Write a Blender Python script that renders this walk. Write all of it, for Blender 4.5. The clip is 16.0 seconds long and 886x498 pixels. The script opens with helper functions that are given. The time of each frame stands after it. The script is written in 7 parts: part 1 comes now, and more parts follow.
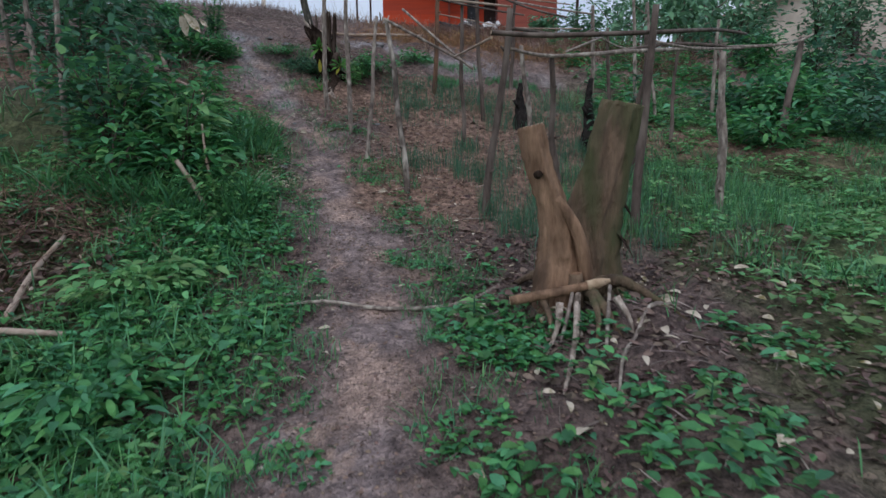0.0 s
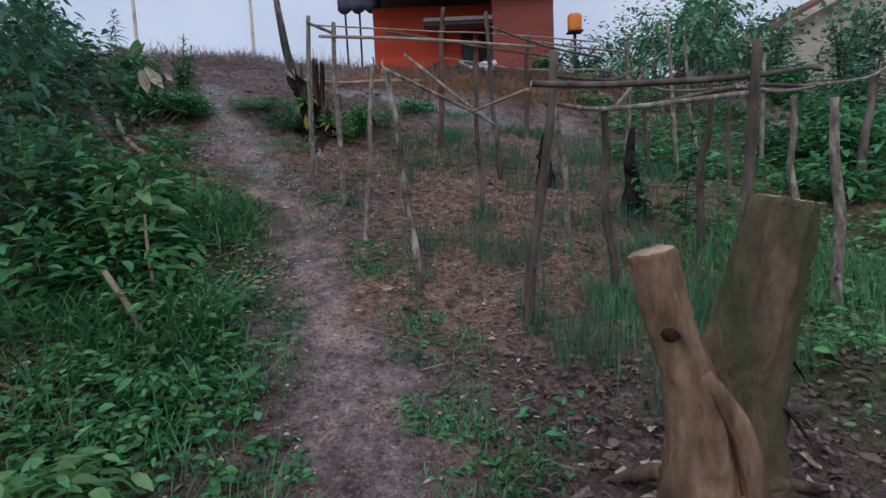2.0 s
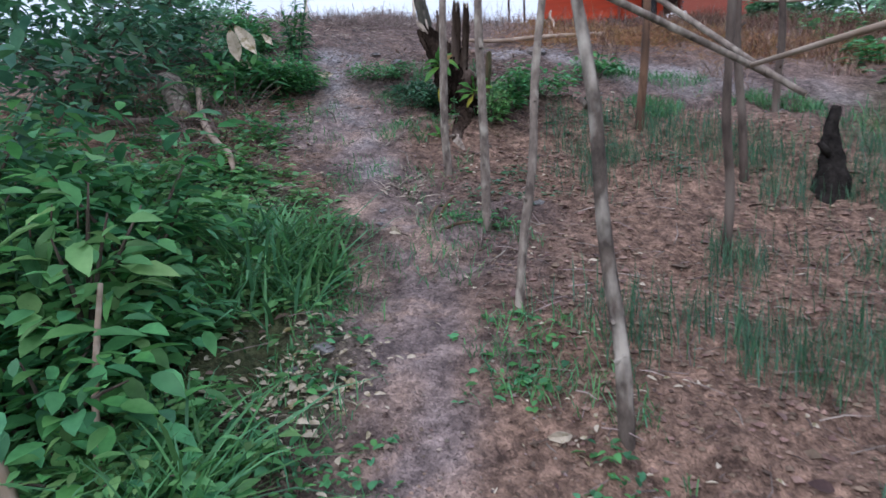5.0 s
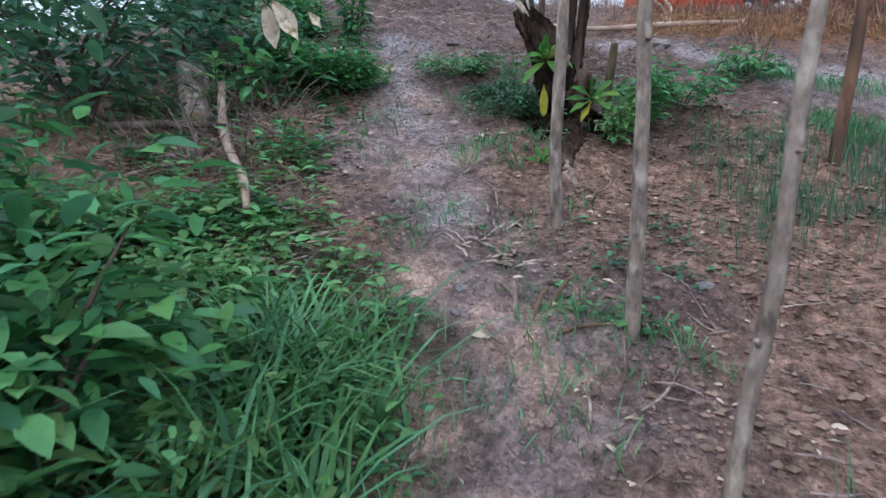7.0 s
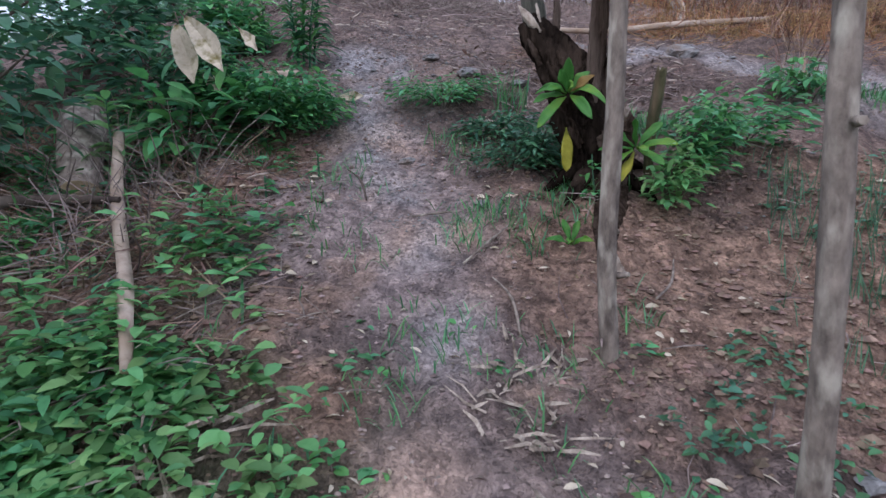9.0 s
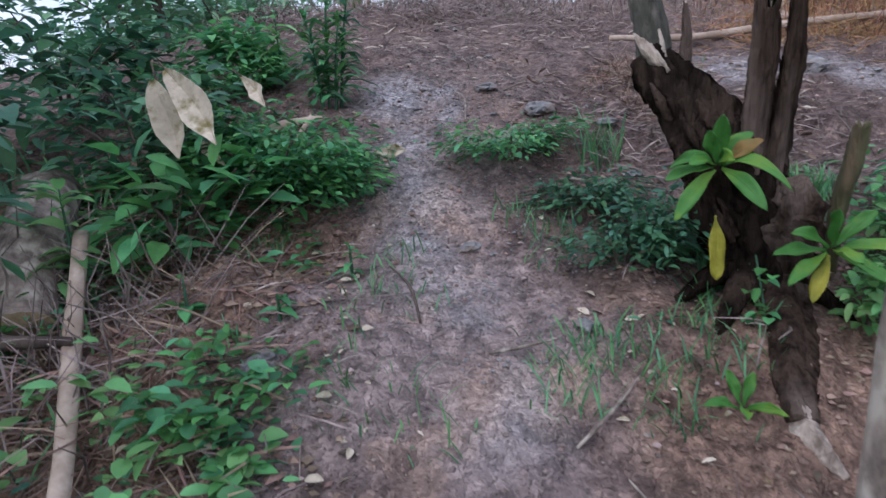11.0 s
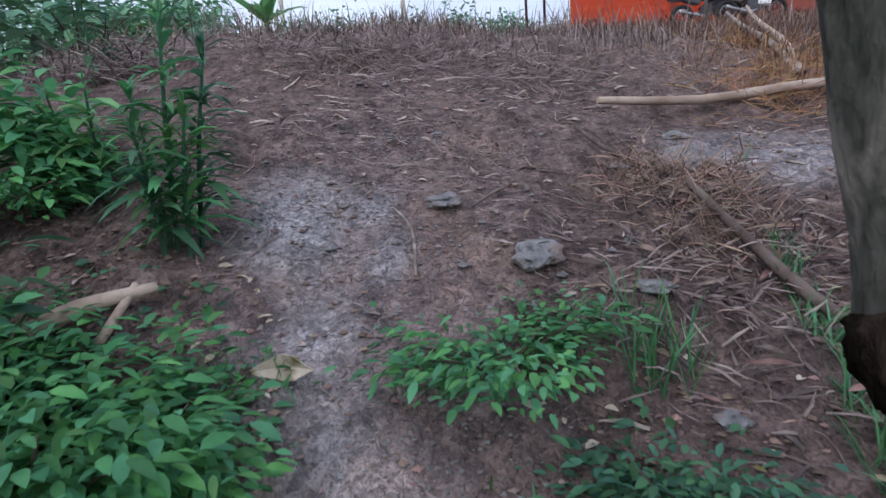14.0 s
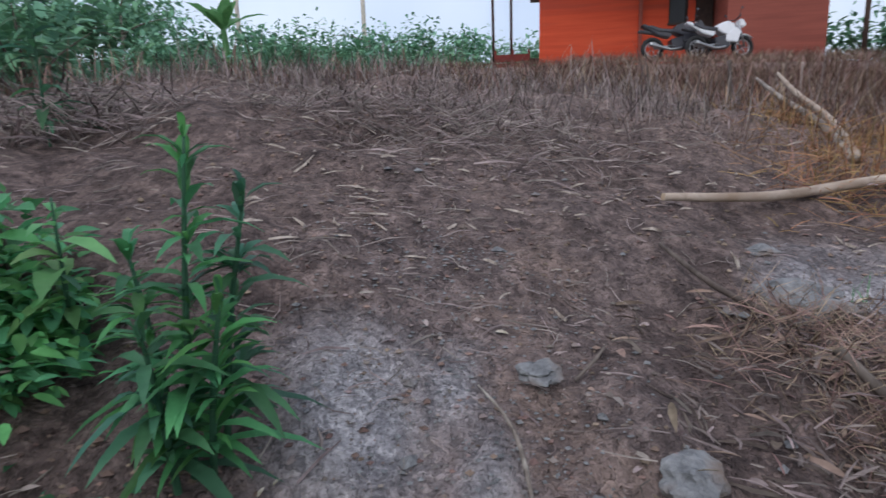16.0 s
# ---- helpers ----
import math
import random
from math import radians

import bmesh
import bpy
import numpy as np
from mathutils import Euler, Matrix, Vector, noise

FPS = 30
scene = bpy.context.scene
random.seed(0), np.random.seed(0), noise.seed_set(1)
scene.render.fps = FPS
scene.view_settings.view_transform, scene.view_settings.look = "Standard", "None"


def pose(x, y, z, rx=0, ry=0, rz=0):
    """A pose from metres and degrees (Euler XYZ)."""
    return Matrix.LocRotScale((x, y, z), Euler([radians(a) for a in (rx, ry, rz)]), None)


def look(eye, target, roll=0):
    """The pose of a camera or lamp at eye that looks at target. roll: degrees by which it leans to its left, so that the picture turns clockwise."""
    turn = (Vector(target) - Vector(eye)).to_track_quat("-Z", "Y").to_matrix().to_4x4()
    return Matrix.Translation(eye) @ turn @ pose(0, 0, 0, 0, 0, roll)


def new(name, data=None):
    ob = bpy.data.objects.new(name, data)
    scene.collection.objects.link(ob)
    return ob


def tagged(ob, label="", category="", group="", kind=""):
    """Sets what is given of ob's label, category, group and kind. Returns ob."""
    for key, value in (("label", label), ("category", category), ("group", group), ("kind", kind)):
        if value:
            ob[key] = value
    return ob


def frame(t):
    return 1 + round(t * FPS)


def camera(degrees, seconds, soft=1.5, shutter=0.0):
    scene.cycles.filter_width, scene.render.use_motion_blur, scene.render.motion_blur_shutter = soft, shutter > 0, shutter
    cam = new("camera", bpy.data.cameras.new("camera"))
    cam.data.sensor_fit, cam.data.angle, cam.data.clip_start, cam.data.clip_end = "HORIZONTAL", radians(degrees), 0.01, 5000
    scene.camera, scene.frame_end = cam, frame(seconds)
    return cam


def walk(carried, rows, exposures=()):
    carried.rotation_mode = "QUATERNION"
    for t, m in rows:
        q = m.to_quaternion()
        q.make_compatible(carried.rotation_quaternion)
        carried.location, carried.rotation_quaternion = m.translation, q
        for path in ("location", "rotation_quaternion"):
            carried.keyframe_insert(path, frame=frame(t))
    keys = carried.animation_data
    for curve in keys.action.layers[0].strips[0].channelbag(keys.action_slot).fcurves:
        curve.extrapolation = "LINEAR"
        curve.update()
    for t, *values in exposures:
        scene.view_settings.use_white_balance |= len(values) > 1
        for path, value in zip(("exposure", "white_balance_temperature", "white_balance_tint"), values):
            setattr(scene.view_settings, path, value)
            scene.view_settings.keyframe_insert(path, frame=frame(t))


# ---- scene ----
EXPO = -0.04
cam = camera(74.5, 16.0, soft=1.5, shutter=0.25)
PATH = [
    (0, (0.14, -0.14, 1.215), (0.095, 1.829, 0.866), -0.4),
    (0.5, (0.062, 0.222, 1.366), (0.009, 2.194, 1.04), -1.1),
    (1, (0.067, 0.626, 1.427), (0.025, 2.606, 1.15), -3.2),
    (1.5, (0.05, 0.949, 1.519), (0.021, 2.933, 1.267), -3.2),
    (2, (-0.09, 1.303, 1.574), (-0.121, 3.289, 1.343), -2.4),
    (2.5, (-0.152, 1.63, 1.608), (-0.172, 3.618, 1.389), -2.2),
    (3, (-0.172, 2.107, 1.638), (-0.181, 4.094, 1.415), -2.5),
    (3.5, (-0.266, 2.579, 1.67), (-0.277, 4.566, 1.442), -3.1),
    (4, (-0.323, 2.954, 1.686), (-0.322, 4.938, 1.435), -3.5),
    (4.5, (-0.318, 3.342, 1.748), (-0.577, 5.305, 1.462), -3.8),
    (4.7, (-0.348, 3.469, 1.778), (-0.797, 5.396, 1.486), -4.3),
    (6.8, (-0.953, 4.808, 2.086), (-1.685, 6.637, 1.742), 0.6),
    (7, (-1.039, 4.955, 2.096), (-1.769, 6.785, 1.752), -0.1),
    (7.5, (-1.259, 5.283, 2.311), (-1.88, 7.153, 1.964), -2.1),
    (8, (-1.348, 5.516, 2.335), (-1.923, 7.399, 1.982), -2.9),
    (8.5, (-1.437, 5.767, 2.426), (-2.056, 7.635, 2.068), -2.1),
    (8.7, (-1.467, 5.847, 2.446), (-2.102, 7.708, 2.078), -1.8),
    (10.8, (-1.852, 6.723, 2.733), (-2.609, 8.529, 2.328), -4.1),
    (11, (-1.95, 6.779, 2.8), (-2.708, 8.586, 2.399), -4.0),
    (11.5, (-2.037, 6.866, 2.874), (-2.749, 8.69, 2.467), -3.7),
    (12, (-2.074, 7.204, 2.897), (-2.657, 9.072, 2.485), -3.4),
    (12.5, (-2.118, 7.394, 3.058), (-2.657, 9.272, 2.634), -3.5),
    (13, (-2.243, 7.643, 3.077), (-2.776, 9.524, 2.655), -3.9),
    (13.5, (-2.389, 7.87, 3.252), (-2.924, 9.751, 2.835), -3.9),
    (14, (-2.461, 8.053, 3.281), (-2.974, 9.942, 2.872), -4.0),
    (14.5, (-2.562, 8.261, 3.463), (-3.105, 10.142, 3.056), -4.3),
    (15, (-2.726, 8.378, 3.487), (-3.297, 10.254, 3.093), -4.0),
    (15.5, (-2.956, 8.47, 3.684), (-3.525, 10.347, 3.29), -2.9),
    (16, (-2.982, 8.539, 3.683), (-3.329, 10.47, 3.292), -1.8),
]
walk(cam, [(t, look(eye, target, roll)) for t, eye, target, roll in PATH],
     exposures=[(t, EXPO + stops, warm, tint) for t, stops, warm, tint in ((0.0, -0.12, 6250, 10), (1.0, -0.3, 6150, 14), (1.5, -0.3, 6150, 14), (2.5, -0.24, 6150, 14), (4.5, 0.36, 6100, 15), (7.0, 0.7, 6100, 14), (7.5, 0.6, 6100, 15), (11.0, 0.55, 6050, 16), (12.0, 0.44, 6050, 16), (12.7, 0.36, 6050, 17), (14.0, 0.33, 6100, 15), (15.5, 0.38, 6250, 10), (16.0, 0.19, 6250, 10))])

# ---------------------------------------------------------------- light: an overcast evening
world = bpy.data.worlds.new("evening_sky")
scene.world = world
world.use_nodes = True
wn, wl = world.node_tree.nodes, world.node_tree.links
bg = wn["Background"]
sky = wn.new("ShaderNodeTexSky")
sky.sky_type = "NISHITA"
sky.sun_disc = False
sky.sun_elevation, sky.sun_rotation = radians(32), radians(140)
sky.air_density, sky.dust_density, sky.ozone_density = 1.0, 3.0, 2.0
sky_gain = wn.new("ShaderNodeMix")
sky_gain.data_type, sky_gain.blend_type = "RGBA", "MIX"
sky_gain.inputs["Factor"].default_value = 0.82
cloud_noise = wn.new("ShaderNodeTexNoise")
cloud_noise.inputs["Scale"].default_value, cloud_noise.inputs["Detail"].default_value = 2.2, 5
cloud_ramp = wn.new("ShaderNodeValToRGB")
cloud_ramp.color_ramp.elements[0].position, cloud_ramp.color_ramp.elements[1].position = 0.35, 0.7
cloud_ramp.color_ramp.elements[0].color = (5.2, 6.0, 7.6, 1)
cloud_ramp.color_ramp.elements[1].color = (7.4, 8.0, 9.0, 1)
wl.new(cloud_noise.outputs["Fac"], cloud_ramp.inputs["Fac"])
wl.new(sky.outputs["Color"], sky_gain.inputs["A"])
wl.new(cloud_ramp.outputs["Color"], sky_gain.inputs["B"])
wl.new(sky_gain.outputs["Result"], bg.inputs["Color"])
bg.inputs["Strength"].default_value = 0.12

sun_data = bpy.data.lights.new("sun", "SUN")
sun_data.energy, sun_data.angle, sun_data.color = 1.3, radians(60), (1.0, 0.95, 0.92)
sun = new("sun", sun_data)
sun.matrix_world = look((0, 0, 30), (8, 14, 10))


# ---------------------------------------------------------------- materials
def ramp_mat(name, dark, light, scale=8.0, rough=0.85, bump=0.4, bump_scale=40.0, stain=None, stain_scale=1.5, stretch=(1, 1, 1),
             island=0.0, thin=0.0, spec=0.3, metal=0.0, dist=0.01):
    """A surface whose colour runs from dark to light with its grain, with larger stains, fine relief and, for leaves, light through them."""
    m = bpy.data.materials.new(name)
    m.use_nodes = True
    n, l = m.node_tree.nodes, m.node_tree.links
    b = n["Principled BSDF"]
    tc, mp = n.new("ShaderNodeTexCoord"), n.new("ShaderNodeMapping")
    mp.inputs["Scale"].default_value = stretch
    l.new(tc.outputs["Object"], mp.inputs["Vector"])
    t = n.new("ShaderNodeTexNoise")
    t.inputs["Scale"].default_value, t.inputs["Detail"].default_value, t.inputs["Roughness"].default_value = scale, 6, 0.65
    l.new(mp.outputs["Vector"], t.inputs["Vector"])
    r = n.new("ShaderNodeValToRGB")
    r.color_ramp.elements[0].position, r.color_ramp.elements[1].position = 0.32, 0.68
    r.color_ramp.elements[0].color, r.color_ramp.elements[1].color = (*dark, 1), (*light, 1)
    l.new(t.outputs["Fac"], r.inputs["Fac"])
    colour = r.outputs["Color"]
    if stain:
        s = n.new("ShaderNodeTexNoise")
        s.inputs["Scale"].default_value, s.inputs["Detail"].default_value = stain_scale, 4
        l.new(mp.outputs["Vector"], s.inputs["Vector"])
        sr = n.new("ShaderNodeValToRGB")
        sr.color_ramp.elements[0].position, sr.color_ramp.elements[1].position = 0.5, 0.66
        l.new(s.outputs["Fac"], sr.inputs["Fac"])
        mx = n.new("ShaderNodeMix")
        mx.data_type = "RGBA"
        l.new(sr.outputs["Color"], mx.inputs["Factor"])
        l.new(colour, mx.inputs["A"])
        mx.inputs["B"].default_value = (*stain, 1)
        colour = mx.outputs["Result"]
    if island:
        g = n.new("ShaderNodeNewGeometry")
        h = n.new("ShaderNodeHueSaturation")
        a, v = n.new("ShaderNodeMapRange"), n.new("ShaderNodeMapRange")
        a.inputs["To Min"].default_value, a.inputs["To Max"].default_value = 0.5 - 0.05 * island, 0.5 + 0.03 * island
        v.inputs["To Min"].default_value, v.inputs["To Max"].default_value = 1 - 0.5 * island, 1 + 0.5 * island
        l.new(g.outputs["Random Per Island"], a.inputs["Value"])
        mul = n.new("ShaderNodeMath")
        mul.operation = "FRACT"
        m7 = n.new("ShaderNodeMath")
        m7.operation = "MULTIPLY"
        m7.inputs[1].default_value = 7.31
        l.new(g.outputs["Random Per Island"], m7.inputs[0])
        l.new(m7.outputs[0], mul.inputs[0])
        l.new(mul.outputs[0], v.inputs["Value"])
        l.new(a.outputs["Result"], h.inputs["Hue"])
        l.new(v.outputs["Result"], h.inputs["Value"])
        l.new(colour, h.inputs["Color"])
        colour = h.outputs["Color"]
    l.new(colour, b.inputs["Base Color"])
    b.inputs["Roughness"].default_value, b.inputs["Metallic"].default_value = rough, metal
    b.inputs["Specular IOR Level"].default_value = spec
    if bump:
        bt = n.new("ShaderNodeTexNoise")
        bt.inputs["Scale"].default_value, bt.inputs["Detail"].default_value = bump_scale, 5
        l.new(mp.outputs["Vector"], bt.inputs["Vector"])
        bp = n.new("ShaderNodeBump")
        bp.inputs["Strength"].default_value, bp.inputs["Distance"].default_value = bump, dist
        l.new(bt.outputs["Fac"], bp.inputs["Height"])
        l.new(bp.outputs["Normal"], b.inputs["Normal"])
    if thin:
        tr, ms = n.new("ShaderNodeBsdfTranslucent"), n.new("ShaderNodeMixShader")
        l.new(colour, tr.inputs["Color"])
        ms.inputs["Fac"].default_value = thin
        l.new(b.outputs["BSDF"], ms.inputs[1])
        l.new(tr.outputs["BSDF"], ms.inputs[2])
        l.new(ms.outputs["Shader"], n["Material Output"].inputs["Surface"])
    return m


M_LEAF = ramp_mat("green_leaf", (0.052, 0.185, 0.082), (0.12, 0.37, 0.15), 6, 0.5, 0.2, 60, island=0.9, thin=0.38)
M_LEAF_DARK = ramp_mat("dark_green_leaf", (0.045, 0.13, 0.082), (0.09, 0.235, 0.135), 6, 0.5, 0.2, 60, island=0.9, thin=0.35)
M_LEAF_BRIGHT = ramp_mat("bright_green_leaf", (0.1, 0.28, 0.1), (0.2, 0.45, 0.175), 6, 0.5, 0.2, 60, island=0.8, thin=0.4)
M_LEAF_YELLOW = ramp_mat("yellowed_leaf", (0.28, 0.27, 0.03), (0.45, 0.42, 0.06), 25, 0.6, 0.2, 60, stain=(0.16, 0.2, 0.03), stain_scale=9, thin=0.3)
# leaf green made paler and bluer, with distance haze put into its colour
M_HAZED_LEAF = ramp_mat("hazed_far_foliage", (0.11, 0.25, 0.16), (0.2, 0.39, 0.24), 2, 0.7, 0.2, 10, island=0.7, thin=0.2)
M_GRASS = ramp_mat("grass_blade", (0.06, 0.19, 0.09), (0.13, 0.33, 0.15), 5, 0.55, 0, island=0.9, thin=0.3)
M_ONION = ramp_mat("chive_leaf", (0.05, 0.13, 0.085), (0.09, 0.2, 0.12), 5, 0.5, 0, island=0.7, thin=0.2)
M_STRAW = ramp_mat("dry_straw", (0.13, 0.085, 0.065), (0.38, 0.28, 0.21), 9, 0.85, 0, island=1.0, thin=0.1)
M_STRAW_GREY = ramp_mat("weathered_straw", (0.095, 0.076, 0.07), (0.36, 0.3, 0.275), 9, 0.85, 0, island=1.0, thin=0.1)
M_LITTER = ramp_mat("fallen_leaf", (0.075, 0.053, 0.043), (0.2, 0.147, 0.12), 12, 0.8, 0.2, 50, island=1.0, thin=0.1)
M_PALE_LEAF = ramp_mat("bleached_dry_leaf", (0.42, 0.36, 0.28), (0.68, 0.61, 0.5), 14, 0.75, 0.4, 40, stain=(0.2, 0.17, 0.07), stain_scale=16, thin=0.15)
M_BARK = ramp_mat("grey_pole_bark", (0.085, 0.068, 0.06), (0.3, 0.25, 0.215), 22, 0.9, 0.9, 45, stain=(0.4, 0.36, 0.31), stain_scale=17, stretch=(1, 1, 0.45))
M_BARK_MOTTLED = ramp_mat("mottled_peeling_bark", (0.04, 0.032, 0.028), (0.16, 0.13, 0.11), 16, 0.9, 0.9, 40, stain=(0.46, 0.42, 0.37), stain_scale=7, stretch=(1, 1, 0.5))
M_BARK_BROWN = ramp_mat("red_brown_bark", (0.08, 0.045, 0.03), (0.24, 0.14, 0.09), 16, 0.9, 0.9, 40, stain=(0.05, 0.035, 0.028), stain_scale=8, stretch=(1, 1, 0.3))
M_TORN = ramp_mat("pale_torn_wood", (0.24, 0.19, 0.155), (0.58, 0.5, 0.43), 26, 0.85, 0.9, 60, stain=(0.13, 0.1, 0.08), stain_scale=12, stretch=(1, 1, 0.25), dist=0.03)
M_BRUSH = ramp_mat("brown_dead_brush", (0.07, 0.043, 0.032), (0.25, 0.165, 0.115), 9, 0.9, 0, island=1.0, thin=0.1)
M_GOLD = ramp_mat("golden_dry_grass", (0.2, 0.115, 0.05), (0.42, 0.26, 0.13), 9, 0.9, 0, island=0.8, thin=0.15)
M_STRAP = ramp_mat("glossy_strap_leaf", (0.04, 0.16, 0.03), (0.095, 0.29, 0.06), 5, 0.5, 0.3, 30, stain=(0.16, 0.3, 0.04), stain_scale=7, thin=0.3, spec=0.3)
M_STRAP_BROWN = ramp_mat("browning_strap_leaf", (0.16, 0.09, 0.03), (0.3, 0.2, 0.06), 7, 0.5, 0.3, 30, stain=(0.1, 0.16, 0.03), stain_scale=6, thin=0.25)
M_BARK_DARK = ramp_mat("dark_pole_bark", (0.04, 0.03, 0.026), (0.13, 0.1, 0.085), 16, 0.9, 0.7, 45, stain=(0.17, 0.14, 0.12), stain_scale=6, stretch=(1, 1, 0.3))
M_SNAG = ramp_mat("dead_trunk_bark", (0.012, 0.009, 0.0075), (0.075, 0.053, 0.042), 30, 0.95, 1.0, 60, stain=(0.13, 0.1, 0.085), stain_scale=7, stretch=(1, 1, 0.15), dist=0.04, spec=0.0)
M_LIMB = ramp_mat("weathered_limb", (0.025, 0.028, 0.022), (0.1, 0.096, 0.08), 22, 0.95, 1.0, 50, stain=(0.28, 0.24, 0.21), stain_scale=9, stretch=(1, 1, 0.25), dist=0.03)
# charred bark taken to near black: the deep shade under the ferns is coloured in
M_BURNT_SHADED = ramp_mat("burnt_shaded_trunk_bark", (0.005, 0.004, 0.0035), (0.028, 0.021, 0.017), 34, 0.95, 1.0, 70, stain=(0.055, 0.04, 0.032), stain_scale=9, stretch=(1, 1, 0.15), dist=0.04, spec=0.0)
M_CHAR = ramp_mat("charred_wood", (0.012, 0.011, 0.011), (0.05, 0.045, 0.042), 12, 0.95, 1.0, 25, dist=0.02, spec=0.0)
M_STUMP = ramp_mat("stripped_stump_wood", (0.08, 0.044, 0.026), (0.33, 0.205, 0.13), 13, 0.8, 0.9, 22, stain=(0.09, 0.055, 0.036), stain_scale=4.5, stretch=(1, 1, 0.2), dist=0.04)
M_STUMP_GREY = ramp_mat("mossy_stump_bark", (0.05, 0.035, 0.025), (0.22, 0.15, 0.1), 11, 0.9, 1.0, 20, stain=(0.07, 0.075, 0.035), stain_scale=4.5, stretch=(1, 1, 0.22), dist=0.05)
M_CUT = ramp_mat("sawn_wood", (0.32, 0.22, 0.14), (0.52, 0.4, 0.28), 20, 0.8, 0.5, 60)
M_BARE_STICK = ramp_mat("barkless_stick", (0.24, 0.18, 0.14), (0.5, 0.41, 0.34), 10, 0.8, 0.4, 40, stain=(0.25, 0.18, 0.13), stain_scale=5, stretch=(1, 1, 1))
M_ROCK = ramp_mat("grey_rock", (0.1, 0.1, 0.105), (0.31, 0.31, 0.315), 14, 0.95, 1.0, 30, stain=(0.17, 0.13, 0.11), stain_scale=6, dist=0.03)
M_PEBBLE = ramp_mat("pebbles", (0.15, 0.115, 0.1), (0.34, 0.28, 0.255), 10, 0.9, 0.4, 30, island=0.9)
M_CLOD = ramp_mat("soil_clods", (0.1, 0.07, 0.054), (0.3, 0.215, 0.168), 10, 0.95, 0.6, 30, island=0.7)


# ---------------------------------------------------------------- mesh helpers
def raw_mesh(name, verts, faces, mats, smooth=False, mat_ids=None):
    me = bpy.data.meshes.new(name)
    me.from_pydata([tuple(v) for v in verts], [], [tuple(f) for f in faces])
    for m in mats if isinstance(mats, (list, tuple)) else [mats]:
        me.materials.append(m)
    if mat_ids is not None:
        me.polygons.foreach_set("material_index", mat_ids)
    if smooth:
        me.polygons.foreach_set("use_smooth", [True] * len(me.polygons))
    me.update()
    return me


def part(name, me, parent, label=""):
    """One mesh object under a thing or a part."""
    ob = new(name, me)
    ob.parent = parent
    return tagged(ob, label)


def thing(name, label, category, group="", kind="", at=(0, 0, 0)):
    ob = new(name)
    ob.location = at
    return tagged(ob, label, category, group, kind)


def tube_data(points, radii, seg=8, rough=0.0, seed=0, start=0, flare=None):
    """Rings along a line, closed at both ends; rough: how uneven the outline is."""
    rng = np.random.RandomState(seed)
    pts = np.array(points, float)
    if len(pts) > 2:
        fine = np.linspace(0, len(pts) - 1, (len(pts) - 1) * 4 + 1)
        i = np.clip(fine.astype(int), 0, len(pts) - 2)
        u = (fine - i)[:, None]
        p0, p1, p2, p3 = pts[np.maximum(i - 1, 0)], pts[i], pts[i + 1], pts[np.minimum(i + 2, len(pts) - 1)]
        new_pts = 0.5 * (2 * p1 + (p2 - p0) * u + (2 * p0 - 5 * p1 + 4 * p2 - p3) * u**2 + (3 * p1 - p0 - 3 * p2 + p3) * u**3)
        radii = np.interp(fine, np.arange(len(pts)), radii)
        pts = new_pts
    n = len(pts)
    tang = np.gradient(pts, axis=0)
    tang /= np.linalg.norm(tang, axis=1)[:, None] + 1e-9
    ref = np.array((1.0, 0, 0)) if abs(tang[0][0]) < 0.8 else np.array((0, 1.0, 0))
    a = ref - tang * (tang @ ref)[:, None]
    a /= np.linalg.norm(a, axis=1)[:, None]
    b = np.cross(tang, a)
    ang = np.arange(seg) * 2 * math.pi / seg
    lump = 1 + rough * rng.randn(1, seg) * 0.7
    r = np.array(radii)[:, None] * (lump + rough * rng.randn(n, seg) * 0.5)
    ring = pts[:, None] + a[:, None] * (np.cos(ang) * r)[..., None] + b[:, None] * (np.sin(ang) * r)[..., None]
    verts = ring.reshape(-1, 3)
    faces = []
    for k in range(n - 1):
        for s in range(seg):
            s2 = (s + 1) % seg
            faces.append((start + k * seg + s, start + k * seg + s2, start + (k + 1) * seg + s2, start + (k + 1) * seg + s))
    faces.append(tuple(start + s for s in reversed(range(seg))))
    faces.append(tuple(start + (n - 1) * seg + s for s in range(seg)))
    return verts, faces


def tube(name, points, radii, mat, parent=None, seg=8, rough=0.06, seed=0, label="", end_mat=None):
    v, f = tube_data(points, radii, seg, rough, seed)
    ids = [0] * (len(f) - 2) + [1, 1] if end_mat else None
    me = raw_mesh(name, v, f, [mat, end_mat] if end_mat else mat, False, ids)
    me.polygons.foreach_set("use_smooth", [True] * (len(f) - 2) + [False, False])
    return part(name, me, parent, label)


def tubes(name, lines, mat, parent=None, seg=5, rough=0.05, label=""):
    """Several lines in one mesh: lists of (points, radii)."""
    V, F, k = [], [], 0
    for j, (p, r) in enumerate(lines):
        v, f = tube_data(p, r, seg, rough, j, k)
        V.append(v), F.extend(f)
        k += len(v)
    return part(name, raw_mesh(name, np.vstack(V), F, mat, True), parent, label)


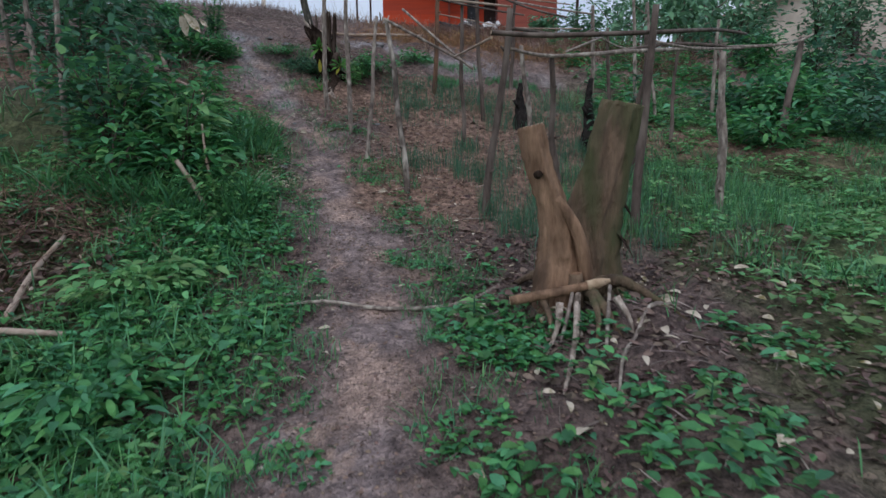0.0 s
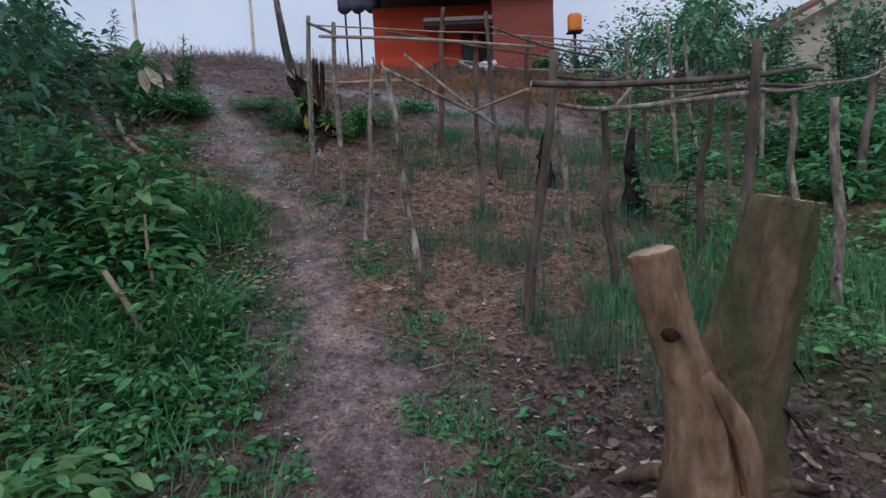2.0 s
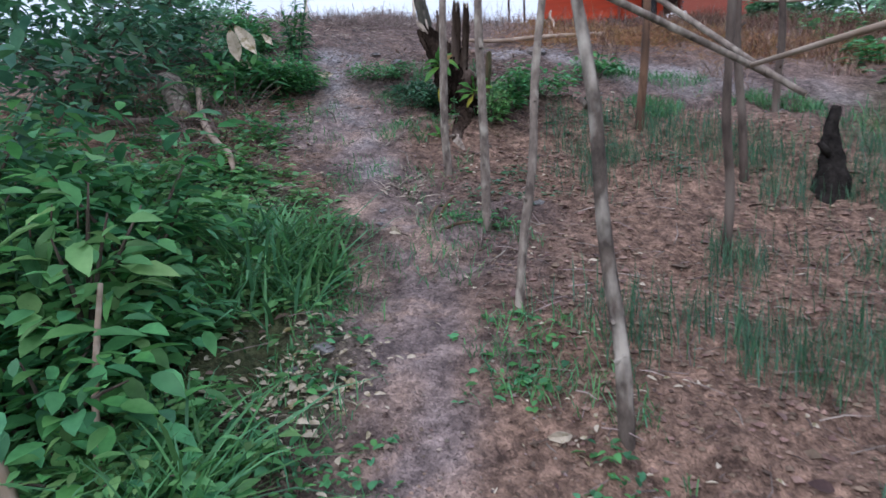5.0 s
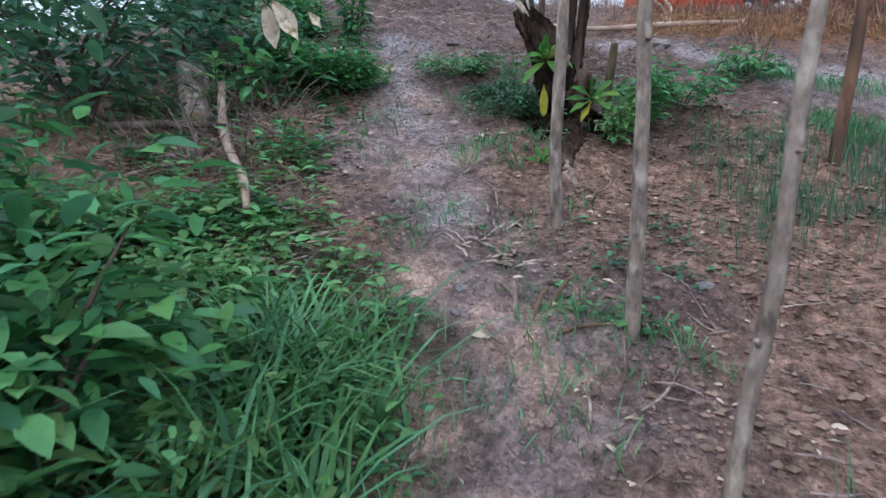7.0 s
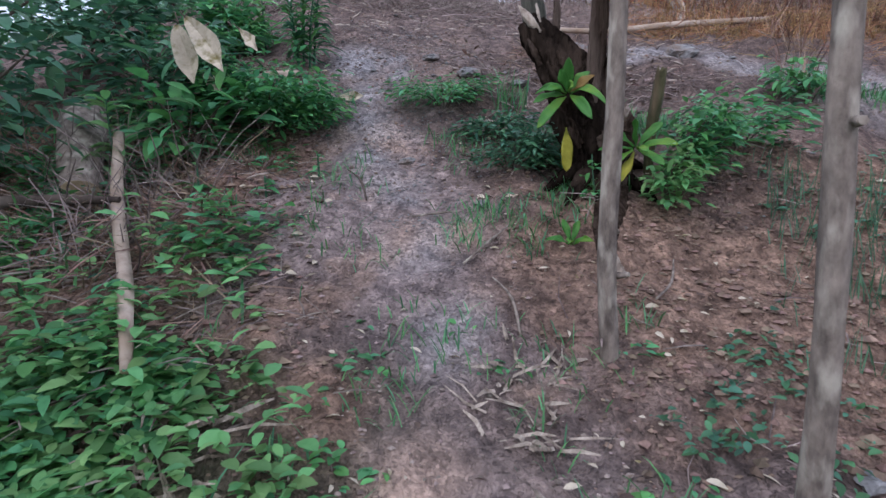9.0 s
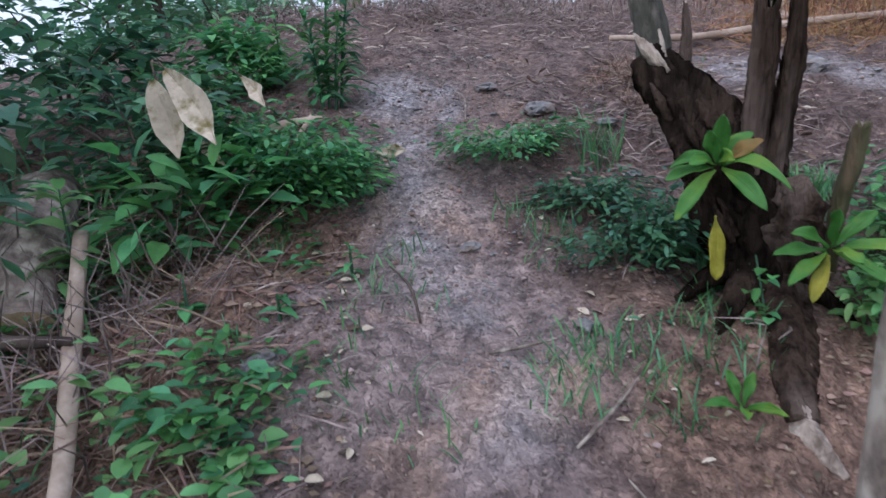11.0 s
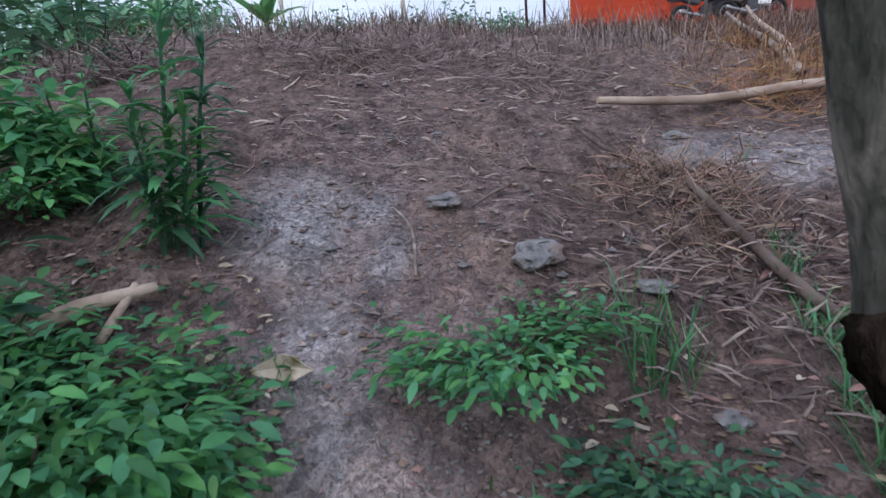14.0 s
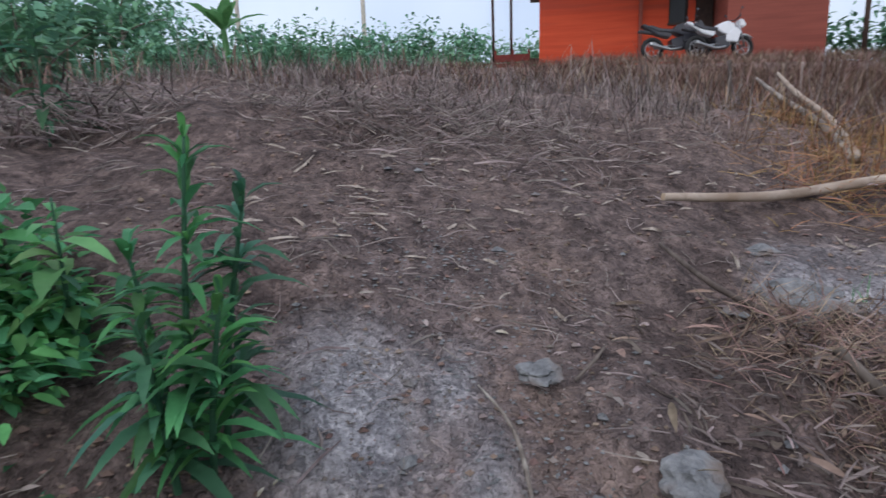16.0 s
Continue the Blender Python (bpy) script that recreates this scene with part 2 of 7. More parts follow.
def leaves_data(P, D, L, W, droop=0.25, fold=0.2, roll=None, rng=None):
    """Folded, drooping leaves of twelve triangles: bases P, directions D, lengths L and widths W."""
    P, D, L, W = np.array(P, float), np.array(D, float), np.array(L, float)[:, None], np.array(W, float)[:, None]
    n = len(P)
    D = D / (np.linalg.norm(D, axis=1)[:, None] + 1e-9)
    side = np.cross(D, np.array((0, 0, 1.0)))
    bad = np.linalg.norm(side, axis=1) < 0.05
    side[bad] = (1, 0, 0)
    side /= np.linalg.norm(side, axis=1)[:, None]
    up = np.cross(side, D)
    if roll is not None:
        c, s = np.cos(roll)[:, None], np.sin(roll)[:, None]
        side, up = side * c + up * s, up * c - side * s
    dn = np.array((0, 0, -1.0))
    at = lambda u: P + D * L * u + dn * L * droop * u * u
    out = np.empty((n, 11, 3))
    out[:, 0] = at(0)
    for k, (u, w) in enumerate(((0.18, 0.36), (0.48, 0.5), (0.78, 0.3))):
        c = at(u)
        out[:, 1 + 3 * k] = c - side * W * w + up * W * fold * w * 2
        out[:, 2 + 3 * k] = c
        out[:, 3 + 3 * k] = c + side * W * w + up * W * fold * w * 2
    out[:, 10] = at(1.0)
    one = [(0, 2, 1), (0, 3, 2), (1, 2, 5, 4), (2, 3, 6, 5), (4, 5, 8, 7), (5, 6, 9, 8), (7, 8, 10), (8, 9, 10)]
    faces = [tuple(11 * i + k for k in f) for i in range(n) for f in one]
    return out.reshape(-1, 3), faces


def leaves(name, P, D, L, W, mat, parent=None, droop=0.25, fold=0.2, roll=None, label=""):
    v, f = leaves_data(P, D, L, W, droop, fold, roll)
    return part(name, raw_mesh(name, v, f, mat, True), parent, label)


def blades(name, P, H, lean, width, mat, parent=None, rng=None, curl=0.5):
    """Thin upright blades of grass: bases P, heights H."""
    n = len(P)
    az = rng.uniform(0, 2 * math.pi, n)
    out = np.stack([np.cos(az), np.sin(az), np.zeros(n)], 1)
    side = np.stack([-np.sin(az), np.cos(az), np.zeros(n)], 1)
    lean = (lean * rng.uniform(0.3, 1.3, n))[:, None]
    H = np.array(H)[:, None]
    w = np.array(width * rng.uniform(0.6, 1.3, n))[:, None]
    V = np.empty((n, 7, 3))
    for k, (u, ww) in enumerate(((0, 0.7), (0.4, 1.0), (0.75, 0.7))):
        c = P + out * H * lean * (u + curl * u * u) + np.array((0, 0, 1.0)) * H * (u - 0.35 * lean * u * u)
        V[:, 2 * k], V[:, 2 * k + 1] = c - side * w * ww / 2, c + side * w * ww / 2
    V[:, 6] = P + out * H * lean * (1 + curl) + np.array((0, 0, 1.0)) * H * (1 - 0.5 * lean)
    one = [(0, 1, 3, 2), (2, 3, 5, 4), (4, 5, 6)]
    F = [tuple(7 * i + k for k in f) for i in range(n) for f in one]
    return part(name, raw_mesh(name, V.reshape(-1, 3), F, mat, True), parent)


def box_data(x0, y0, z0, x1, y1, z1, start=0):
    v = [(x, y, z) for z in (z0, z1) for y in (y0, y1) for x in (x0, x1)]
    f = [(0, 2, 3, 1), (4, 5, 7, 6), (0, 1, 5, 4), (2, 6, 7, 3), (0, 4, 6, 2), (1, 3, 7, 5)]
    return v, [tuple(start + k for k in q) for q in f]


def box(name, x0, y0, z0, x1, y1, z1, mat, parent=None, bevel=0.0, label=""):
    bm = bmesh.new()
    bmesh.ops.create_cube(bm, size=1)
    bmesh.ops.scale(bm, vec=(x1 - x0, y1 - y0, z1 - z0), verts=bm.verts)
    bmesh.ops.translate(bm, vec=((x0 + x1) / 2, (y0 + y1) / 2, (z0 + z1) / 2), verts=bm.verts)
    if bevel:
        bmesh.ops.bevel(bm, geom=bm.edges[:], offset=bevel, segments=2, affect="EDGES")
    me = bpy.data.meshes.new(name)
    bm.to_mesh(me)
    bm.free()
    me.materials.append(mat)
    return part(name, me, parent, label)


# ---------------------------------------------------------------- the lie of the land
SLOPE = [1.1715, 2.4419, 1.2237, 0.0241, -0.5874, -0.2344, -0.7026, -1.4886, 1.2412, 1.1262, -0.2648, 0.5181, -0.379, -0.3125, -0.0251, -0.34, 0.4147, -0.8036, -0.3027, 0.181, 0.5104, 0.0241, 0.1073, -0.0442]


def smooth_noise(x, y, cell, seed):
    """Value noise between -1 and 1 with cells of that many metres."""
    rng = np.random.RandomState(seed)
    table = rng.uniform(-1, 1, (64, 64))
    u, v = np.asarray(x) / cell, np.asarray(y) / cell
    i, j = np.floor(u).astype(int), np.floor(v).astype(int)
    a, b = u - i, v - j
    a, b = a * a * (3 - 2 * a), b * b * (3 - 2 * b)
    g = lambda p, q: table[(i + p) % 64, (j + q) % 64]
    return (g(0, 0) * (1 - a) + g(1, 0) * a) * (1 - b) + (g(0, 1) * (1 - a) + g(1, 1) * a) * b


def step(a, b, v):
    u = np.clip((np.asarray(v, float) - a) / (b - a), 0, 1)
    return u * u * (3 - 2 * u)


def height(x, y):
    """Metres of the bare hillside at x, y: a slope that steepens, then a level top with the house."""
    x, y = np.asarray(x, float), np.asarray(y, float)
    cx, cy = 6 * np.tanh(x / 6 * (1 + 0.12 * (x / 6) ** 2)), np.clip(y, -1.5, 14.5)
    cx = np.where(np.abs(x) < 4.5, x, np.sign(x) * (4.5 + 1.5 * np.tanh((np.abs(x) - 4.5) / 1.5)))
    u, v = cx / 6, (cy - 7) / 8
    z, k = np.zeros(np.broadcast(u, v).shape), 0
    for i in range(6):
        for j in range(6 - i):
            z = z + SLOPE[k] * u**i * v**j
            k += 1
    for c in (6.9, 8.6, 9.5):
        z = z + SLOPE[k] * np.tanh((cy - c + 0.25 * cx) / 0.7)
        k += 1
    z = z - 0.2 * step(12.3, 14.5, cy)
    z = z + 0.14 * np.exp(-(((x - 0.9) / 0.75) ** 2) - ((y - 3.0) / 0.6) ** 2)
    top = np.clip((y - 14.5) / 11.0, 0, 1)
    z = z * (1 - top) + (5.35 - 0.02 * np.clip(x - 2, -20, 20)) * top
    return z - 0.5 * step(6, 30, np.abs(x)) * (1 - top) - 0.35 * step(1.5, 12, -y)


def path_x(y):
    return np.interp(y, (-2, 1, 3.1, 4.0, 5.0, 6.0, 7.0, 8.0, 9.0, 10.0, 11.0, 14.0), (0.0, -0.15, -0.3, -0.55, -0.85, -1.2, -1.65, -2.35, -2.8, -3.2, -3.3, -3.2))


def ground_z(x, y):
    x, y = np.asarray(x, float), np.asarray(y, float)
    near = step(0.15, 0.55, np.abs(x - path_x(y)))
    z = height(x, y) + (0.02 + 0.05 * near) * smooth_noise(x, y, 0.55, 3) + (0.012 + 0.03 * near) * smooth_noise(x, y, 0.21, 4)
    dug = step(0.4, 0.9, np.abs(x - path_x(y))) * step(3.5, 4.5, y) * (1 - step(10.5, 11.5, y))
    z = z + 0.02 * smooth_noise(x, y, 0.1, 5) + 0.035 * dug * np.abs(smooth_noise(x, y, 0.16, 9))
    far = step(15.2, 16.0, y) + step(6.3, 7.5, np.abs(x)) + step(1.2, 2.5, -y)
    return np.where(far > 0, height(x, y), z)


def axis(fine_lo, fine_hi, d, far):
    mid = np.arange(fine_lo, fine_hi + d / 2, d)
    grow = [0.3, 0.7, 1.3, 2.2, 3.5, 5.5, 8, 12, 18, 28, 45, 80, 140, 250, far]
    return np.concatenate([fine_lo - np.array(grow[::-1]), mid, fine_hi + np.array(grow)])


gx, gy = axis(-6.5, 6.5, 0.05, 900), axis(-1.5, 15.5, 0.05, 900)
GX, GY = np.meshgrid(gx, gy)
GZ = ground_z(GX, GY)
nx, ny = len(gx), len(gy)
idx = np.arange(nx * ny).reshape(ny, nx)
quads = np.stack([idx[:-1, :-1], idx[:-1, 1:], idx[1:, 1:], idx[1:, :-1]], -1).reshape(-1, 4)
ground_me = bpy.data.meshes.new("ground")
ground_me.from_pydata(np.stack([GX, GY, GZ], -1).reshape(-1, 3).tolist(), [], quads.tolist())
ground_me.polygons.foreach_set("use_smooth", [True] * len(quads))

# what the soil is made of, from place to place
off = GX - path_x(GY)
wob = 0.24 * smooth_noise(GX, GY, 0.6, 7) + 0.2 * smooth_noise(GX, GY, 0.2, 8)
wide = 1 + 0.55 * step(6.8, 8.2, GY)
trod = (1 - step(0.0, 0.55, np.abs(off) / wide + wob)) * (1 - 0.55 * step(8.9, 9.6, GY + wob)) * (1 - 0.7 * step(9.9, 10.9, GY + wob))
blot = lambda spots, soft: np.clip(sum(np.clip(1.15 - np.hypot((GX - sx) / ra, (GY - sy) / rb) + soft * wob, 0, 1) for sx, sy, ra, rb in spots), 0, 1)
gravel = blot(((-3.5, 9.96, 0.27, 0.2), (-3.4, 9.72, 0.27, 0.2), (-3.22, 9.45, 0.2, 0.26), (-3.22, 9.98, 0.08, 0.2), (-3.08, 9.16, 0.13, 0.16), (-2.93, 8.84, 0.2, 0.12), (-2.6, 8.55, 0.14, 0.1), (-3.12, 9.75, 0.1, 0.2)), 1.2)
gravel = np.maximum(gravel, 0.65 * blot(((-2.75, 8.62, 0.3, 0.2), (-3.0, 9.05, 0.26, 0.2), (-2.42, 8.28, 0.2, 0.24), (-2.15, 7.85, 0.16, 0.2), (-3.2, 9.3, 0.25, 0.2)), 1.2))
gravel = np.maximum(gravel, blot(((-2.08, 10.8, 0.22, 0.2), (-1.4, 10.85, 0.6, 0.16), (-0.6, 11.1, 1.3, 0.35), (0.6, 10.6, 1.2, 0.5)), 1.6) * 0.75)
straw_m = step(10.9, 12.6, GY + 2 * wob + 0.25 * np.clip(GX, -3, 4))
cutbank = step(0.35, 0.7, -off + wob) * step(7.1, 7.7, GY + wob) * (1 - step(8.8, 9.3, GY + wob)) + step(0.4, 0.9, off + wob) * step(7.3, 7.9, GY + wob) * (1 - step(8.7, 9.2, GY + wob))
tilled = step(-1.3, -0.6, GX + wob) * step(4.6, 5.2, GY + wob) * (1 - step(9.2, 10.2, GY)) * (1 - step(1.2, 2.4, GX + wob))
tilled = np.clip(np.maximum(tilled, cutbank), 0, 1)
mossy = step(1.4, 2.2, GX + wob) * (1 - step(9.5, 11.5, GY)) + (1 - step(-2.1, -1.2, GX + wob)) * (1 - step(6, 8, GY))
sand = blot(((-2.06, 7.22, 0.16, 0.2), (-1.88, 6.62, 0.2, 0.15), (-0.85, 4.98, 0.27, 0.18), (-0.45, 4.3, 0.16, 0.22), (-0.95, 5.3, 0.1, 0.2), (-1.25, 5.8, 0.12, 0.16), (-0.3, 2.5, 0.22, 0.3), (-1.72, 6.2, 0.12, 0.2), (-2.5, 8.3, 0.12, 0.2), (-0.35, 3.4, 0.14, 0.2)), 1.2)
for key, values in (("sand", np.clip(sand, 0, 1)), ("trod", trod), ("gravel", gravel), ("straw", straw_m), ("tilled", tilled), ("mossy", np.clip(mossy, 0, 1))):
    ground_me.attributes.new(key, "FLOAT", "POINT").data.foreach_set("value", np.asarray(values, np.float32).ravel())


def soil_material():
    m = bpy.data.materials.new("hillside_soil")
    m.use_nodes = True
    n, l = m.node_tree.nodes, m.node_tree.links
    b = n["Principled BSDF"]
    tc = n.new("ShaderNodeTexCoord")

    def noise_of(scale, detail=6, rough=0.65):
        t = n.new("ShaderNodeTexNoise")
        t.inputs["Scale"].default_value, t.inputs["Detail"].default_value, t.inputs["Roughness"].default_value = scale, detail, rough
        l.new(tc.outputs["Object"], t.inputs["Vector"])
        return t.outputs["Fac"]

    def ramp(fac, lo, hi, a, c):
        r = n.new("ShaderNodeValToRGB")
        r.color_ramp.elements[0].position, r.color_ramp.elements[1].position = lo, hi
        r.color_ramp.elements[0].color, r.color_ramp.elements[1].color = (*a, 1), (*c, 1)
        l.new(fac, r.inputs["Fac"])
        return r.outputs["Color"]

    def mix(fac, a, c):
        x = n.new("ShaderNodeMix")
        x.data_type = "RGBA"
        l.new(fac, x.inputs["Factor"])
        l.new(a, x.inputs["A"])
        l.new(c, x.inputs["B"])
        return x.outputs["Result"]

    def mask(key):
        a = n.new("ShaderNodeAttribute")
        a.attribute_name = key
        return a.outputs["Fac"]

    fine, mid, coarse = noise_of(55), noise_of(14), noise_of(2.5)
    humus = ramp(mid, 0.3, 0.7, (0.055, 0.042, 0.039), (0.19, 0.145, 0.132))
    bare = ramp(mid, 0.3, 0.7, (0.125, 0.102, 0.1), (0.31, 0.258, 0.25))
    sand = ramp(fine, 0.3, 0.7, (0.24, 0.175, 0.145), (0.45, 0.345, 0.29))
    grit = ramp(fine, 0.35, 0.65, (0.2, 0.198, 0.21), (0.42, 0.415, 0.43))
    tilth = ramp(mid, 0.3, 0.7, (0.07, 0.046, 0.036), (0.33, 0.228, 0.175))
    dry = ramp(fine, 0.3, 0.7, (0.13, 0.095, 0.084), (0.28, 0.215, 0.19))
    moss = ramp(mid, 0.3, 0.7, (0.045, 0.065, 0.03), (0.11, 0.12, 0.065))
    colour = mix(mask("mossy"), humus, moss)
    colour = mix(mask("tilled"), colour, tilth)
    colour = mix(mask("straw"), colour, dry)
    worn = mix(ramp(coarse, 0.52, 0.62, (0, 0, 0), (1, 1, 1)), bare, sand)
    colour = mix(mask("trod"), colour, worn)
    colour = mix(mask("gravel"), colour, grit)
    colour = mix(mask("sand"), colour, sand)
    crumbs = n.new("ShaderNodeTexVoronoi")
    crumbs.inputs["Scale"].default_value, crumbs.inputs["Randomness"].default_value = 38, 1.0
    warp = n.new("ShaderNodeMix")
    warp.data_type = "RGBA"
    warp.inputs["Factor"].default_value = 0.12
    bend = n.new("ShaderNodeTexNoise")
    bend.inputs["Scale"].default_value = 20
    l.new(tc.outputs["Object"], bend.inputs["Vector"])
    l.new(tc.outputs["Object"], warp.inputs["A"])
    l.new(bend.outputs["Color"], warp.inputs["B"])
    l.new(warp.outputs["Result"], crumbs.inputs["Vector"])
    grains = ramp(crumbs.outputs["Color"], 0.1, 0.9, (0.66, 0.64, 0.65), (1.55, 1.5, 1.48))
    blotch = ramp(noise_of(6, 8, 0.75), 0.35, 0.65, (0.58, 0.57, 0.6), (1.55, 1.52, 1.5))
    for tone in (grains, blotch):
        times = n.new("ShaderNodeMix")
        times.data_type, times.blend_type = "RGBA", "MULTIPLY"
        times.inputs["Factor"].default_value = 0.85
        l.new(colour, times.inputs["A"])
        l.new(tone, times.inputs["B"])
        colour = times.outputs["Result"]
    l.new(colour, b.inputs["Base Color"])
    b.inputs["Roughness"].default_value, b.inputs["Specular IOR Level"].default_value = 0.95, 0.2
    bp3 = n.new("ShaderNodeBump")
    bp3.inputs["Strength"].default_value, bp3.inputs["Distance"].default_value = 0.8, 0.02
    bp3.invert = True
    l.new(crumbs.outputs["Distance"], bp3.inputs["Height"])
    bp, bp2 = n.new("ShaderNodeBump"), n.new("ShaderNodeBump")
    bp.inputs["Strength"].default_value, bp.inputs["Distance"].default_value = 0.8, 0.02
    bp2.inputs["Strength"].default_value, bp2.inputs["Distance"].default_value = 0.7, 0.05
    l.new(fine, bp.inputs["Height"])
    l.new(mid, bp2.inputs["Height"])
    l.new(bp2.outputs["Normal"], bp3.inputs["Normal"])
    l.new(bp3.outputs["Normal"], bp.inputs["Normal"])
    l.new(bp.outputs["Normal"], b.inputs["Normal"])
    return m


ground_me.materials.append(soil_material())
ground = tagged(new("ground", ground_me), "sloping hillside of trodden brown soil and gravel", "ground", kind="structure")


def gz(x, y):
    return float(ground_z(x, y))


# ---------------------------------------------------------------- the cut twin stump
def bark_tube(name, points, radii, mat, parent, seed, ridge=0.14, seg=30, label="", end_mat=None, jagged=0.0):
    """A gnarled stem: ridges and furrows that wind along it, lumps, and a torn end if jagged."""
    r = np.random.RandomState(seed)
    pts, n = np.array(points, float), len(points)
    fine = np.linspace(0, n - 1, (n - 1) * 9 + 1)
    i = np.clip(fine.astype(int), 0, n - 2)
    u = (fine - i)[:, None]
    p0, p1, p2, p3 = pts[np.maximum(i - 1, 0)], pts[i], pts[i + 1], pts[np.minimum(i + 2, n - 1)]
    line = 0.5 * (2 * p1 + (p2 - p0) * u + (2 * p0 - 5 * p1 + 4 * p2 - p3) * u**2 + (3 * p1 - p0 - 3 * p2 + p3) * u**3)
    rad = np.interp(fine, np.arange(n), radii)
    tang = np.gradient(line, axis=0)
    tang /= np.linalg.norm(tang, axis=1)[:, None]
    a = np.array((1.0, 0, 0)) - tang * tang[:, :1]
    a /= np.linalg.norm(a, axis=1)[:, None]
    b = np.cross(tang, a)
    ang = np.arange(seg) * 2 * math.pi / seg
    v = fine[:, None]
    shape = np.ones((len(fine), seg))
    for k, amp in ((3, 0.7), (5, 0.6), (8, 0.5), (13, 0.35)):
        shape += ridge * amp * np.sin(k * ang[None] + r.uniform(0, 6) + r.uniform(-1.2, 1.2) * v + 0.8 * np.sin(v * r.uniform(1, 3) + r.uniform(0, 6)))
    shape += ridge * 0.5 * smooth_noise(ang[None] * 2.0, v * 3.0, 0.5, seed) + ridge * 0.3 * r.randn(len(fine), seg)
    rr = rad[:, None] * shape
    V = line[:, None] + a[:, None] * (np.cos(ang) * rr)[..., None] + b[:, None] * (np.sin(ang) * rr)[..., None]
    if jagged:
        V[-1] += tang[-1] * (jagged * r.uniform(-0.4, 1.0, seg))[:, None]
        V[-2] += tang[-2] * (jagged * 0.4 * r.uniform(-0.4, 0.6, seg))[:, None]
    F, m = [], len(fine)
    for k in range(m - 1):
        for q in range(seg):
            F.append((k * seg + q, k * seg + (q + 1) % seg, (k + 1) * seg + (q + 1) % seg, (k + 1) * seg + q))
    F += [tuple(reversed(range(seg))), tuple(range((m - 1) * seg, m * seg))]
    me = raw_mesh(name, V.reshape(-1, 3), F, [mat, end_mat or mat], True, [0] * (len(F) - 2) + [1, 1])
    return part(name, me, parent, label)


stump = thing("tree_stump", "twin-stemmed sawn tree stump with bare tan wood and spreading roots", "tree stump")
bark_tube("stem", [(0.74, 3.22, 0.10), (0.73, 3.22, 0.40), (0.735, 3.22, 0.62), (0.70, 3.21, 0.85), (0.62, 3.2, 1.08), (0.56, 3.2, 1.32)],
          [0.24, 0.14, 0.105, 0.085, 0.074, 0.07], M_STUMP, stump, 3, 0.1, 34, "tan barkless stem with a sawn top", M_CUT, 0.004)
bark_tube("stem", [(0.98, 3.55, 0.10), (0.98, 3.54, 0.42), (1.0, 3.53, 0.75), (1.07, 3.5, 1.1), (1.14, 3.48, 1.46)],
          [0.3, 0.195, 0.16, 0.135, 0.115], M_STUMP_GREY, stump, 5, 0.1, 38, "thicker grey-brown mossy stem", M_CUT, 0.006)
tube("side_limb", [(0.70, 3.14, 0.92), (0.80, 3.12, 0.78), (0.86, 3.12, 0.6), (0.89, 3.14, 0.42)], [0.028, 0.036, 0.04, 0.045], M_STUMP, stump, 9, 0.08, 6)
tube("knot", [(0.60, 3.10, 1.06), (0.60, 3.17, 1.05)], [0.018, 0.03], M_SNAG, stump, 8, 0.1, 7)
tube("side_limb", [(0.84, 3.14, 0.22), (0.83, 3.11, 0.36), (0.82, 3.1, 0.5)], [0.06, 0.045, 0.034], M_STUMP_GREY, stump, 9, 0.14, 8, "short sawn stub", M_STUMP)
for k, (dx, dy, ln) in enumerate(((-0.28, -0.15, 0.4), (0.1, -0.5, 0.6), (0.4, -0.32, 0.55), (0.45, 0.2, 0.5), (-0.3, 0.25, 0.4))):
    x1, y1 = 0.85 + dx, 3.3 + dy
    tube("root", [(0.85 + dx * 0.2, 3.3 + dy * 0.2, 0.36), (0.85 + dx * 0.55, 3.3 + dy * 0.55, gz(x1, y1) + 0.1), (x1, y1, gz(x1, y1) + 0.02), (x1 + dx * 0.3, y1 + dy * 0.3, gz(x1, y1) - 0.06)],
         [0.07, 0.036, 0.022, 0.01], M_STUMP_GREY, stump, 8, 0.18, 20 + k)
bark_flaps = [(0.97 + 0.17 * math.cos(a), 3.53 + 0.17 * math.sin(a), z) for a, z in ((-0.3, 0.9), (0.2, 1.05), (-0.6, 0.7), (0.5, 0.85), (0.0, 1.2))]
for p, ln in zip(bark_flaps, (0.16, 0.12, 0.2, 0.14, 0.1)):
    leaves("bark_flake", [p], [(0.6, -0.3, -0.8)], [ln], [0.06], M_SNAG, stump, 0.1)


def stick(name, label, pts, radii, mat, category="stick", seed=0, end=None, group="", seg=7):
    """A branch lying on the ground: x, y and how high above the soil."""
    P = [(x, y, gz(x, y) + h) for x, y, h in pts]
    ob = thing(name, label, category, group)
    tube("branch", P, radii, mat, ob, seg, 0.07, seed, "", end)
    return ob


log_on_stump = thing("cut_branch", "straight pale cut branch leaning across the stump foot", "branch")
tube("branch", [(0.44, 3.02, 0.36), (0.7, 3.03, 0.405), (0.97, 3.06, 0.46)], [0.028, 0.027, 0.022], M_STUMP, log_on_stump, 9, 0.04, 1, "", M_CUT)
tube("peeled_end", [(0.87, 3.05, 0.44), (0.93, 3.055, 0.452), (1.0, 3.06, 0.468)], [0.03, 0.032, 0.012], M_CUT, log_on_stump, 8, 0.08, 2, "yellow peeled tip")
stick("fallen_branch", "thin grey fallen branch lying across the path", [(-1.05, 3.35, 0.02), (-0.7, 3.4, 0.03), (-0.3, 3.39, 0.025), (0.15, 3.46, 0.03), (0.42, 3.5, 0.04)], [0.008, 0.012, 0.014, 0.016, 0.014], M_BARK, "branch", 4)
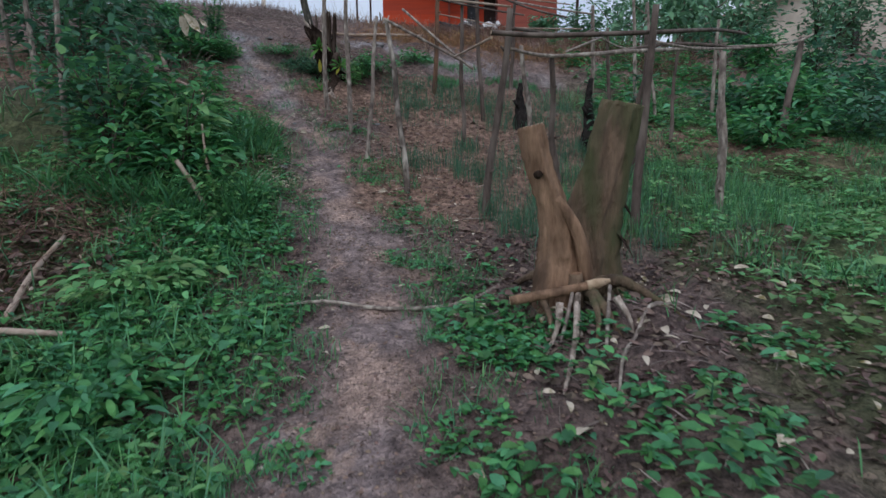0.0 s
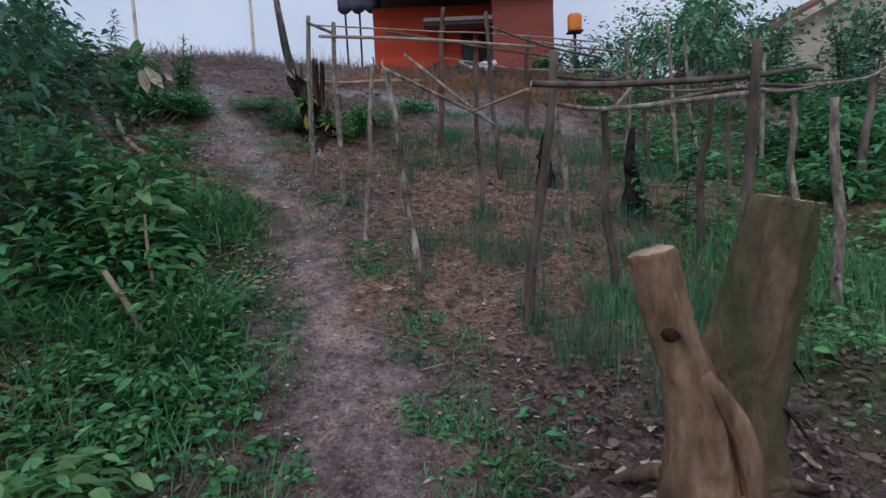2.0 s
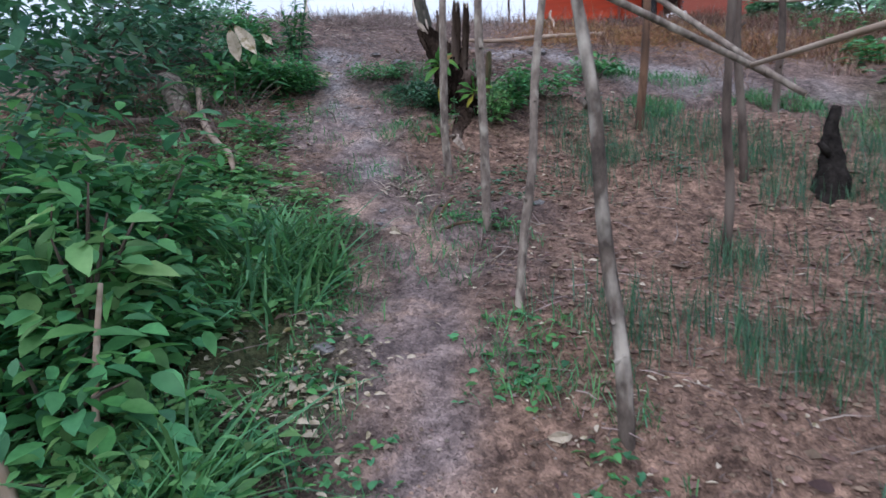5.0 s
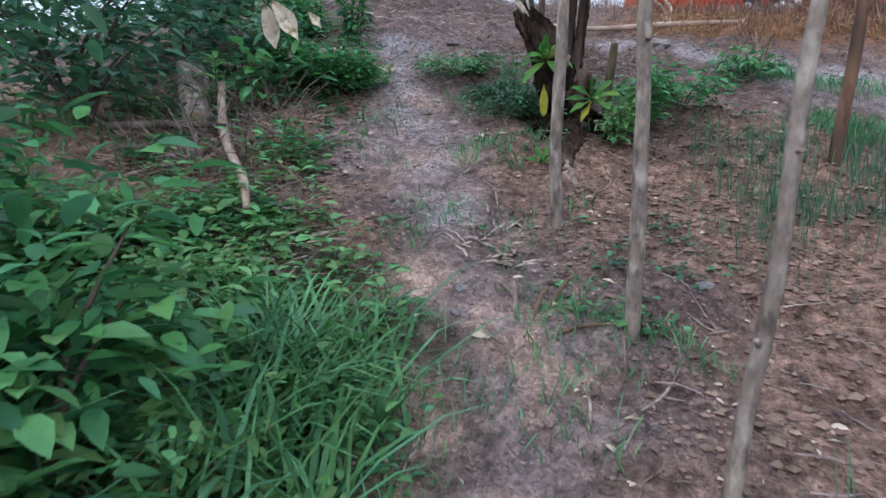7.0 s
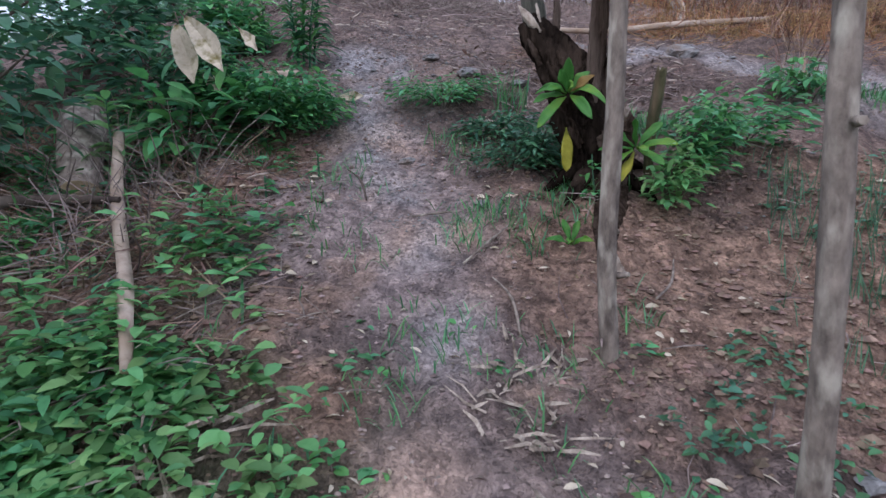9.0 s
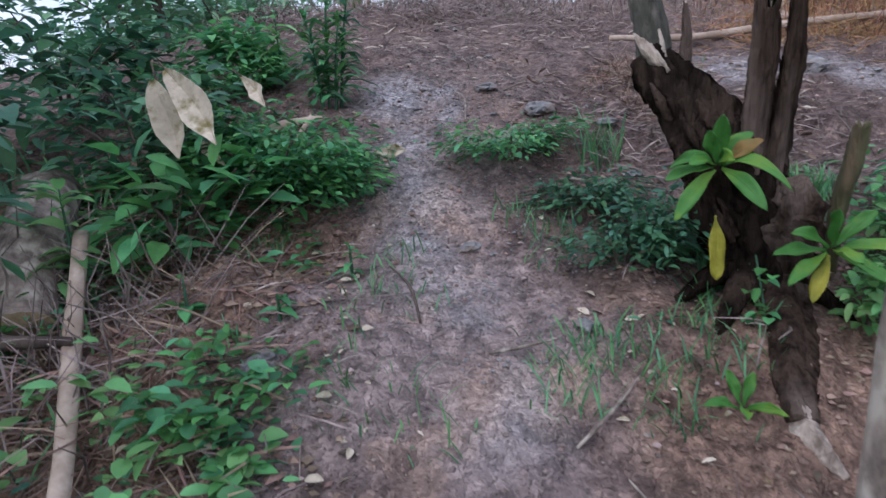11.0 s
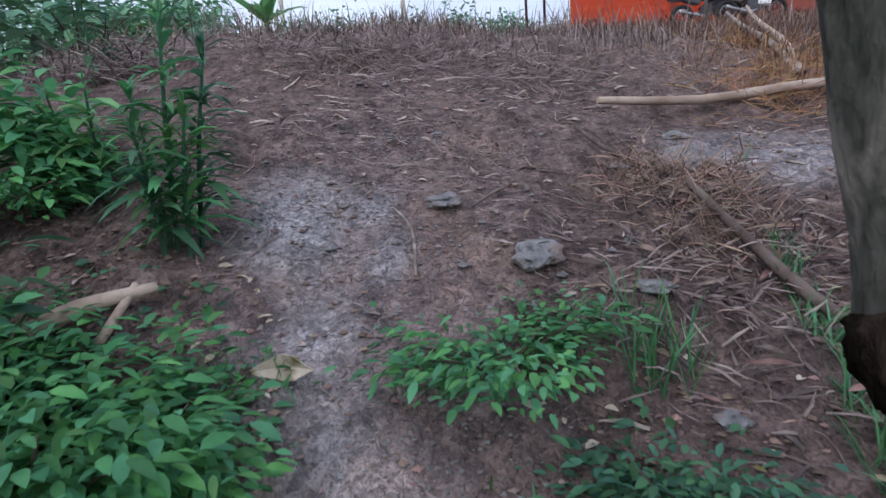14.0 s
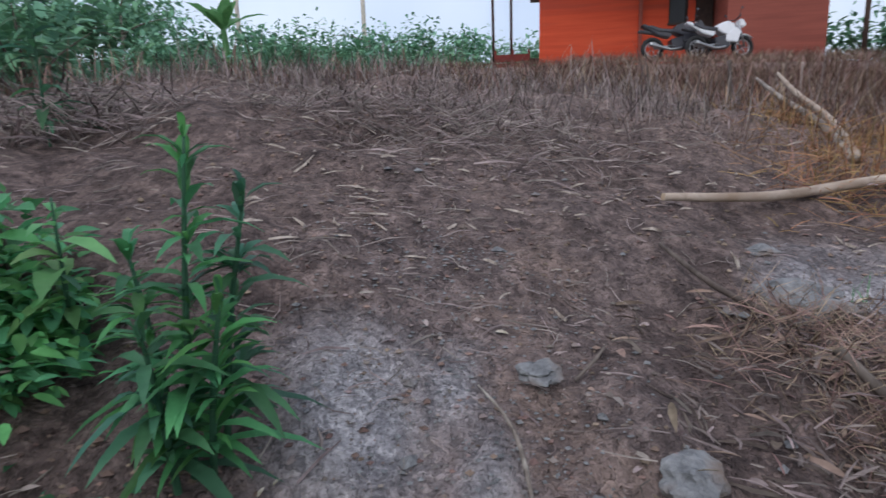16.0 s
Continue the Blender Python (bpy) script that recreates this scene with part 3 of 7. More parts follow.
stick("fallen_branch", "forked grey dead branch on leaf litter below the stump", [(0.86, 2.3, 0.012), (0.93, 2.5, 0.015), (1.03, 2.65, 0.02), (1.16, 2.85, 0.025), (1.36, 3.05, 0.04)], [0.007, 0.009, 0.01, 0.01, 0.005], M_BARK, "branch", 5)
stick("fallen_branch", "short side fork of a dead branch", [(1.16, 2.84, 0.025), (1.28, 2.9, 0.035), (1.38, 2.92, 0.03)], [0.008, 0.006, 0.004], M_BARK, "branch", 6)
for k, (x, y, a, ln) in enumerate(((0.78, 2.72, 1.45, 0.45), (0.86, 2.55, 1.3, 0.5), (0.95, 2.75, 1.75, 0.35), (0.68, 2.75, 1.2, 0.3))):
    stick("wood_splinter", "pale split root splinter on the soil", [(x, y, 0.02), (x + ln * 0.5 * math.cos(a), y + ln * 0.5 * math.sin(a), 0.05), (x + ln * math.cos(a), y + ln * math.sin(a), 0.12)],
          [0.007, 0.012, 0.01], M_BARK, "stick", 30 + k, group="splinters by the stump")

# ---------------------------------------------------------------- the bean trellis of rough poles
TRELLIS = "poles of the garden trellis"


def pole(foot, top, r, mat, seed, bend=0.03, label="rough upright branch pole standing in garden soil"):
    ob = thing("trellis_pole", label, "pole", TRELLIS)
    rng = np.random.RandomState(seed)
    fx, fy = foot
    a, b = np.array((fx, fy, gz(fx, fy) - 0.12)), np.array(top, float)
    pts = [a + (b - a) * u + np.append(rng.uniform(-bend, bend, 2) * (u > 0) * (u < 1), 0) for u in (0, 0.25, 0.5, 0.75, 1.0)]
    tube("pole", pts, [r * 1.15, r * 1.1, r, r * 0.92, r * 0.8], mat, ob, 8, 0.09, seed, "", M_CUT)
    for k in range(3):
        u = rng.uniform(0.2, 0.9)
        p = a + (b - a) * u
        d = rng.uniform(-1, 1, 3)
        d[2] = abs(d[2])
        d /= np.linalg.norm(d)
        tube("twig_stub", [p, p + d * (r + 0.025)], [r * 0.45, r * 0.3], mat, ob, 6, 0.1, seed * 7 + k)
    return ob


pole((-1.593, 7.952), (-1.57, 7.95, 3.44), 0.027, M_BARK, 1, label="straight pale speckled branch pole beside the path")
pole((-1.165, 7.208), (-1.16, 7.2, 3.16), 0.029, M_BARK, 2, label="straight grey branch pole beside the path")
pole((-0.871, 6.509), (-0.731, 6.642, 2.63), 0.021, M_BARK, 3, 0.012)
pole((-0.352, 5.77), (-0.555, 5.97, 2.46), 0.027, M_BARK_MOTTLED, 4, 0.03, "leaning mottled branch pole with peeling bark")
pole((0.40, 5.15), (0.61, 5.15, 2.37), 0.031, M_BARK_DARK, 5, 0.03, "dark knotty branch pole carrying the rails")
pole((1.16, 5.83), (1.05, 5.63, 2.03), 0.034, M_BARK_DARK, 6)
pole((1.06, 6.92), (0.86, 6.6, 2.3), 0.028, M_BARK, 7)
pole((0.225, 7.355), (0.22, 7.36, 2.97), 0.026, M_BARK_DARK, 8)
pole((0.542, 8.475), (0.42, 8.48, 3.54), 0.028, M_BARK_DARK, 9)
pole((-0.2, 9.0), (-0.08, 9.02, 3.77), 0.03, M_BARK_BROWN, 10, label="red-brown knotty branch pole at the upper beds")
pole((1.044, 9.845), (1.12, 9.85, 3.61), 0.03, M_BARK_DARK, 11)
pole((2.176, 6.606), (2.23, 6.6, 2.43), 0.03, M_BARK_DARK, 12)
pole((2.62, 5.38), (2.54, 5.37, 2.03), 0.034, M_BARK, 13)
pole((3.45, 7.38), (3.44, 7.4, 2.29), 0.034, M_BARK, 14)
pole((1.68, 4.85), (1.77, 4.9, 2.33), 0.035, M_BARK_DARK, 15, label="thick pale branch pole behind the stump")
pole((4.44, 7.9), (4.86, 8.29, 2.63), 0.045, M_BARK_DARK, 16)
pole((2.1, 8.5), (1.98, 8.15, 3.05), 0.027, M_BARK, 17)
pole((2.35, 8.6), (2.3, 8.6, 2.85), 0.025, M_BARK_DARK, 18)
pole((2.9, 9.0), (2.75, 9.0, 3.46), 0.027, M_BARK, 19)
pole((3.2, 9.1), (3.0, 9.1, 3.3), 0.024, M_BARK, 20)
pole((3.0, 7.9), (3.1, 8.0, 2.5), 0.024, M_BARK_DARK, 21)
pole((4.2, 9.4), (4.2, 9.4, 3.1), 0.03, M_BARK, 22)

RAILS = "rails of the garden trellis"


def rail(pts, radii, mat, seed, label="thin crooked branch rail tied to the trellis poles"):
    ob = thing("trellis_rail", label, "rail", RAILS)
    tube("rail", pts, [0.75 * r for r in radii], mat, ob, 7, 0.1, seed, "", M_CUT)
    return ob


rail([(0.44, 5.0, 2.15), (0.9, 5.05, 2.13), (1.75, 4.97, 2.13), (2.77, 6.1, 2.35), (3.6, 7.2, 2.5)], [0.03, 0.03, 0.026, 0.024, 0.02], M_BARK_DARK, 1, "dark crooked branch rail at the front of the trellis")
rail([(0.62, 5.22, 2.05), (1.05, 5.6, 2.04), (1.9, 5.9, 2.12), (3.2, 7.1, 2.33), (4.5, 7.95, 2.5), (4.95, 8.2, 2.66)], [0.02, 0.027, 0.03, 0.03, 0.026, 0.02], M_BARK, 2, "long pale crooked branch rail")
rail([(1.6, 6.0, 2.12), (2.6, 6.6, 2.3), (3.6, 7.35, 2.36)], [0.02, 0.026, 0.02], M_BARK_DARK, 3)
rail([(2.0, 5.6, 2.16), (2.7, 6.3, 2.2), (3.9, 7.7, 2.42)], [0.022, 0.022, 0.018], M_BARK, 4)
rail([(-0.57, 5.93, 2.46), (0.16, 6.39, 2.14), (0.2, 6.43, 2.12)], [0.02, 0.02, 0.018], M_BARK, 5, "straight branch brace sloping down between poles")
rail([(-0.45, 6.72, 2.72), (0.16, 6.42, 2.16), (0.33, 6.35, 2.02)], [0.019, 0.02, 0.018], M_BARK, 6, "straight branch brace crossing another")
rail([(0.12, 6.4, 2.15), (0.46, 5.3, 2.16)], [0.014, 0.016], M_BARE_STICK, 7, "pale barkless branch brace")
rail([(-1.3, 7.14, 3.02), (-0.4, 7.2, 2.97), (0.22, 7.3, 2.93), (0.8, 7.2, 2.84)], [0.022, 0.022, 0.02, 0.018], M_BARE_STICK, 8, "long pale pole rail along the top")
rail([(-1.57, 7.93, 3.36), (-1.38, 7.5, 3.2), (-1.16, 7.25, 3.06)], [0.02, 0.022, 0.024], M_BARK_DARK, 9)
rail([(-1.57, 7.97, 3.35), (-0.2, 8.3, 3.3), (0.45, 8.5, 3.3), (1.7, 8.3, 3.1)], [0.014, 0.014, 0.014, 0.012], M_BARE_STICK, 10)
rail([(-0.65, 7.2, 3.05), (0.45, 7.3, 2.85), (0.95, 7.1, 2.72)], [0.02, 0.018, 0.014], M_BARK_DARK, 11)
rail([(0.4, 8.5, 3.4), (1.1, 8.2, 3.05), (1.6, 7.9, 2.85)], [0.02, 0.02, 0.018], M_BARK_DARK, 12)
rail([(1.1, 9.85, 3.5), (1.6, 9.0, 3.2), (2.0, 8.2, 2.95)], [0.018, 0.018, 0.018], M_BARK, 13)
rail([(-0.1, 9.03, 3.15), (0.5, 9.7, 3.17), (1.1, 9.85, 3.1), (1.9, 8.4, 2.8)], [0.014, 0.014, 0.014, 0.012], M_BARE_STICK, 14)
rail([(0.62, 5.2, 2.22), (1.5, 6.9, 2.45), (2.0, 8.1, 2.75)], [0.02, 0.02, 0.018], M_BARK_DARK, 15)
rail([(1.98, 8.1, 2.7), (2.75, 8.95, 2.6), (4.2, 9.4, 2.7)], [0.02, 0.02, 0.018], M_BARK, 16)
rail([(1.2, 5.8, 2.1), (2.3, 8.6, 2.75)], [0.018, 0.018], M_BARK, 17)

# ---------------------------------------------------------------- the forked dead trunk with ferns
snag = thing("dead_tree", "forked dead tree trunk with broken limbs and rough dark bark", "dead tree")
bark_tube("trunk", [(-1.64, 8.72, 2.0), (-1.67, 8.86, 2.14), (-1.73, 8.9, 2.32), (-1.79, 8.91, 2.5), (-1.85, 8.91, 2.66), (-1.93, 8.92, 2.8), (-2.02, 8.94, 2.92), (-2.06, 8.96, 3.0)],
          [0.075, 0.1, 0.125, 0.135, 0.115, 0.092, 0.078, 0.058], M_BURNT_SHADED, snag, 11, 0.17, 36, "burnt lower trunk with deep shade in its bark colour")
bark_tube("limb", [(-2.04, 8.96, 2.95), (-2.06, 8.97, 3.1), (-2.1, 8.98, 3.27), (-2.15, 9.0, 3.6), (-2.2, 9.02, 3.95)], [0.062, 0.054, 0.051, 0.045, 0.036], M_LIMB, snag, 12, 0.06, 24, "smoother grey-green upright limb", M_TORN, 0.05)
bark_tube("torn_wood", [(-2.0, 8.875, 2.93), (-2.035, 8.872, 2.975), (-2.065, 8.875, 3.01), (-2.09, 8.88, 3.045)], [0.012, 0.022, 0.02, 0.008], M_TORN, snag, 13, 0.22, 16, "pale torn wood below the fork", M_TORN, 0.03)
bark_tube("torn_wood", [(-2.015, 8.915, 2.98), (-2.025, 8.922, 3.04), (-2.045, 8.932, 3.12)], [0.014, 0.011, 0.005], M_TORN, snag, 14, 0.1, 12, "pale bare strip on the limb")
bark_tube("limb", [(-1.75, 8.9, 2.4), (-1.76, 8.89, 2.56), (-1.745, 8.87, 2.76), (-1.73, 8.86, 2.94), (-1.725, 8.86, 3.1)], [0.07, 0.052, 0.04, 0.037, 0.032], M_SNAG, snag, 15, 0.16, 24, "short jagged limb", M_TORN, 0.09)
bark_tube("limb", [(-1.7, 8.9, 2.36), (-1.69, 8.89, 2.58), (-1.665, 8.88, 2.8), (-1.645, 8.87, 2.96), (-1.64, 8.87, 3.12)], [0.055, 0.036, 0.028, 0.028, 0.02], M_SNAG, snag, 16, 0.2, 22, "knotty red-brown limb", M_TORN, 0.06)
bark_tube("limb", [(-1.95, 8.99, 2.82), (-1.95, 9.02, 2.95), (-1.945, 9.03, 3.05), (-1.95, 9.03, 3.15)], [0.026, 0.022, 0.018, 0.008], M_SNAG, snag, 17, 0.14, 14, "short broken stub", M_TORN, 0.03)
bark_tube("burl", [(-1.7, 8.86, 2.3), (-1.655, 8.84, 2.4), (-1.625, 8.84, 2.5), (-1.64, 8.86, 2.58)], [0.07, 0.085, 0.07, 0.03], M_SNAG, snag, 18, 0.22, 22, "lumpy brown burl")
bark_tube("root", [(-1.69, 8.86, 2.24), (-1.655, 8.7, 2.15), (-1.66, 8.54, 2.05), (-1.648, 8.43, 1.97)], [0.1, 0.068, 0.055, 0.042], M_SNAG, snag, 19, 0.14, 22, "grey-brown root running down the bank")
bark_tube("root", [(-1.652, 8.46, 1.995), (-1.635, 8.41, 1.945), (-1.6, 8.37, 1.915), (-1.565, 8.335, 1.885)], [0.04, 0.036, 0.026, 0.01], M_TORN, snag, 20, 0.16, 16, "pale barkless root end")
for k, (x, y) in enumerate(((-1.98, 8.78), (-1.42, 8.85), (-1.85, 8.62), (-1.5, 9.05))):
    zz = gz(x, y)
    bark_tube("root", [(-1.72, 8.86, 2.3), ((x - 1.72) / 2, (y + 8.86) / 2, (2.3 + zz) / 2 + 0.02), (x, y, zz - 0.03)], [0.06, 0.035, 0.012], M_BURNT_SHADED, snag, 30 + k, 0.2, 14)
rng = np.random.RandomState(31)
for k in range(9):
    u = rng.uniform(0.2, 0.95)
    p = np.array((-1.7, 8.78, 2.25)) * (1 - u) + np.array((-1.97, 8.83, 2.85)) * u + (rng.uniform(-0.06, 0.06), 0, 0)
    bark_tube("bark_flake", [p, p + (-0.03, -0.012, 0.06), p + (-0.06, 0.0, 0.12)], [0.01, 0.016, 0.004], M_SNAG if k % 2 else M_BURNT_SHADED, snag, 60 + k, 0.25, 9)
stub_post = thing("stake", "short weathered wooden stake leaning behind the dead trunk", "stake")
bark_tube("stake", [(-1.5, 9.0, gz(-1.5, 9.0) - 0.05), (-1.49, 8.96, 2.45), (-1.468, 8.92, 2.6), (-1.455, 8.9, 2.73)], [0.022, 0.024, 0.026, 0.022], M_STUMP_GREY, stub_post, 71, 0.12, 14, "", M_TORN, 0.02)


def strap_fern(at, fronds, label, width, seed):
    """A rosette of broad strap leaves on bark; fronds: direction, length, droop and material of each."""
    r = np.random.RandomState(seed)
    ob = thing("strap_fern", label, "fern", at=at)
    for (dx, dy, dz), L, droop, mat in fronds:
        d = np.array((dx, dy, dz), float)
        d /= np.linalg.norm(d)
        side = np.cross(d, (r.uniform(-0.5, 0.5), r.uniform(-1.0, -0.4), r.uniform(0.4, 1.1)))
        side /= np.linalg.norm(side)
        up = np.cross(side, d)
        V, F = [], []
        for i in range(15):
            u = i / 14
            c = d * (L * u + 0.015) + np.array((0, 0, -1)) * L * droop * u**2.2
            w = width * (0.12 + 0.88 * math.sin(math.pi * min(1, u**1.35)) ** 0.8) * (1 - 0.9 * (u > 0.97)) * 0.5
            wave = 0.006 * math.sin(11 * u + seed)
            V += [c - side * w + up * (0.3 * w + wave), c - side * w * 0.5 + up * 0.1 * w, c, c + side * w * 0.5 + up * 0.1 * w, c + side * w + up * (0.3 * w - wave)]
            if i:
                b = 5 * i
                F += [(b - 5 + q, b - 4 + q, b + 1 + q, b + q) for q in range(4)]
        leaf = part("leaf", raw_mesh("leaf", V, F, mat, True), ob)
        leaf.modifiers.new("thick", "SOLIDIFY").thickness = 0.0015
        tube("midrib", [tuple(d * (L * u + 0.015) + np.array((0, 0, -1)) * L * droop * u**2.2 - up * 0.001) for u in (0, 0.33, 0.66, 0.95)], [0.004, 0.003, 0.0022, 0.001], mat, leaf, 5, 0.0)
    return ob


fern = strap_fern((-1.85, 8.75, 2.63), (
    ((0.05, -0.35, 1.0), 0.16, 0.05, M_STRAP), ((-0.9, -0.45, 0.75), 0.18, 0.6, M_STRAP), ((-0.55, -0.7, 0.5), 0.14, 0.4, M_STRAP), ((0.85, -0.45, 0.45), 0.22, 0.75, M_STRAP),
    ((0.62, -0.75, -0.25), 0.18, 0.35, M_STRAP), ((-0.95, -0.4, 0.1), 0.15, 0.3, M_STRAP), ((-0.6, -0.6, -0.45), 0.18, 0.3, M_STRAP), ((0.7, -0.15, 0.6), 0.14, 0.15, M_STRAP_BROWN),
    ((0.25, -0.8, 0.7), 0.14, 0.5, M_STRAP), ((-0.2, -0.3, 0.9), 0.12, 0.1, M_STRAP), ((0.5, 0.1, 0.8), 0.16, 0.3, M_STRAP)), "bright green strap-leaved fern growing on the dead trunk", 0.05, 2)
hang = strap_fern((-1.855, 8.73, 2.5), (((0.02, -0.12, -1.0), 0.2, 0.0, M_LEAF_YELLOW),), "yellowed dying fern leaf hanging on the dead trunk", 0.058, 4)
fern2 = strap_fern((-1.55, 8.72, 2.38), (
    ((0.0, -0.5, 1.0), 0.15, 0.1, M_STRAP), ((-0.9, -0.4, 0.2), 0.16, 0.2, M_STRAP), ((-0.6, -0.5, 0.7), 0.19, 0.35, M_STRAP), ((0.9, -0.4, 0.4), 0.19, 0.3, M_STRAP),
    ((0.7, -0.6, -0.2), 0.15, 0.2, M_STRAP), ((-0.7, -0.6, -0.3), 0.15, 0.2, M_STRAP), ((0.3, -0.8, 0.2), 0.13, 0.3, M_STRAP), ((-0.4, -0.6, -0.9), 0.14, 0.1, M_LEAF_YELLOW), ((0.6, 0.1, 0.8), 0.17, 0.2, M_STRAP)), "small green strap-leaved fern low on the dead trunk", 0.042, 5)
fern3 = strap_fern((-1.79, 8.43, gz(-1.79, 8.43) + 0.01), (
    ((-0.7, -0.4, 0.6), 0.13, 0.4, M_STRAP), ((0.6, -0.5, 0.6), 0.14, 0.4, M_STRAP), ((0.0, -0.8, 0.6), 0.13, 0.4, M_STRAP), ((0.2, 0.2, 1.0), 0.12, 0.2, M_STRAP), ((-0.3, 0.1, 1.0), 0.13, 0.2, M_STRAP)), "seedling fern on the bank below the dead trunk", 0.03, 6)
rng = np.random.RandomState(77)
vine = thing("vine", "small round-leaved vine hanging on the trunk's foot", "vine", at=(-1.74, 8.68, 2.24))
tubes("stem", [([(0, 0.06, 0.12), (0.01, 0.0, 0.04), (0.03, -0.03, -0.1)], [0.003, 0.003, 0.002])], M_LEAF_DARK, vine)
vp = np.stack([rng.uniform(-0.03, 0.05, 16), rng.uniform(-0.05, 0.0, 16), rng.uniform(-0.1, 0.1, 16)], 1)
leaves("foliage", vp, rng.randn(16, 3) * (0.7, 0.3, 0.5) + (0, -0.5, 0), np.full(16, 0.038), np.full(16, 0.036), M_LEAF, vine)


# ---------------------------------------------------------------- shrubs, weeds and trees
def bush(name, label, x, y, r, h, n, leaf, mat, seed, category="bush", group="", stems=6, flat=1.0, width=0.45, zbase=None, droop=0.25):
    """A shrub: stems from the root and leaves all through an uneven crown."""
    rng = np.random.RandomState(seed)
    z0 = gz(x, y) if zbase is None else zbase
    ob = thing(name, label, category, group, at=(x, y, z0))
    lines, tips = [], []
    for k in range(stems):
        a, s = rng.uniform(0, 2 * math.pi), rng.uniform(0.35, 1.0)
        t = np.array((math.cos(a) * r * s, math.sin(a) * r * s, h * rng.uniform(0.55, 1.0) * (1 - 0.35 * s)))
        lines.append(([(0, 0, -0.05), tuple(t * (0.35, 0.35, 0.55)), tuple(t)], [0.012 * h + 0.004, 0.008 * h + 0.003, 0.003]))
        tips.append(t)
    tubes("stem", lines, M_BARK_DARK, ob, 5)
    tips = np.array(tips)
    pick = tips[rng.randint(0, stems, n)] * rng.uniform(0.35, 1.05, (n, 1))
    P = pick + rng.randn(n, 3) * (r * 0.24, r * 0.24, h * 0.14)
    P[:, 2] = np.abs(P[:, 2]) + 0.01
    D = P / (np.linalg.norm(P, axis=1)[:, None] + 1e-6) * (1, 1, 0.4) + rng.randn(n, 3) * 0.5
    D[:, 2] = D[:, 2] * 0.5 * flat
    L = leaf * rng.uniform(0.55, 1.25, n)
    leaves("foliage", P, D, L, L * width, mat, ob, droop, 0.15, rng.uniform(-0.5, 0.5, n))
    return ob


def tree(name, label, x, y, h, r, n, leaf, mat, seed, group="", trunk=0.07, lift=0.45, zbase=None):
    """A tapered trunk with limbs and a ragged crown of many leaf clumps."""
    rng = np.random.RandomState(seed)
    z0 = gz(x, y) if zbase is None else zbase
    ob = thing(name, label, "tree", group, at=(x, y, z0))
    lean = rng.uniform(-0.08, 0.08, 2) * h
    tube("trunk", [(0, 0, -0.2), (lean[0] * 0.3, lean[1] * 0.3, h * 0.35), (lean[0], lean[1], h * 0.85)], [trunk, trunk * 0.75, trunk * 0.25], M_BARK, ob, 8, 0.08, seed)
    lines, centres = [], []
    for k in range(9):
        a, u = rng.uniform(0, 2 * math.pi), rng.uniform(lift, 0.85)
        s = np.array((lean[0] * u, lean[1] * u, h * u))
        e = s + np.array((math.cos(a) * r * rng.uniform(0.4, 1), math.sin(a) * r * rng.uniform(0.4, 1), h * rng.uniform(0.05, 0.22)))
        lines.append(([s, (s + e) / 2 + (0, 0, 0.03 * h), e], [trunk * 0.4, trunk * 0.25, trunk * 0.1]))
        centres += [e, (s + e * 2) / 3]
    tubes("limb", lines, M_BARK, ob, 5)
    centres = np.array(centres + [np.array((lean[0], lean[1], h * 0.92))])
    c = centres[rng.randint(0, len(centres), n)]
    P = c + rng.randn(n, 3) * (r * 0.26, r * 0.26, h * 0.07)
    D = (P - c) + rng.randn(n, 3) * 0.25 * r
    L = leaf * rng.uniform(0.6, 1.3, n)
    leaves("crown", P, D, L, L * 0.5, mat, ob, 0.3, 0.15, rng.uniform(-0.8, 0.8, n))
    return ob


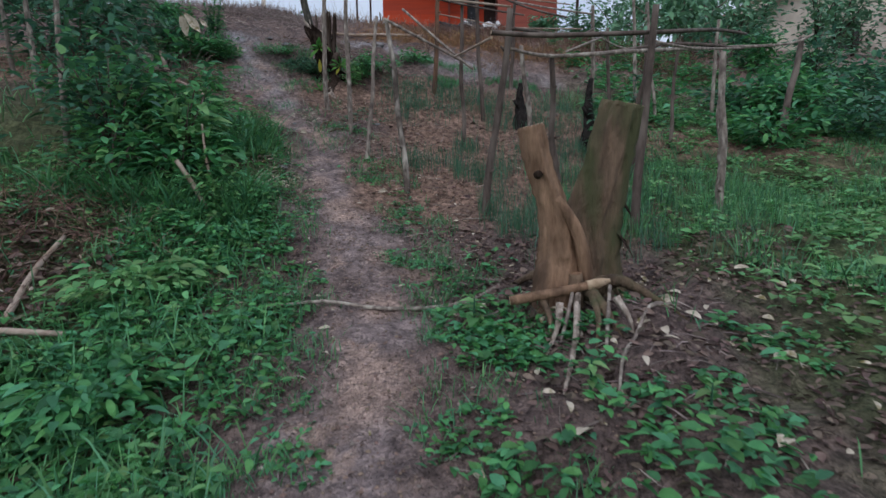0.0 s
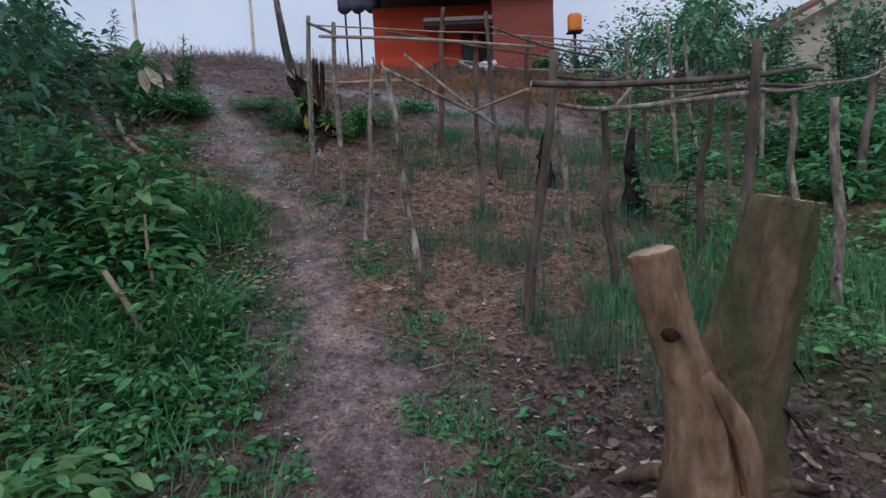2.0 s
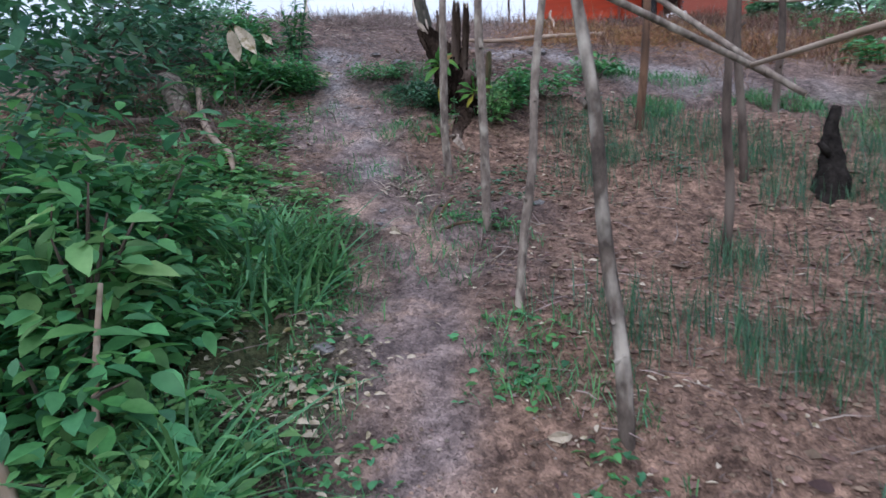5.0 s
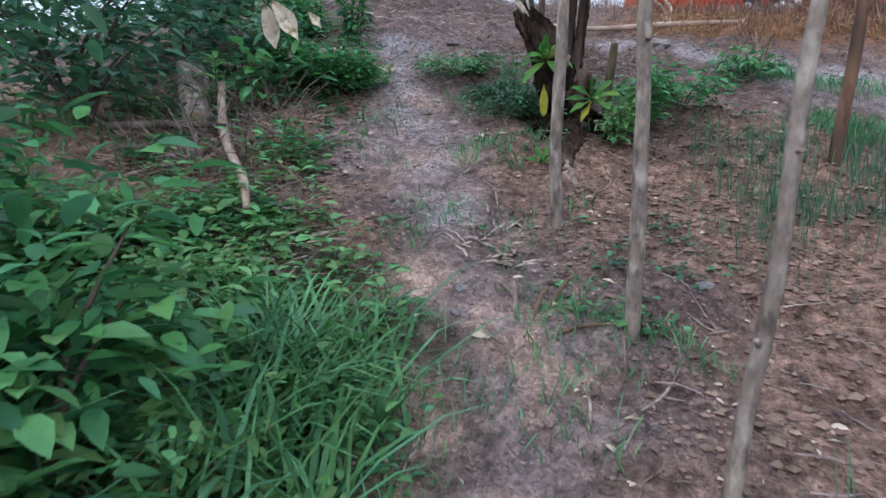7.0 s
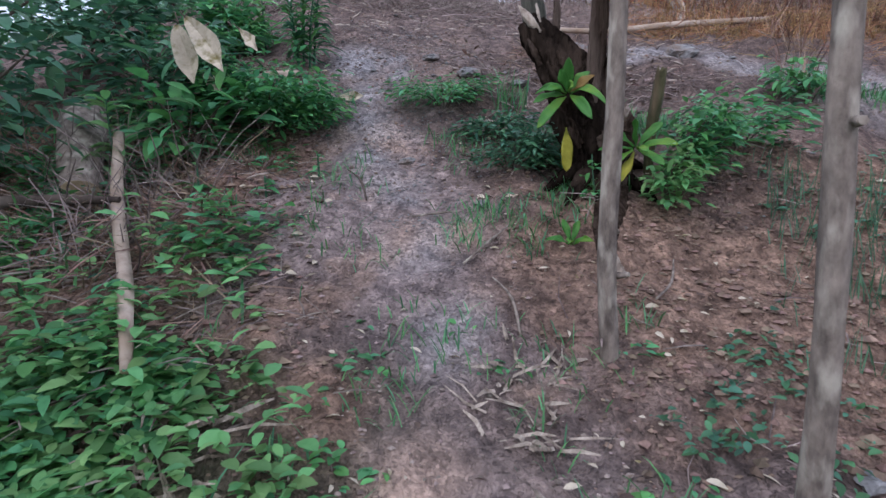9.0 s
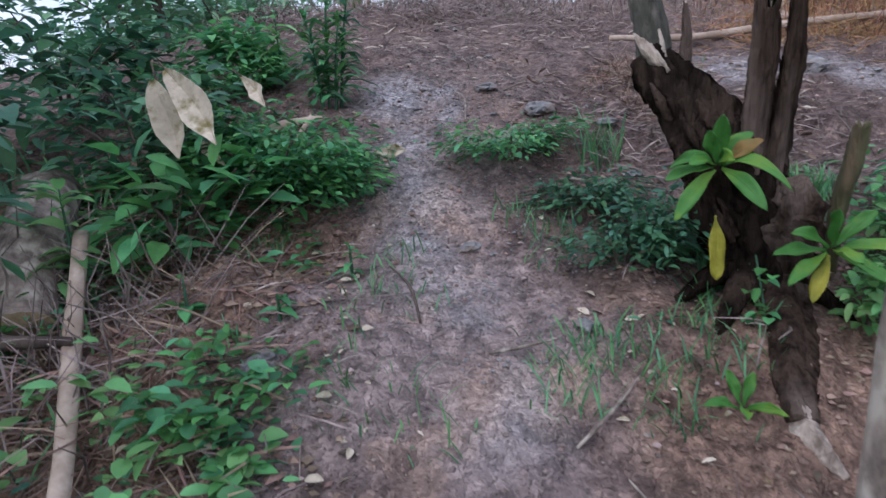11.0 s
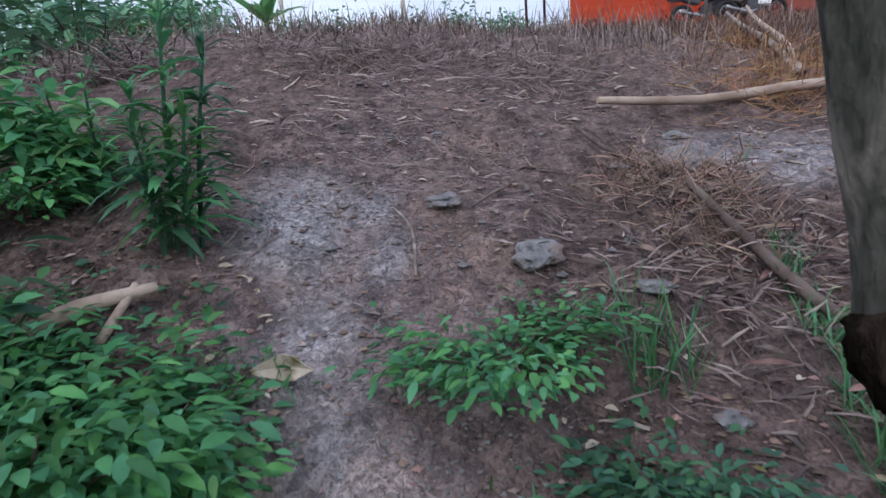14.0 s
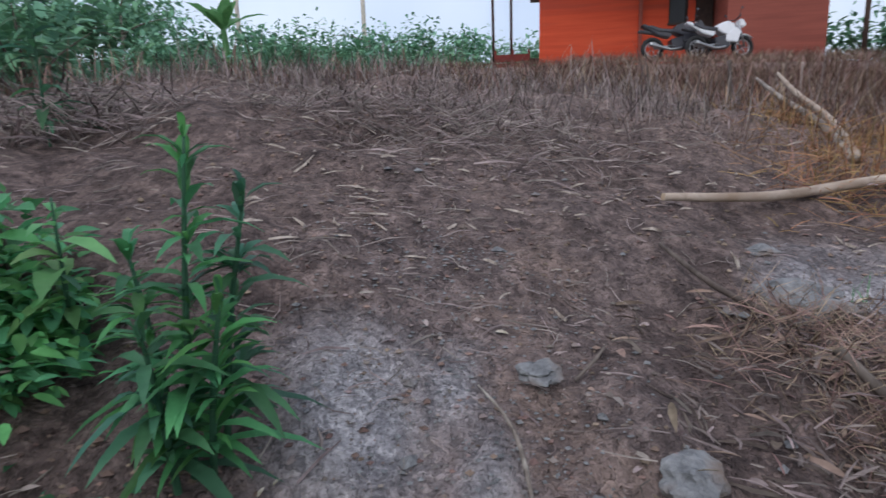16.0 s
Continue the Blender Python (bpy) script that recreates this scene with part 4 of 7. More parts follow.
BANK = "bushes on the bank beside the path"
for k, (x, y, r, h, n, lf, mat, lab) in enumerate((
        (-2.35, 5.15, 0.5, 0.75, 420, 0.13, M_LEAF, "leafy green weed bush on the bank"),
        (-2.8, 4.75, 0.5, 0.95, 520, 0.1, M_LEAF, "dark green tangled weed bush on the bank"),
        (-2.55, 5.85, 0.5, 1.1, 600, 0.13, M_LEAF, "tall dark green broad-leaved bush on the bank"),
        (-3.2, 5.5, 0.7, 1.5, 700, 0.14, M_LEAF_DARK, "tall dark green bush with vines on the bank"),
        (-2.75, 6.5, 0.45, 0.36, 1300, 0.068, M_LEAF_BRIGHT, "light green weed bush beside the path"),
        (-3.85, 6.35, 0.55, 0.9, 600, 0.12, M_LEAF, "dense green bush up the bank"),
        (-4.9, 7.9, 0.8, 1.3, 650, 0.14, M_LEAF_DARK, "dense green thicket up the bank"),
        (-2.25, 6.2, 0.36, 0.26, 1100, 0.06, M_LEAF_BRIGHT, "low bright weed clump at the path edge"),
        (-2.65, 6.8, 0.28, 0.14, 520, 0.05, M_LEAF_BRIGHT, "low bright weed clump at the path edge"),
        (-3.58, 8.86, 0.36, 0.46, 1900, 0.06, M_LEAF, "compact green weed bush at the path edge"),
        (-4.2, 8.75, 0.45, 0.7, 700, 0.1, M_LEAF_DARK, "broad-leaved green bush on the bank"),
        (-3.8, 8.5, 0.32, 0.6, 150, 0.15, M_LEAF, "broad-leaved plant carrying dry pale leaves"),
        (-5.4, 9.3, 0.6, 0.7, 600, 0.13, M_LEAF_DARK, "dense green bush up the bank"),
        (-4.5, 9.95, 0.36, 0.34, 420, 0.1, M_LEAF, "green broad-leaved weed on the slope"),
        (-5.6, 8.3, 0.9, 1.6, 700, 0.15, M_LEAF_DARK, "dense dark green thicket up the bank"),
        (-2.68, 9.42, 0.3, 0.2, 1000, 0.042, M_LEAF, "low green weed clump on the path"),
        (-2.3, 9.15, 0.26, 0.18, 700, 0.042, M_LEAF_DARK, "low green weed clump on the slope"),
        # the darker leaf here colours in the shade at the trunk's foot
        (-2.05, 9.0, 0.22, 0.24, 700, 0.048, M_LEAF_DARK, "green weeds at the dead trunk's foot"),
        (-1.36, 9.05, 0.26, 0.42, 620, 0.06, M_LEAF, "green weeds behind the dead trunk"),
        (-1.42, 8.85, 0.2, 0.35, 380, 0.06, M_LEAF_BRIGHT, "light green weeds beside the dead trunk"),
        (-1.05, 9.4, 0.3, 0.28, 420, 0.07, M_LEAF, "green weeds on the slope behind the dead trunk"),
        # dark leaf again, for the shade under the trunk
        (-2.15, 8.87, 0.2, 0.18, 520, 0.042, M_LEAF_DARK, "green weeds under the dead trunk"),
        (-0.55, 10.3, 0.3, 0.35, 260, 0.08, M_LEAF, "green weed clump on the grey slope"))):
    bush("bush", lab, x, y, r, h, n, lf, mat, 100 + k, group=BANK)

for k, (x, y, h, r, n) in enumerate(((-3.75, 5.7, 3.2, 0.9, 900), (-4.6, 6.6, 3.4, 1.1, 1000), (-5.6, 7.6, 3.0, 1.1, 900))):
    tree("small_tree", "slender young tree with a dark leafy crown", x, y, h, r, n, 0.12, M_LEAF_DARK, 200 + k, "young trees on the bank", 0.035, 0.4)

# ---------------------------------------------------------------- the orange house on the hill
M_ORANGE = ramp_mat("orange_red_wall", (0.5, 0.055, 0.02), (0.62, 0.09, 0.035), 1.2, 0.8, 0.3, 30, stain=(0.42, 0.06, 0.03), stain_scale=0.5, stretch=(0.4, 0.4, 6))
M_MAROON = ramp_mat("dark_red_wall", (0.22, 0.06, 0.045), (0.3, 0.085, 0.06), 1.5, 0.85, 0.3, 30, stretch=(0.4, 0.4, 6))
M_DARKWOOD = ramp_mat("dark_wood", (0.03, 0.018, 0.014), (0.07, 0.04, 0.03), 6, 0.7, 0.4, 30)
M_ROOF = ramp_mat("grey_sheet_roof", (0.12, 0.11, 0.11), (0.22, 0.2, 0.2), 2, 0.6, 0.3, 20)
M_BLACK = ramp_mat("black_opening", (0.012, 0.012, 0.014), (0.02, 0.02, 0.022), 3, 0.3, 0)
M_CREAM = ramp_mat("cream_plaster", (0.45, 0.4, 0.34), (0.62, 0.56, 0.48), 1.5, 0.9, 0.3, 20, stain=(0.35, 0.3, 0.26), stain_scale=0.8)

house = thing("house", "orange-red house with a shaded porch and sheet roof", "house")
HZ = 4.8
box("wall", -3.2, 28.2, HZ, -0.15, 28.4, 9.3, M_ORANGE, house)
box("wall", -0.15, 28.26, HZ, 0.68, 28.46, 9.3, M_ORANGE, house)
box("wall", 0.68, 28.26, HZ, 1.24, 28.46, 6.75, M_ORANGE, house)
box("wall", 0.68, 28.26, 8.1, 2.0, 28.46, 9.3, M_ORANGE, house)
box("wall", 1.24, 28.26, HZ, 1.45, 28.46, 8.1, M_ORANGE, house)
box("wall", 2.0, 26.9, HZ, 4.58, 27.1, 9.3, M_MAROON, house)
box("wall", 2.0, 27.1, HZ, 2.2, 28.26, 9.3, M_MAROON, house)
box("wall", 4.38, 27.1, HZ, 4.58, 36.0, 9.3, M_MAROON, house)
box("wall", -3.2, 28.4, HZ, -3.0, 36.0, 9.3, M_ORANGE, house)
box("wall", -3.0, 35.8, HZ, 4.38, 36.0, 9.3, M_MAROON, house)
box("pilaster", -0.2, 28.12, HZ, -0.1, 28.2, 9.3, M_MAROON, house)
win = box("window", 0.70, 28.36, 6.77, 1.22, 28.4, 8.08, M_BLACK, house, label="dark glazed window")
box("frame", 0.68, 28.3, 6.75, 0.73, 28.36, 8.1, M_DARKWOOD, win)
box("frame", 1.19, 28.3, 6.75, 1.24, 28.36, 8.1, M_DARKWOOD, win)
box("sill", 0.65, 28.2, 6.69, 1.27, 28.3, 6.75, M_DARKWOOD, win)
door = box("door", 1.47, 28.36, HZ, 1.98, 28.42, 8.0, M_DARKWOOD, house, label="dark wooden door")
box("panel", 1.55, 28.33, 5.6, 1.9, 28.36, 6.5, M_DARKWOOD, door, 0.01)
box("porch_roof", -0.9, 26.7, 8.25, 1.98, 28.2, 8.4, M_ROOF, house)
box("porch_beam", -0.9, 26.75, 8.1, 1.98, 26.85, 8.25, M_DARKWOOD, house)
roof_v = [(-3.7, 26.4, 9.25), (5.1, 26.4, 9.25), (5.1, 31.2, 11.2), (-3.7, 31.2, 11.2), (-3.7, 36.5, 9.25), (5.1, 36.5, 9.25)]
roof_v += [(x, y, z + 0.08) for x, y, z in roof_v]
part("roof", raw_mesh("roof", roof_v, [(0, 3, 2, 1), (3, 4, 5, 2), (6, 7, 8, 9), (9, 8, 11, 10), (0, 1, 7, 6), (1, 2, 8, 7), (2, 5, 11, 8), (5, 4, 10, 11), (4, 3, 9, 10), (3, 0, 6, 9)], M_ROOF), house)


def prism(name, loop, x0, x1, mat, parent, label=""):
    """A closed outline of (y, z) drawn out along x."""
    n = len(loop)
    v = [(x, y, z) for x in (x0, x1) for y, z in loop]
    f = [tuple(range(n)), tuple(reversed(range(n, 2 * n)))] + [(i, i + n, (i + 1) % n + n, (i + 1) % n) for i in range(n)]
    me = raw_mesh(name, v, f, mat)
    bm = bmesh.new()
    bm.from_mesh(me)
    bmesh.ops.recalc_face_normals(bm, faces=bm.faces)
    bmesh.ops.bevel(bm, geom=bm.edges[:], offset=min(0.02, abs(x1 - x0) * 0.2), segments=2, affect="EDGES", clamp_overlap=True)
    bm.to_mesh(me)
    bm.free()
    return part(name, me, parent, label)


def ring(name, r, thick, mat, parent, centre, seg=24):
    """A tyre or rim standing in the y-z plane."""
    pts = [(centre[0], centre[1] + r * math.cos(a), centre[2] + r * math.sin(a)) for a in np.linspace(0, 2 * math.pi, seg + 1)]
    V, F = [], []
    for i in range(seg):
        a = 2 * math.pi * i / seg
        for j in range(8):
            b = 2 * math.pi * j / 8
            rr = r + thick * math.cos(b)
            V.append((centre[0] + thick * math.sin(b), centre[1] + rr * math.cos(a), centre[2] + rr * math.sin(a)))
    for i in range(seg):
        for j in range(8):
            i2, j2 = (i + 1) % seg, (j + 1) % 8
            F.append((i * 8 + j, i2 * 8 + j, i2 * 8 + j2, i * 8 + j2))
    return part(name, raw_mesh(name, V, F, mat, True), parent)


M_RUBBER = ramp_mat("tyre_rubber", (0.015, 0.015, 0.016), (0.03, 0.03, 0.03), 12, 0.8, 0.3, 60)
M_BIKE_WHITE = ramp_mat("white_bike_panel", (0.7, 0.7, 0.72), (0.82, 0.82, 0.84), 3, 0.3, 0, spec=0.5)
M_BIKE_BLACK = ramp_mat("black_bike_plastic", (0.02, 0.02, 0.028), (0.04, 0.04, 0.05), 5, 0.35, 0, spec=0.5)
M_METAL = ramp_mat("dull_metal", (0.3, 0.3, 0.31), (0.45, 0.45, 0.46), 8, 0.35, 0.1, 40, metal=0.9)


def motorbike(label, x, y, turn, panel):
    """A parked motorbike along its own y, front towards +y."""
    ob = thing("motorbike", label, "motorbike", "parked motorbikes", at=(x, y, gz(x, y)))
    ob.rotation_euler = (0, radians(-7), radians(turn))
    for name, cy in (("front_wheel", 0.64), ("rear_wheel", -0.62)):
        w = ring(name, 0.25, 0.055, M_RUBBER, ob, (0, cy, 0.305))
        ring("rim", 0.185, 0.018, M_METAL, w, (0, cy, 0.305))
        for a in range(5):
            c, s = math.cos(a * 1.2566), math.sin(a * 1.2566)
            tube("spoke", [(0, cy + 0.03 * c, 0.305 + 0.03 * s), (0, cy + 0.18 * c, 0.305 + 0.18 * s)], [0.014, 0.01], M_METAL, w, 6, 0)
    prism("engine", [(-0.15, 0.28), (0.22, 0.28), (0.26, 0.5), (0.1, 0.6), (-0.18, 0.52)], -0.13, 0.13, M_BIKE_BLACK, ob)
    prism("fuel_tank", [(-0.12, 0.72), (-0.06, 0.86), (0.18, 0.94), (0.36, 0.86), (0.4, 0.66), (0.1, 0.6)], -0.13, 0.13, panel, ob)
    prism("seat", [(-0.78, 0.84), (-0.7, 0.9), (-0.4, 0.8), (-0.08, 0.78), (-0.06, 0.7), (-0.5, 0.72)], -0.12, 0.12, M_BIKE_BLACK, ob)
    prism("tail_panel", [(-0.92, 0.9), (-0.86, 0.94), (-0.3, 0.71), (-0.12, 0.68), (-0.2, 0.56), (-0.5, 0.64)], -0.1, 0.1, panel, ob)
    prism("side_fairing", [(0.1, 0.42), (0.42, 0.4), (0.52, 0.66), (0.4, 0.78), (0.12, 0.62)], -0.16, 0.16, panel, ob)
    prism("rear_mudguard", [(-1.0, 0.74), (-0.98, 0.8), (-0.7, 0.76), (-0.62, 0.68)], -0.07, 0.07, M_BIKE_BLACK, ob)
    prism("front_mudguard", [(0.4, 0.56), (0.5, 0.63), (0.74, 0.63), (0.92, 0.52), (0.74, 0.6), (0.52, 0.6)], -0.06, 0.06, panel, ob)
    prism("headlight", [(0.5, 0.82), (0.54, 1.0), (0.62, 0.98), (0.7, 0.84), (0.62, 0.78)], -0.11, 0.11, panel, ob, "headlamp cowl")
    for sx in (-0.09, 0.09):
        tube("fork_leg", [(sx, 0.64, 0.305), (sx, 0.46, 0.95)], [0.025, 0.025], M_METAL, ob, 8, 0)
        tube("handlebar", [(0, 0.46, 0.98), (sx * 2.5, 0.44, 1.03), (sx * 4, 0.34, 1.02)], [0.014, 0.014, 0.018], M_BIKE_BLACK, ob, 7, 0)
        tube("mirror", [(sx * 2.6, 0.42, 1.03), (sx * 3.2, 0.42, 1.16), (sx * 3.8, 0.42, 1.19)], [0.007, 0.007, 0.035], M_BIKE_BLACK, ob, 7, 0)
    tube("swing_arm", [(0.1, -0.62, 0.305), (0.1, -0.1, 0.36)], [0.03, 0.035], M_METAL, ob, 7, 0)
    tube("exhaust", [(0.13, 0.1, 0.3), (0.15, -0.2, 0.26), (0.17, -0.75, 0.4)], [0.03, 0.035, 0.055], M_METAL, ob, 10, 0)
    tube("side_stand", [(-0.1, 0.0, 0.3), (-0.24, -0.06, 0.02)], [0.012, 0.012], M_METAL, ob, 6, 0)
    return ob


motorbike("black and white motorbike parked before the house", 0.35, 25.2, -80, M_BIKE_BLACK)
motorbike("white motorbike with black trim parked before the house", 1.35, 25.0, -72, M_BIKE_WHITE)

canopy = thing("tarp_canopy", "dark tarp canopy on two thin posts beside the house", "canopy")
zc = gz(-4.6, 32)
tube("post", [(-4.95, 31.8, zc - 0.1), (-5.0, 31.8, 10.6)], [0.05, 0.05], M_DARKWOOD, canopy, 8, 0.02)
tube("post", [(-4.3, 32.0, zc - 0.1), (-4.3, 32.0, 10.6)], [0.05, 0.05], M_DARKWOOD, canopy, 8, 0.02)
M_TARP = ramp_mat("dark_tarp", (0.02, 0.022, 0.04), (0.05, 0.05, 0.08), 3, 0.6, 0.5, 8)
tv, tf = [], []
for i in range(13):
    for j in range(7):
        x, y = -5.2 + 2.0 * i / 12, 30.9 + 1.6 * j / 6
        tv.append((x, y, 10.55 + 0.12 * math.sin(i * 1.3) * math.sin(j)))
for i in range(13):
    tv.append((-5.2 + 2.0 * i / 12, 30.88, 10.05 - 0.22 * abs(math.sin(i * 0.8))))
for i in range(12):
    for j in range(6):
        tf.append((i * 7 + j, i * 7 + j + 1, (i + 1) * 7 + j + 1, (i + 1) * 7 + j))
    tf.append((i * 7, (i + 1) * 7, 91 + i + 1, 91 + i))
cloth = part("cloth", raw_mesh("cloth", tv, tf, M_TARP, True), canopy)
cloth.modifiers.new("thick", "SOLIDIFY").thickness = 0.02
M_CRATE = ramp_mat("dark_red_boards", (0.14, 0.03, 0.025), (0.24, 0.055, 0.045), 4, 0.8, 0.4, 30)
coop = thing("board_pen", "low dark-red board pen beside the house", "pen")
for k in range(4):
    box("board", -4.9, 31.4, 5.3 + k * 0.3, -3.6, 31.45, 5.57 + k * 0.3, M_CRATE, coop)
for x in (-4.9, -4.25, -3.65):
    box("post", x, 31.45, 5.2, x + 0.07, 31.52, 6.65, M_CRATE, coop)
box("board", -3.55, 31.4, 6.1, -3.22, 31.45, 6.3, M_DARKWOOD, coop)

tank = thing("barrel_stand", "orange barrel on a post stand beside the house", "barrel")
tube("post", [(5.4, 26.6, 4.9), (5.4, 26.6, 7.5)], [0.07, 0.06], M_DARKWOOD, tank, 8, 0.05)
box("shelf", 5.1, 26.3, 7.5, 5.7, 26.9, 7.56, M_DARKWOOD, tank)
M_BARREL = ramp_mat("orange_plastic", (0.75, 0.2, 0.03), (0.85, 0.28, 0.05), 3, 0.4, 0)
tube("barrel", [(5.4, 26.6, 7.56), (5.4, 26.6, 7.7), (5.4, 26.6, 8.1), (5.4, 26.6, 8.25)], [0.27, 0.3, 0.3, 0.24], M_BARREL, tank, 18, 0.0)

# the pale neighbouring house
house2 = thing("house", "pale plastered neighbouring house with a tiled gable roof", "house")
hx, hy, hz = 13.0, 23.0, 2.5
gable = [(hx - 1.9, hz), (hx + 6.5, hz), (hx + 6.5, 6.2), (hx + 2.3, 8.3), (hx - 1.9, 6.2)]
gv = [(x, hy, z) for x, z in gable] + [(x, hy + 8, z) for x, z in gable]
part("wall", raw_mesh("wall", gv, [(0, 1, 2, 3, 4), (9, 8, 7, 6, 5), (0, 4, 9, 5), (1, 6, 7, 2)], M_CREAM), house2)
M_TILE = ramp_mat("brown_roof_tiles", (0.13, 0.06, 0.045), (0.24, 0.12, 0.09), 3, 0.85, 0.5, 12)
for sx in (-1, 1):
    top = (hx + 2.3, 8.45)
    low = (hx + 2.3 + sx * 4.8, 6.05)
    rv = [(top[0], hy - 0.6, top[1]), (low[0], hy - 0.6, low[1]), (low[0], hy + 8.5, low[1]), (top[0], hy + 8.5, top[1])]
    rv += [(x, y, z - 0.14) for x, y, z in rv]
    part("roof", raw_mesh("roof", rv, [(0, 1, 2, 3), (7, 6, 5, 4), (0, 4, 5, 1), (1, 5, 6, 2), (2, 6, 7, 3), (3, 7, 4, 0)], M_TILE), house2)
    fl = [(top[0], hy - 0.62, top[1] - 0.14), (low[0], hy - 0.62, low[1] - 0.14), (low[0], hy - 0.62, low[1] - 0.36), (top[0], hy - 0.62, top[1] - 0.36)]
    fl += [(x, y + 0.05, z) for x, y, z in fl]
    part("bargeboard", raw_mesh("bargeboard", fl, [(0, 1, 2, 3), (7, 6, 5, 4), (0, 4, 5, 1), (2, 6, 7, 3), (1, 5, 6, 2), (3, 7, 4, 0)], M_CREAM), house2)
for wx in (hx + 1.2, hx + 3.6):
    w = box("window", wx, hy - 0.06, 4.3, wx + 1.0, hy + 0.02, 5.6, M_BLACK, house2, label="dark window")
    box("sill", wx - 0.06, hy - 0.14, 4.22, wx + 1.06, hy - 0.06, 4.3, M_CREAM, w)

# ---------------------------------------------------------------- distance
rng = np.random.RandomState(7)
FAR = "trees beyond the hilltop"
for k in range(26):
    az = radians(-52 + k * 2.35 + rng.uniform(-0.8, 0.8))
    d = rng.uniform(30, 48)
    x, y = -3 + d * math.sin(az), 8.5 + d * math.cos(az)
    if -5.5 < x < 7 and y < 40:
        y = 42 + rng.uniform(0, 6)
    h = (0.072 + 0.05 * rng.uniform(-0.2, 1.0)) * d + (1.5 if abs(az) > 0.6 else 0)
    tree("tree", "leafy green tree beyond the hilltop", x, y, h, h * 0.55, 1100, 0.36, M_HAZED_LEAF, 300 + k, FAR, 0.12, 0.2)
for k in range(6):
    x, y = rng.uniform(4.5, 14), rng.uniform(13.5, 21)
    if 0.5 < (x + 0.2) / (y - 1.6) < 0.78:
        x = 0.42 * (y - 1.6)
    tree("tree", "leafy green tree on the slope behind the garden", x, y, rng.uniform(1.8, 3.0), rng.uniform(0.8, 1.2), 520, 0.22, M_HAZED_LEAF, 340 + k, "trees behind the garden", 0.07, 0.2)
for k, (x, y, az) in enumerate(((-16, 51.5, 0), (-25, 50, 0))):
    p = thing("utility_pole", "pale slender utility pole beyond the hill", "utility pole", "utility poles")
    tube("shaft", [(x, y, gz(x, y) - 0.3), (x, y, 18.0)], [0.2, 0.13], M_CREAM, p, 10, 0.0)

# ---------------------------------------------------------------- plants and litter strewn over the ground
def scatter(n, x0, x1, y0, y1, keep, seed, tries=6):
    """Up to n places in a rectangle, each kept with the chance keep(x, y)."""
    r = np.random.RandomState(seed)
    x, y = r.uniform(x0, x1, n * tries), r.uniform(y0, y1, n * tries)
    ok = r.uniform(0, 1, n * tries) < keep(x, y)
    x, y = x[ok][:n], y[ok][:n]
    return np.stack([x, y, ground_z(x, y)], 1), r


def away(x, y):
    """How far from the middle of the path, in metres."""
    return np.abs(x - path_x(y))


def patchy(x, y, cell, seed, lo=-0.1, hi=0.35):
    return step(lo, hi, smooth_noise(x, y, cell, seed))


def herb_carpet(name, label, n, area, keep, seed, leaf, tall, mat, width=0.5):
    """Low broad-leaved weeds: rosettes of a few leaves at uneven heights."""
    C, r = scatter(n // 5, *area, keep, seed)
    k = 5
    hgt = tall * (0.25 + 0.75 * np.abs(smooth_noise(C[:, 0], C[:, 1], 0.35, seed + 1))) * r.uniform(0.4, 1.2, len(C))
    P = np.repeat(C, k, 0) + r.randn(len(C) * k, 3) * (0.035, 0.035, 0.0)
    P[:, 2] += np.repeat(hgt, k) * r.uniform(0.3, 1.0, len(P))
    az = r.uniform(0, 2 * math.pi, len(P))
    D = np.stack([np.cos(az), np.sin(az), r.uniform(0.0, 0.7, len(P))], 1)
    L = leaf * r.uniform(0.5, 1.3, len(P))
    ob = leaves(name, P, D, L, L * width * r.uniform(0.7, 1.2, len(P)), mat, None, 0.3, 0.15, r.uniform(-0.5, 0.5, len(P)))
    return tagged(ob, label, "weeds", kind="stuff")


def left_bank(x, y):
    fade = (1 - step(2.0, 4.5, away(x, y) + 0.8 * smooth_noise(x, y, 0.9, 74))) * step(-2.2, -0.2, y + 0.8 * smooth_noise(x, y, 0.8, 75))
    fade = fade * (0.12 + 0.88 * step(0.75, 1.15, np.hypot((x + 3.0) / 0.75, (y - 3.5) / 1.2) + 0.25 * smooth_noise(x, y, 0.35, 82)))
    return fade * step(0.42, 0.75, away(x, y) + 0.2 * smooth_noise(x, y, 0.3, 40)) * (x < path_x(y)) * step(0.22, 0.42, np.hypot(x + 1.72, y - 5.72)) * (0.35 + 0.65 * patchy(x, y, 0.6, 41, -0.4, 0.2))


herb_carpet("weed_carpet", "low bright green broad-leaved weeds covering the bank", 21000, (-5.0, -0.1, -2.0, 5.4), left_bank, 501, 0.075, 0.26, M_LEAF)
herb_carpet("weed_carpet", "low light green weeds among the bank herbs", 6000, (-4.5, -0.2, -2.0, 5.6), left_bank, 502, 0.07, 0.3, M_LEAF_BRIGHT)
herb_carpet("weed_carpet", "low bright weeds along the climbing path", 10000, (-3.9, -1.6, 4.8, 8.0), lambda x, y: left_bank(x, y) * (0.25 + 0.75 * step(-0.8, 0.4, 6.9 - y)) * (x > -3.8), 503, 0.075, 0.26, M_LEAF_BRIGHT)
herb_carpet("weed_carpet", "low green weeds before the stump", 2600, (0.05, 2.4, -1.5, 2.9), lambda x, y: step(0.3, 0.6, away(x, y)) * patchy(x, y, 0.45, 44), 504, 0.075, 0.16, M_LEAF)
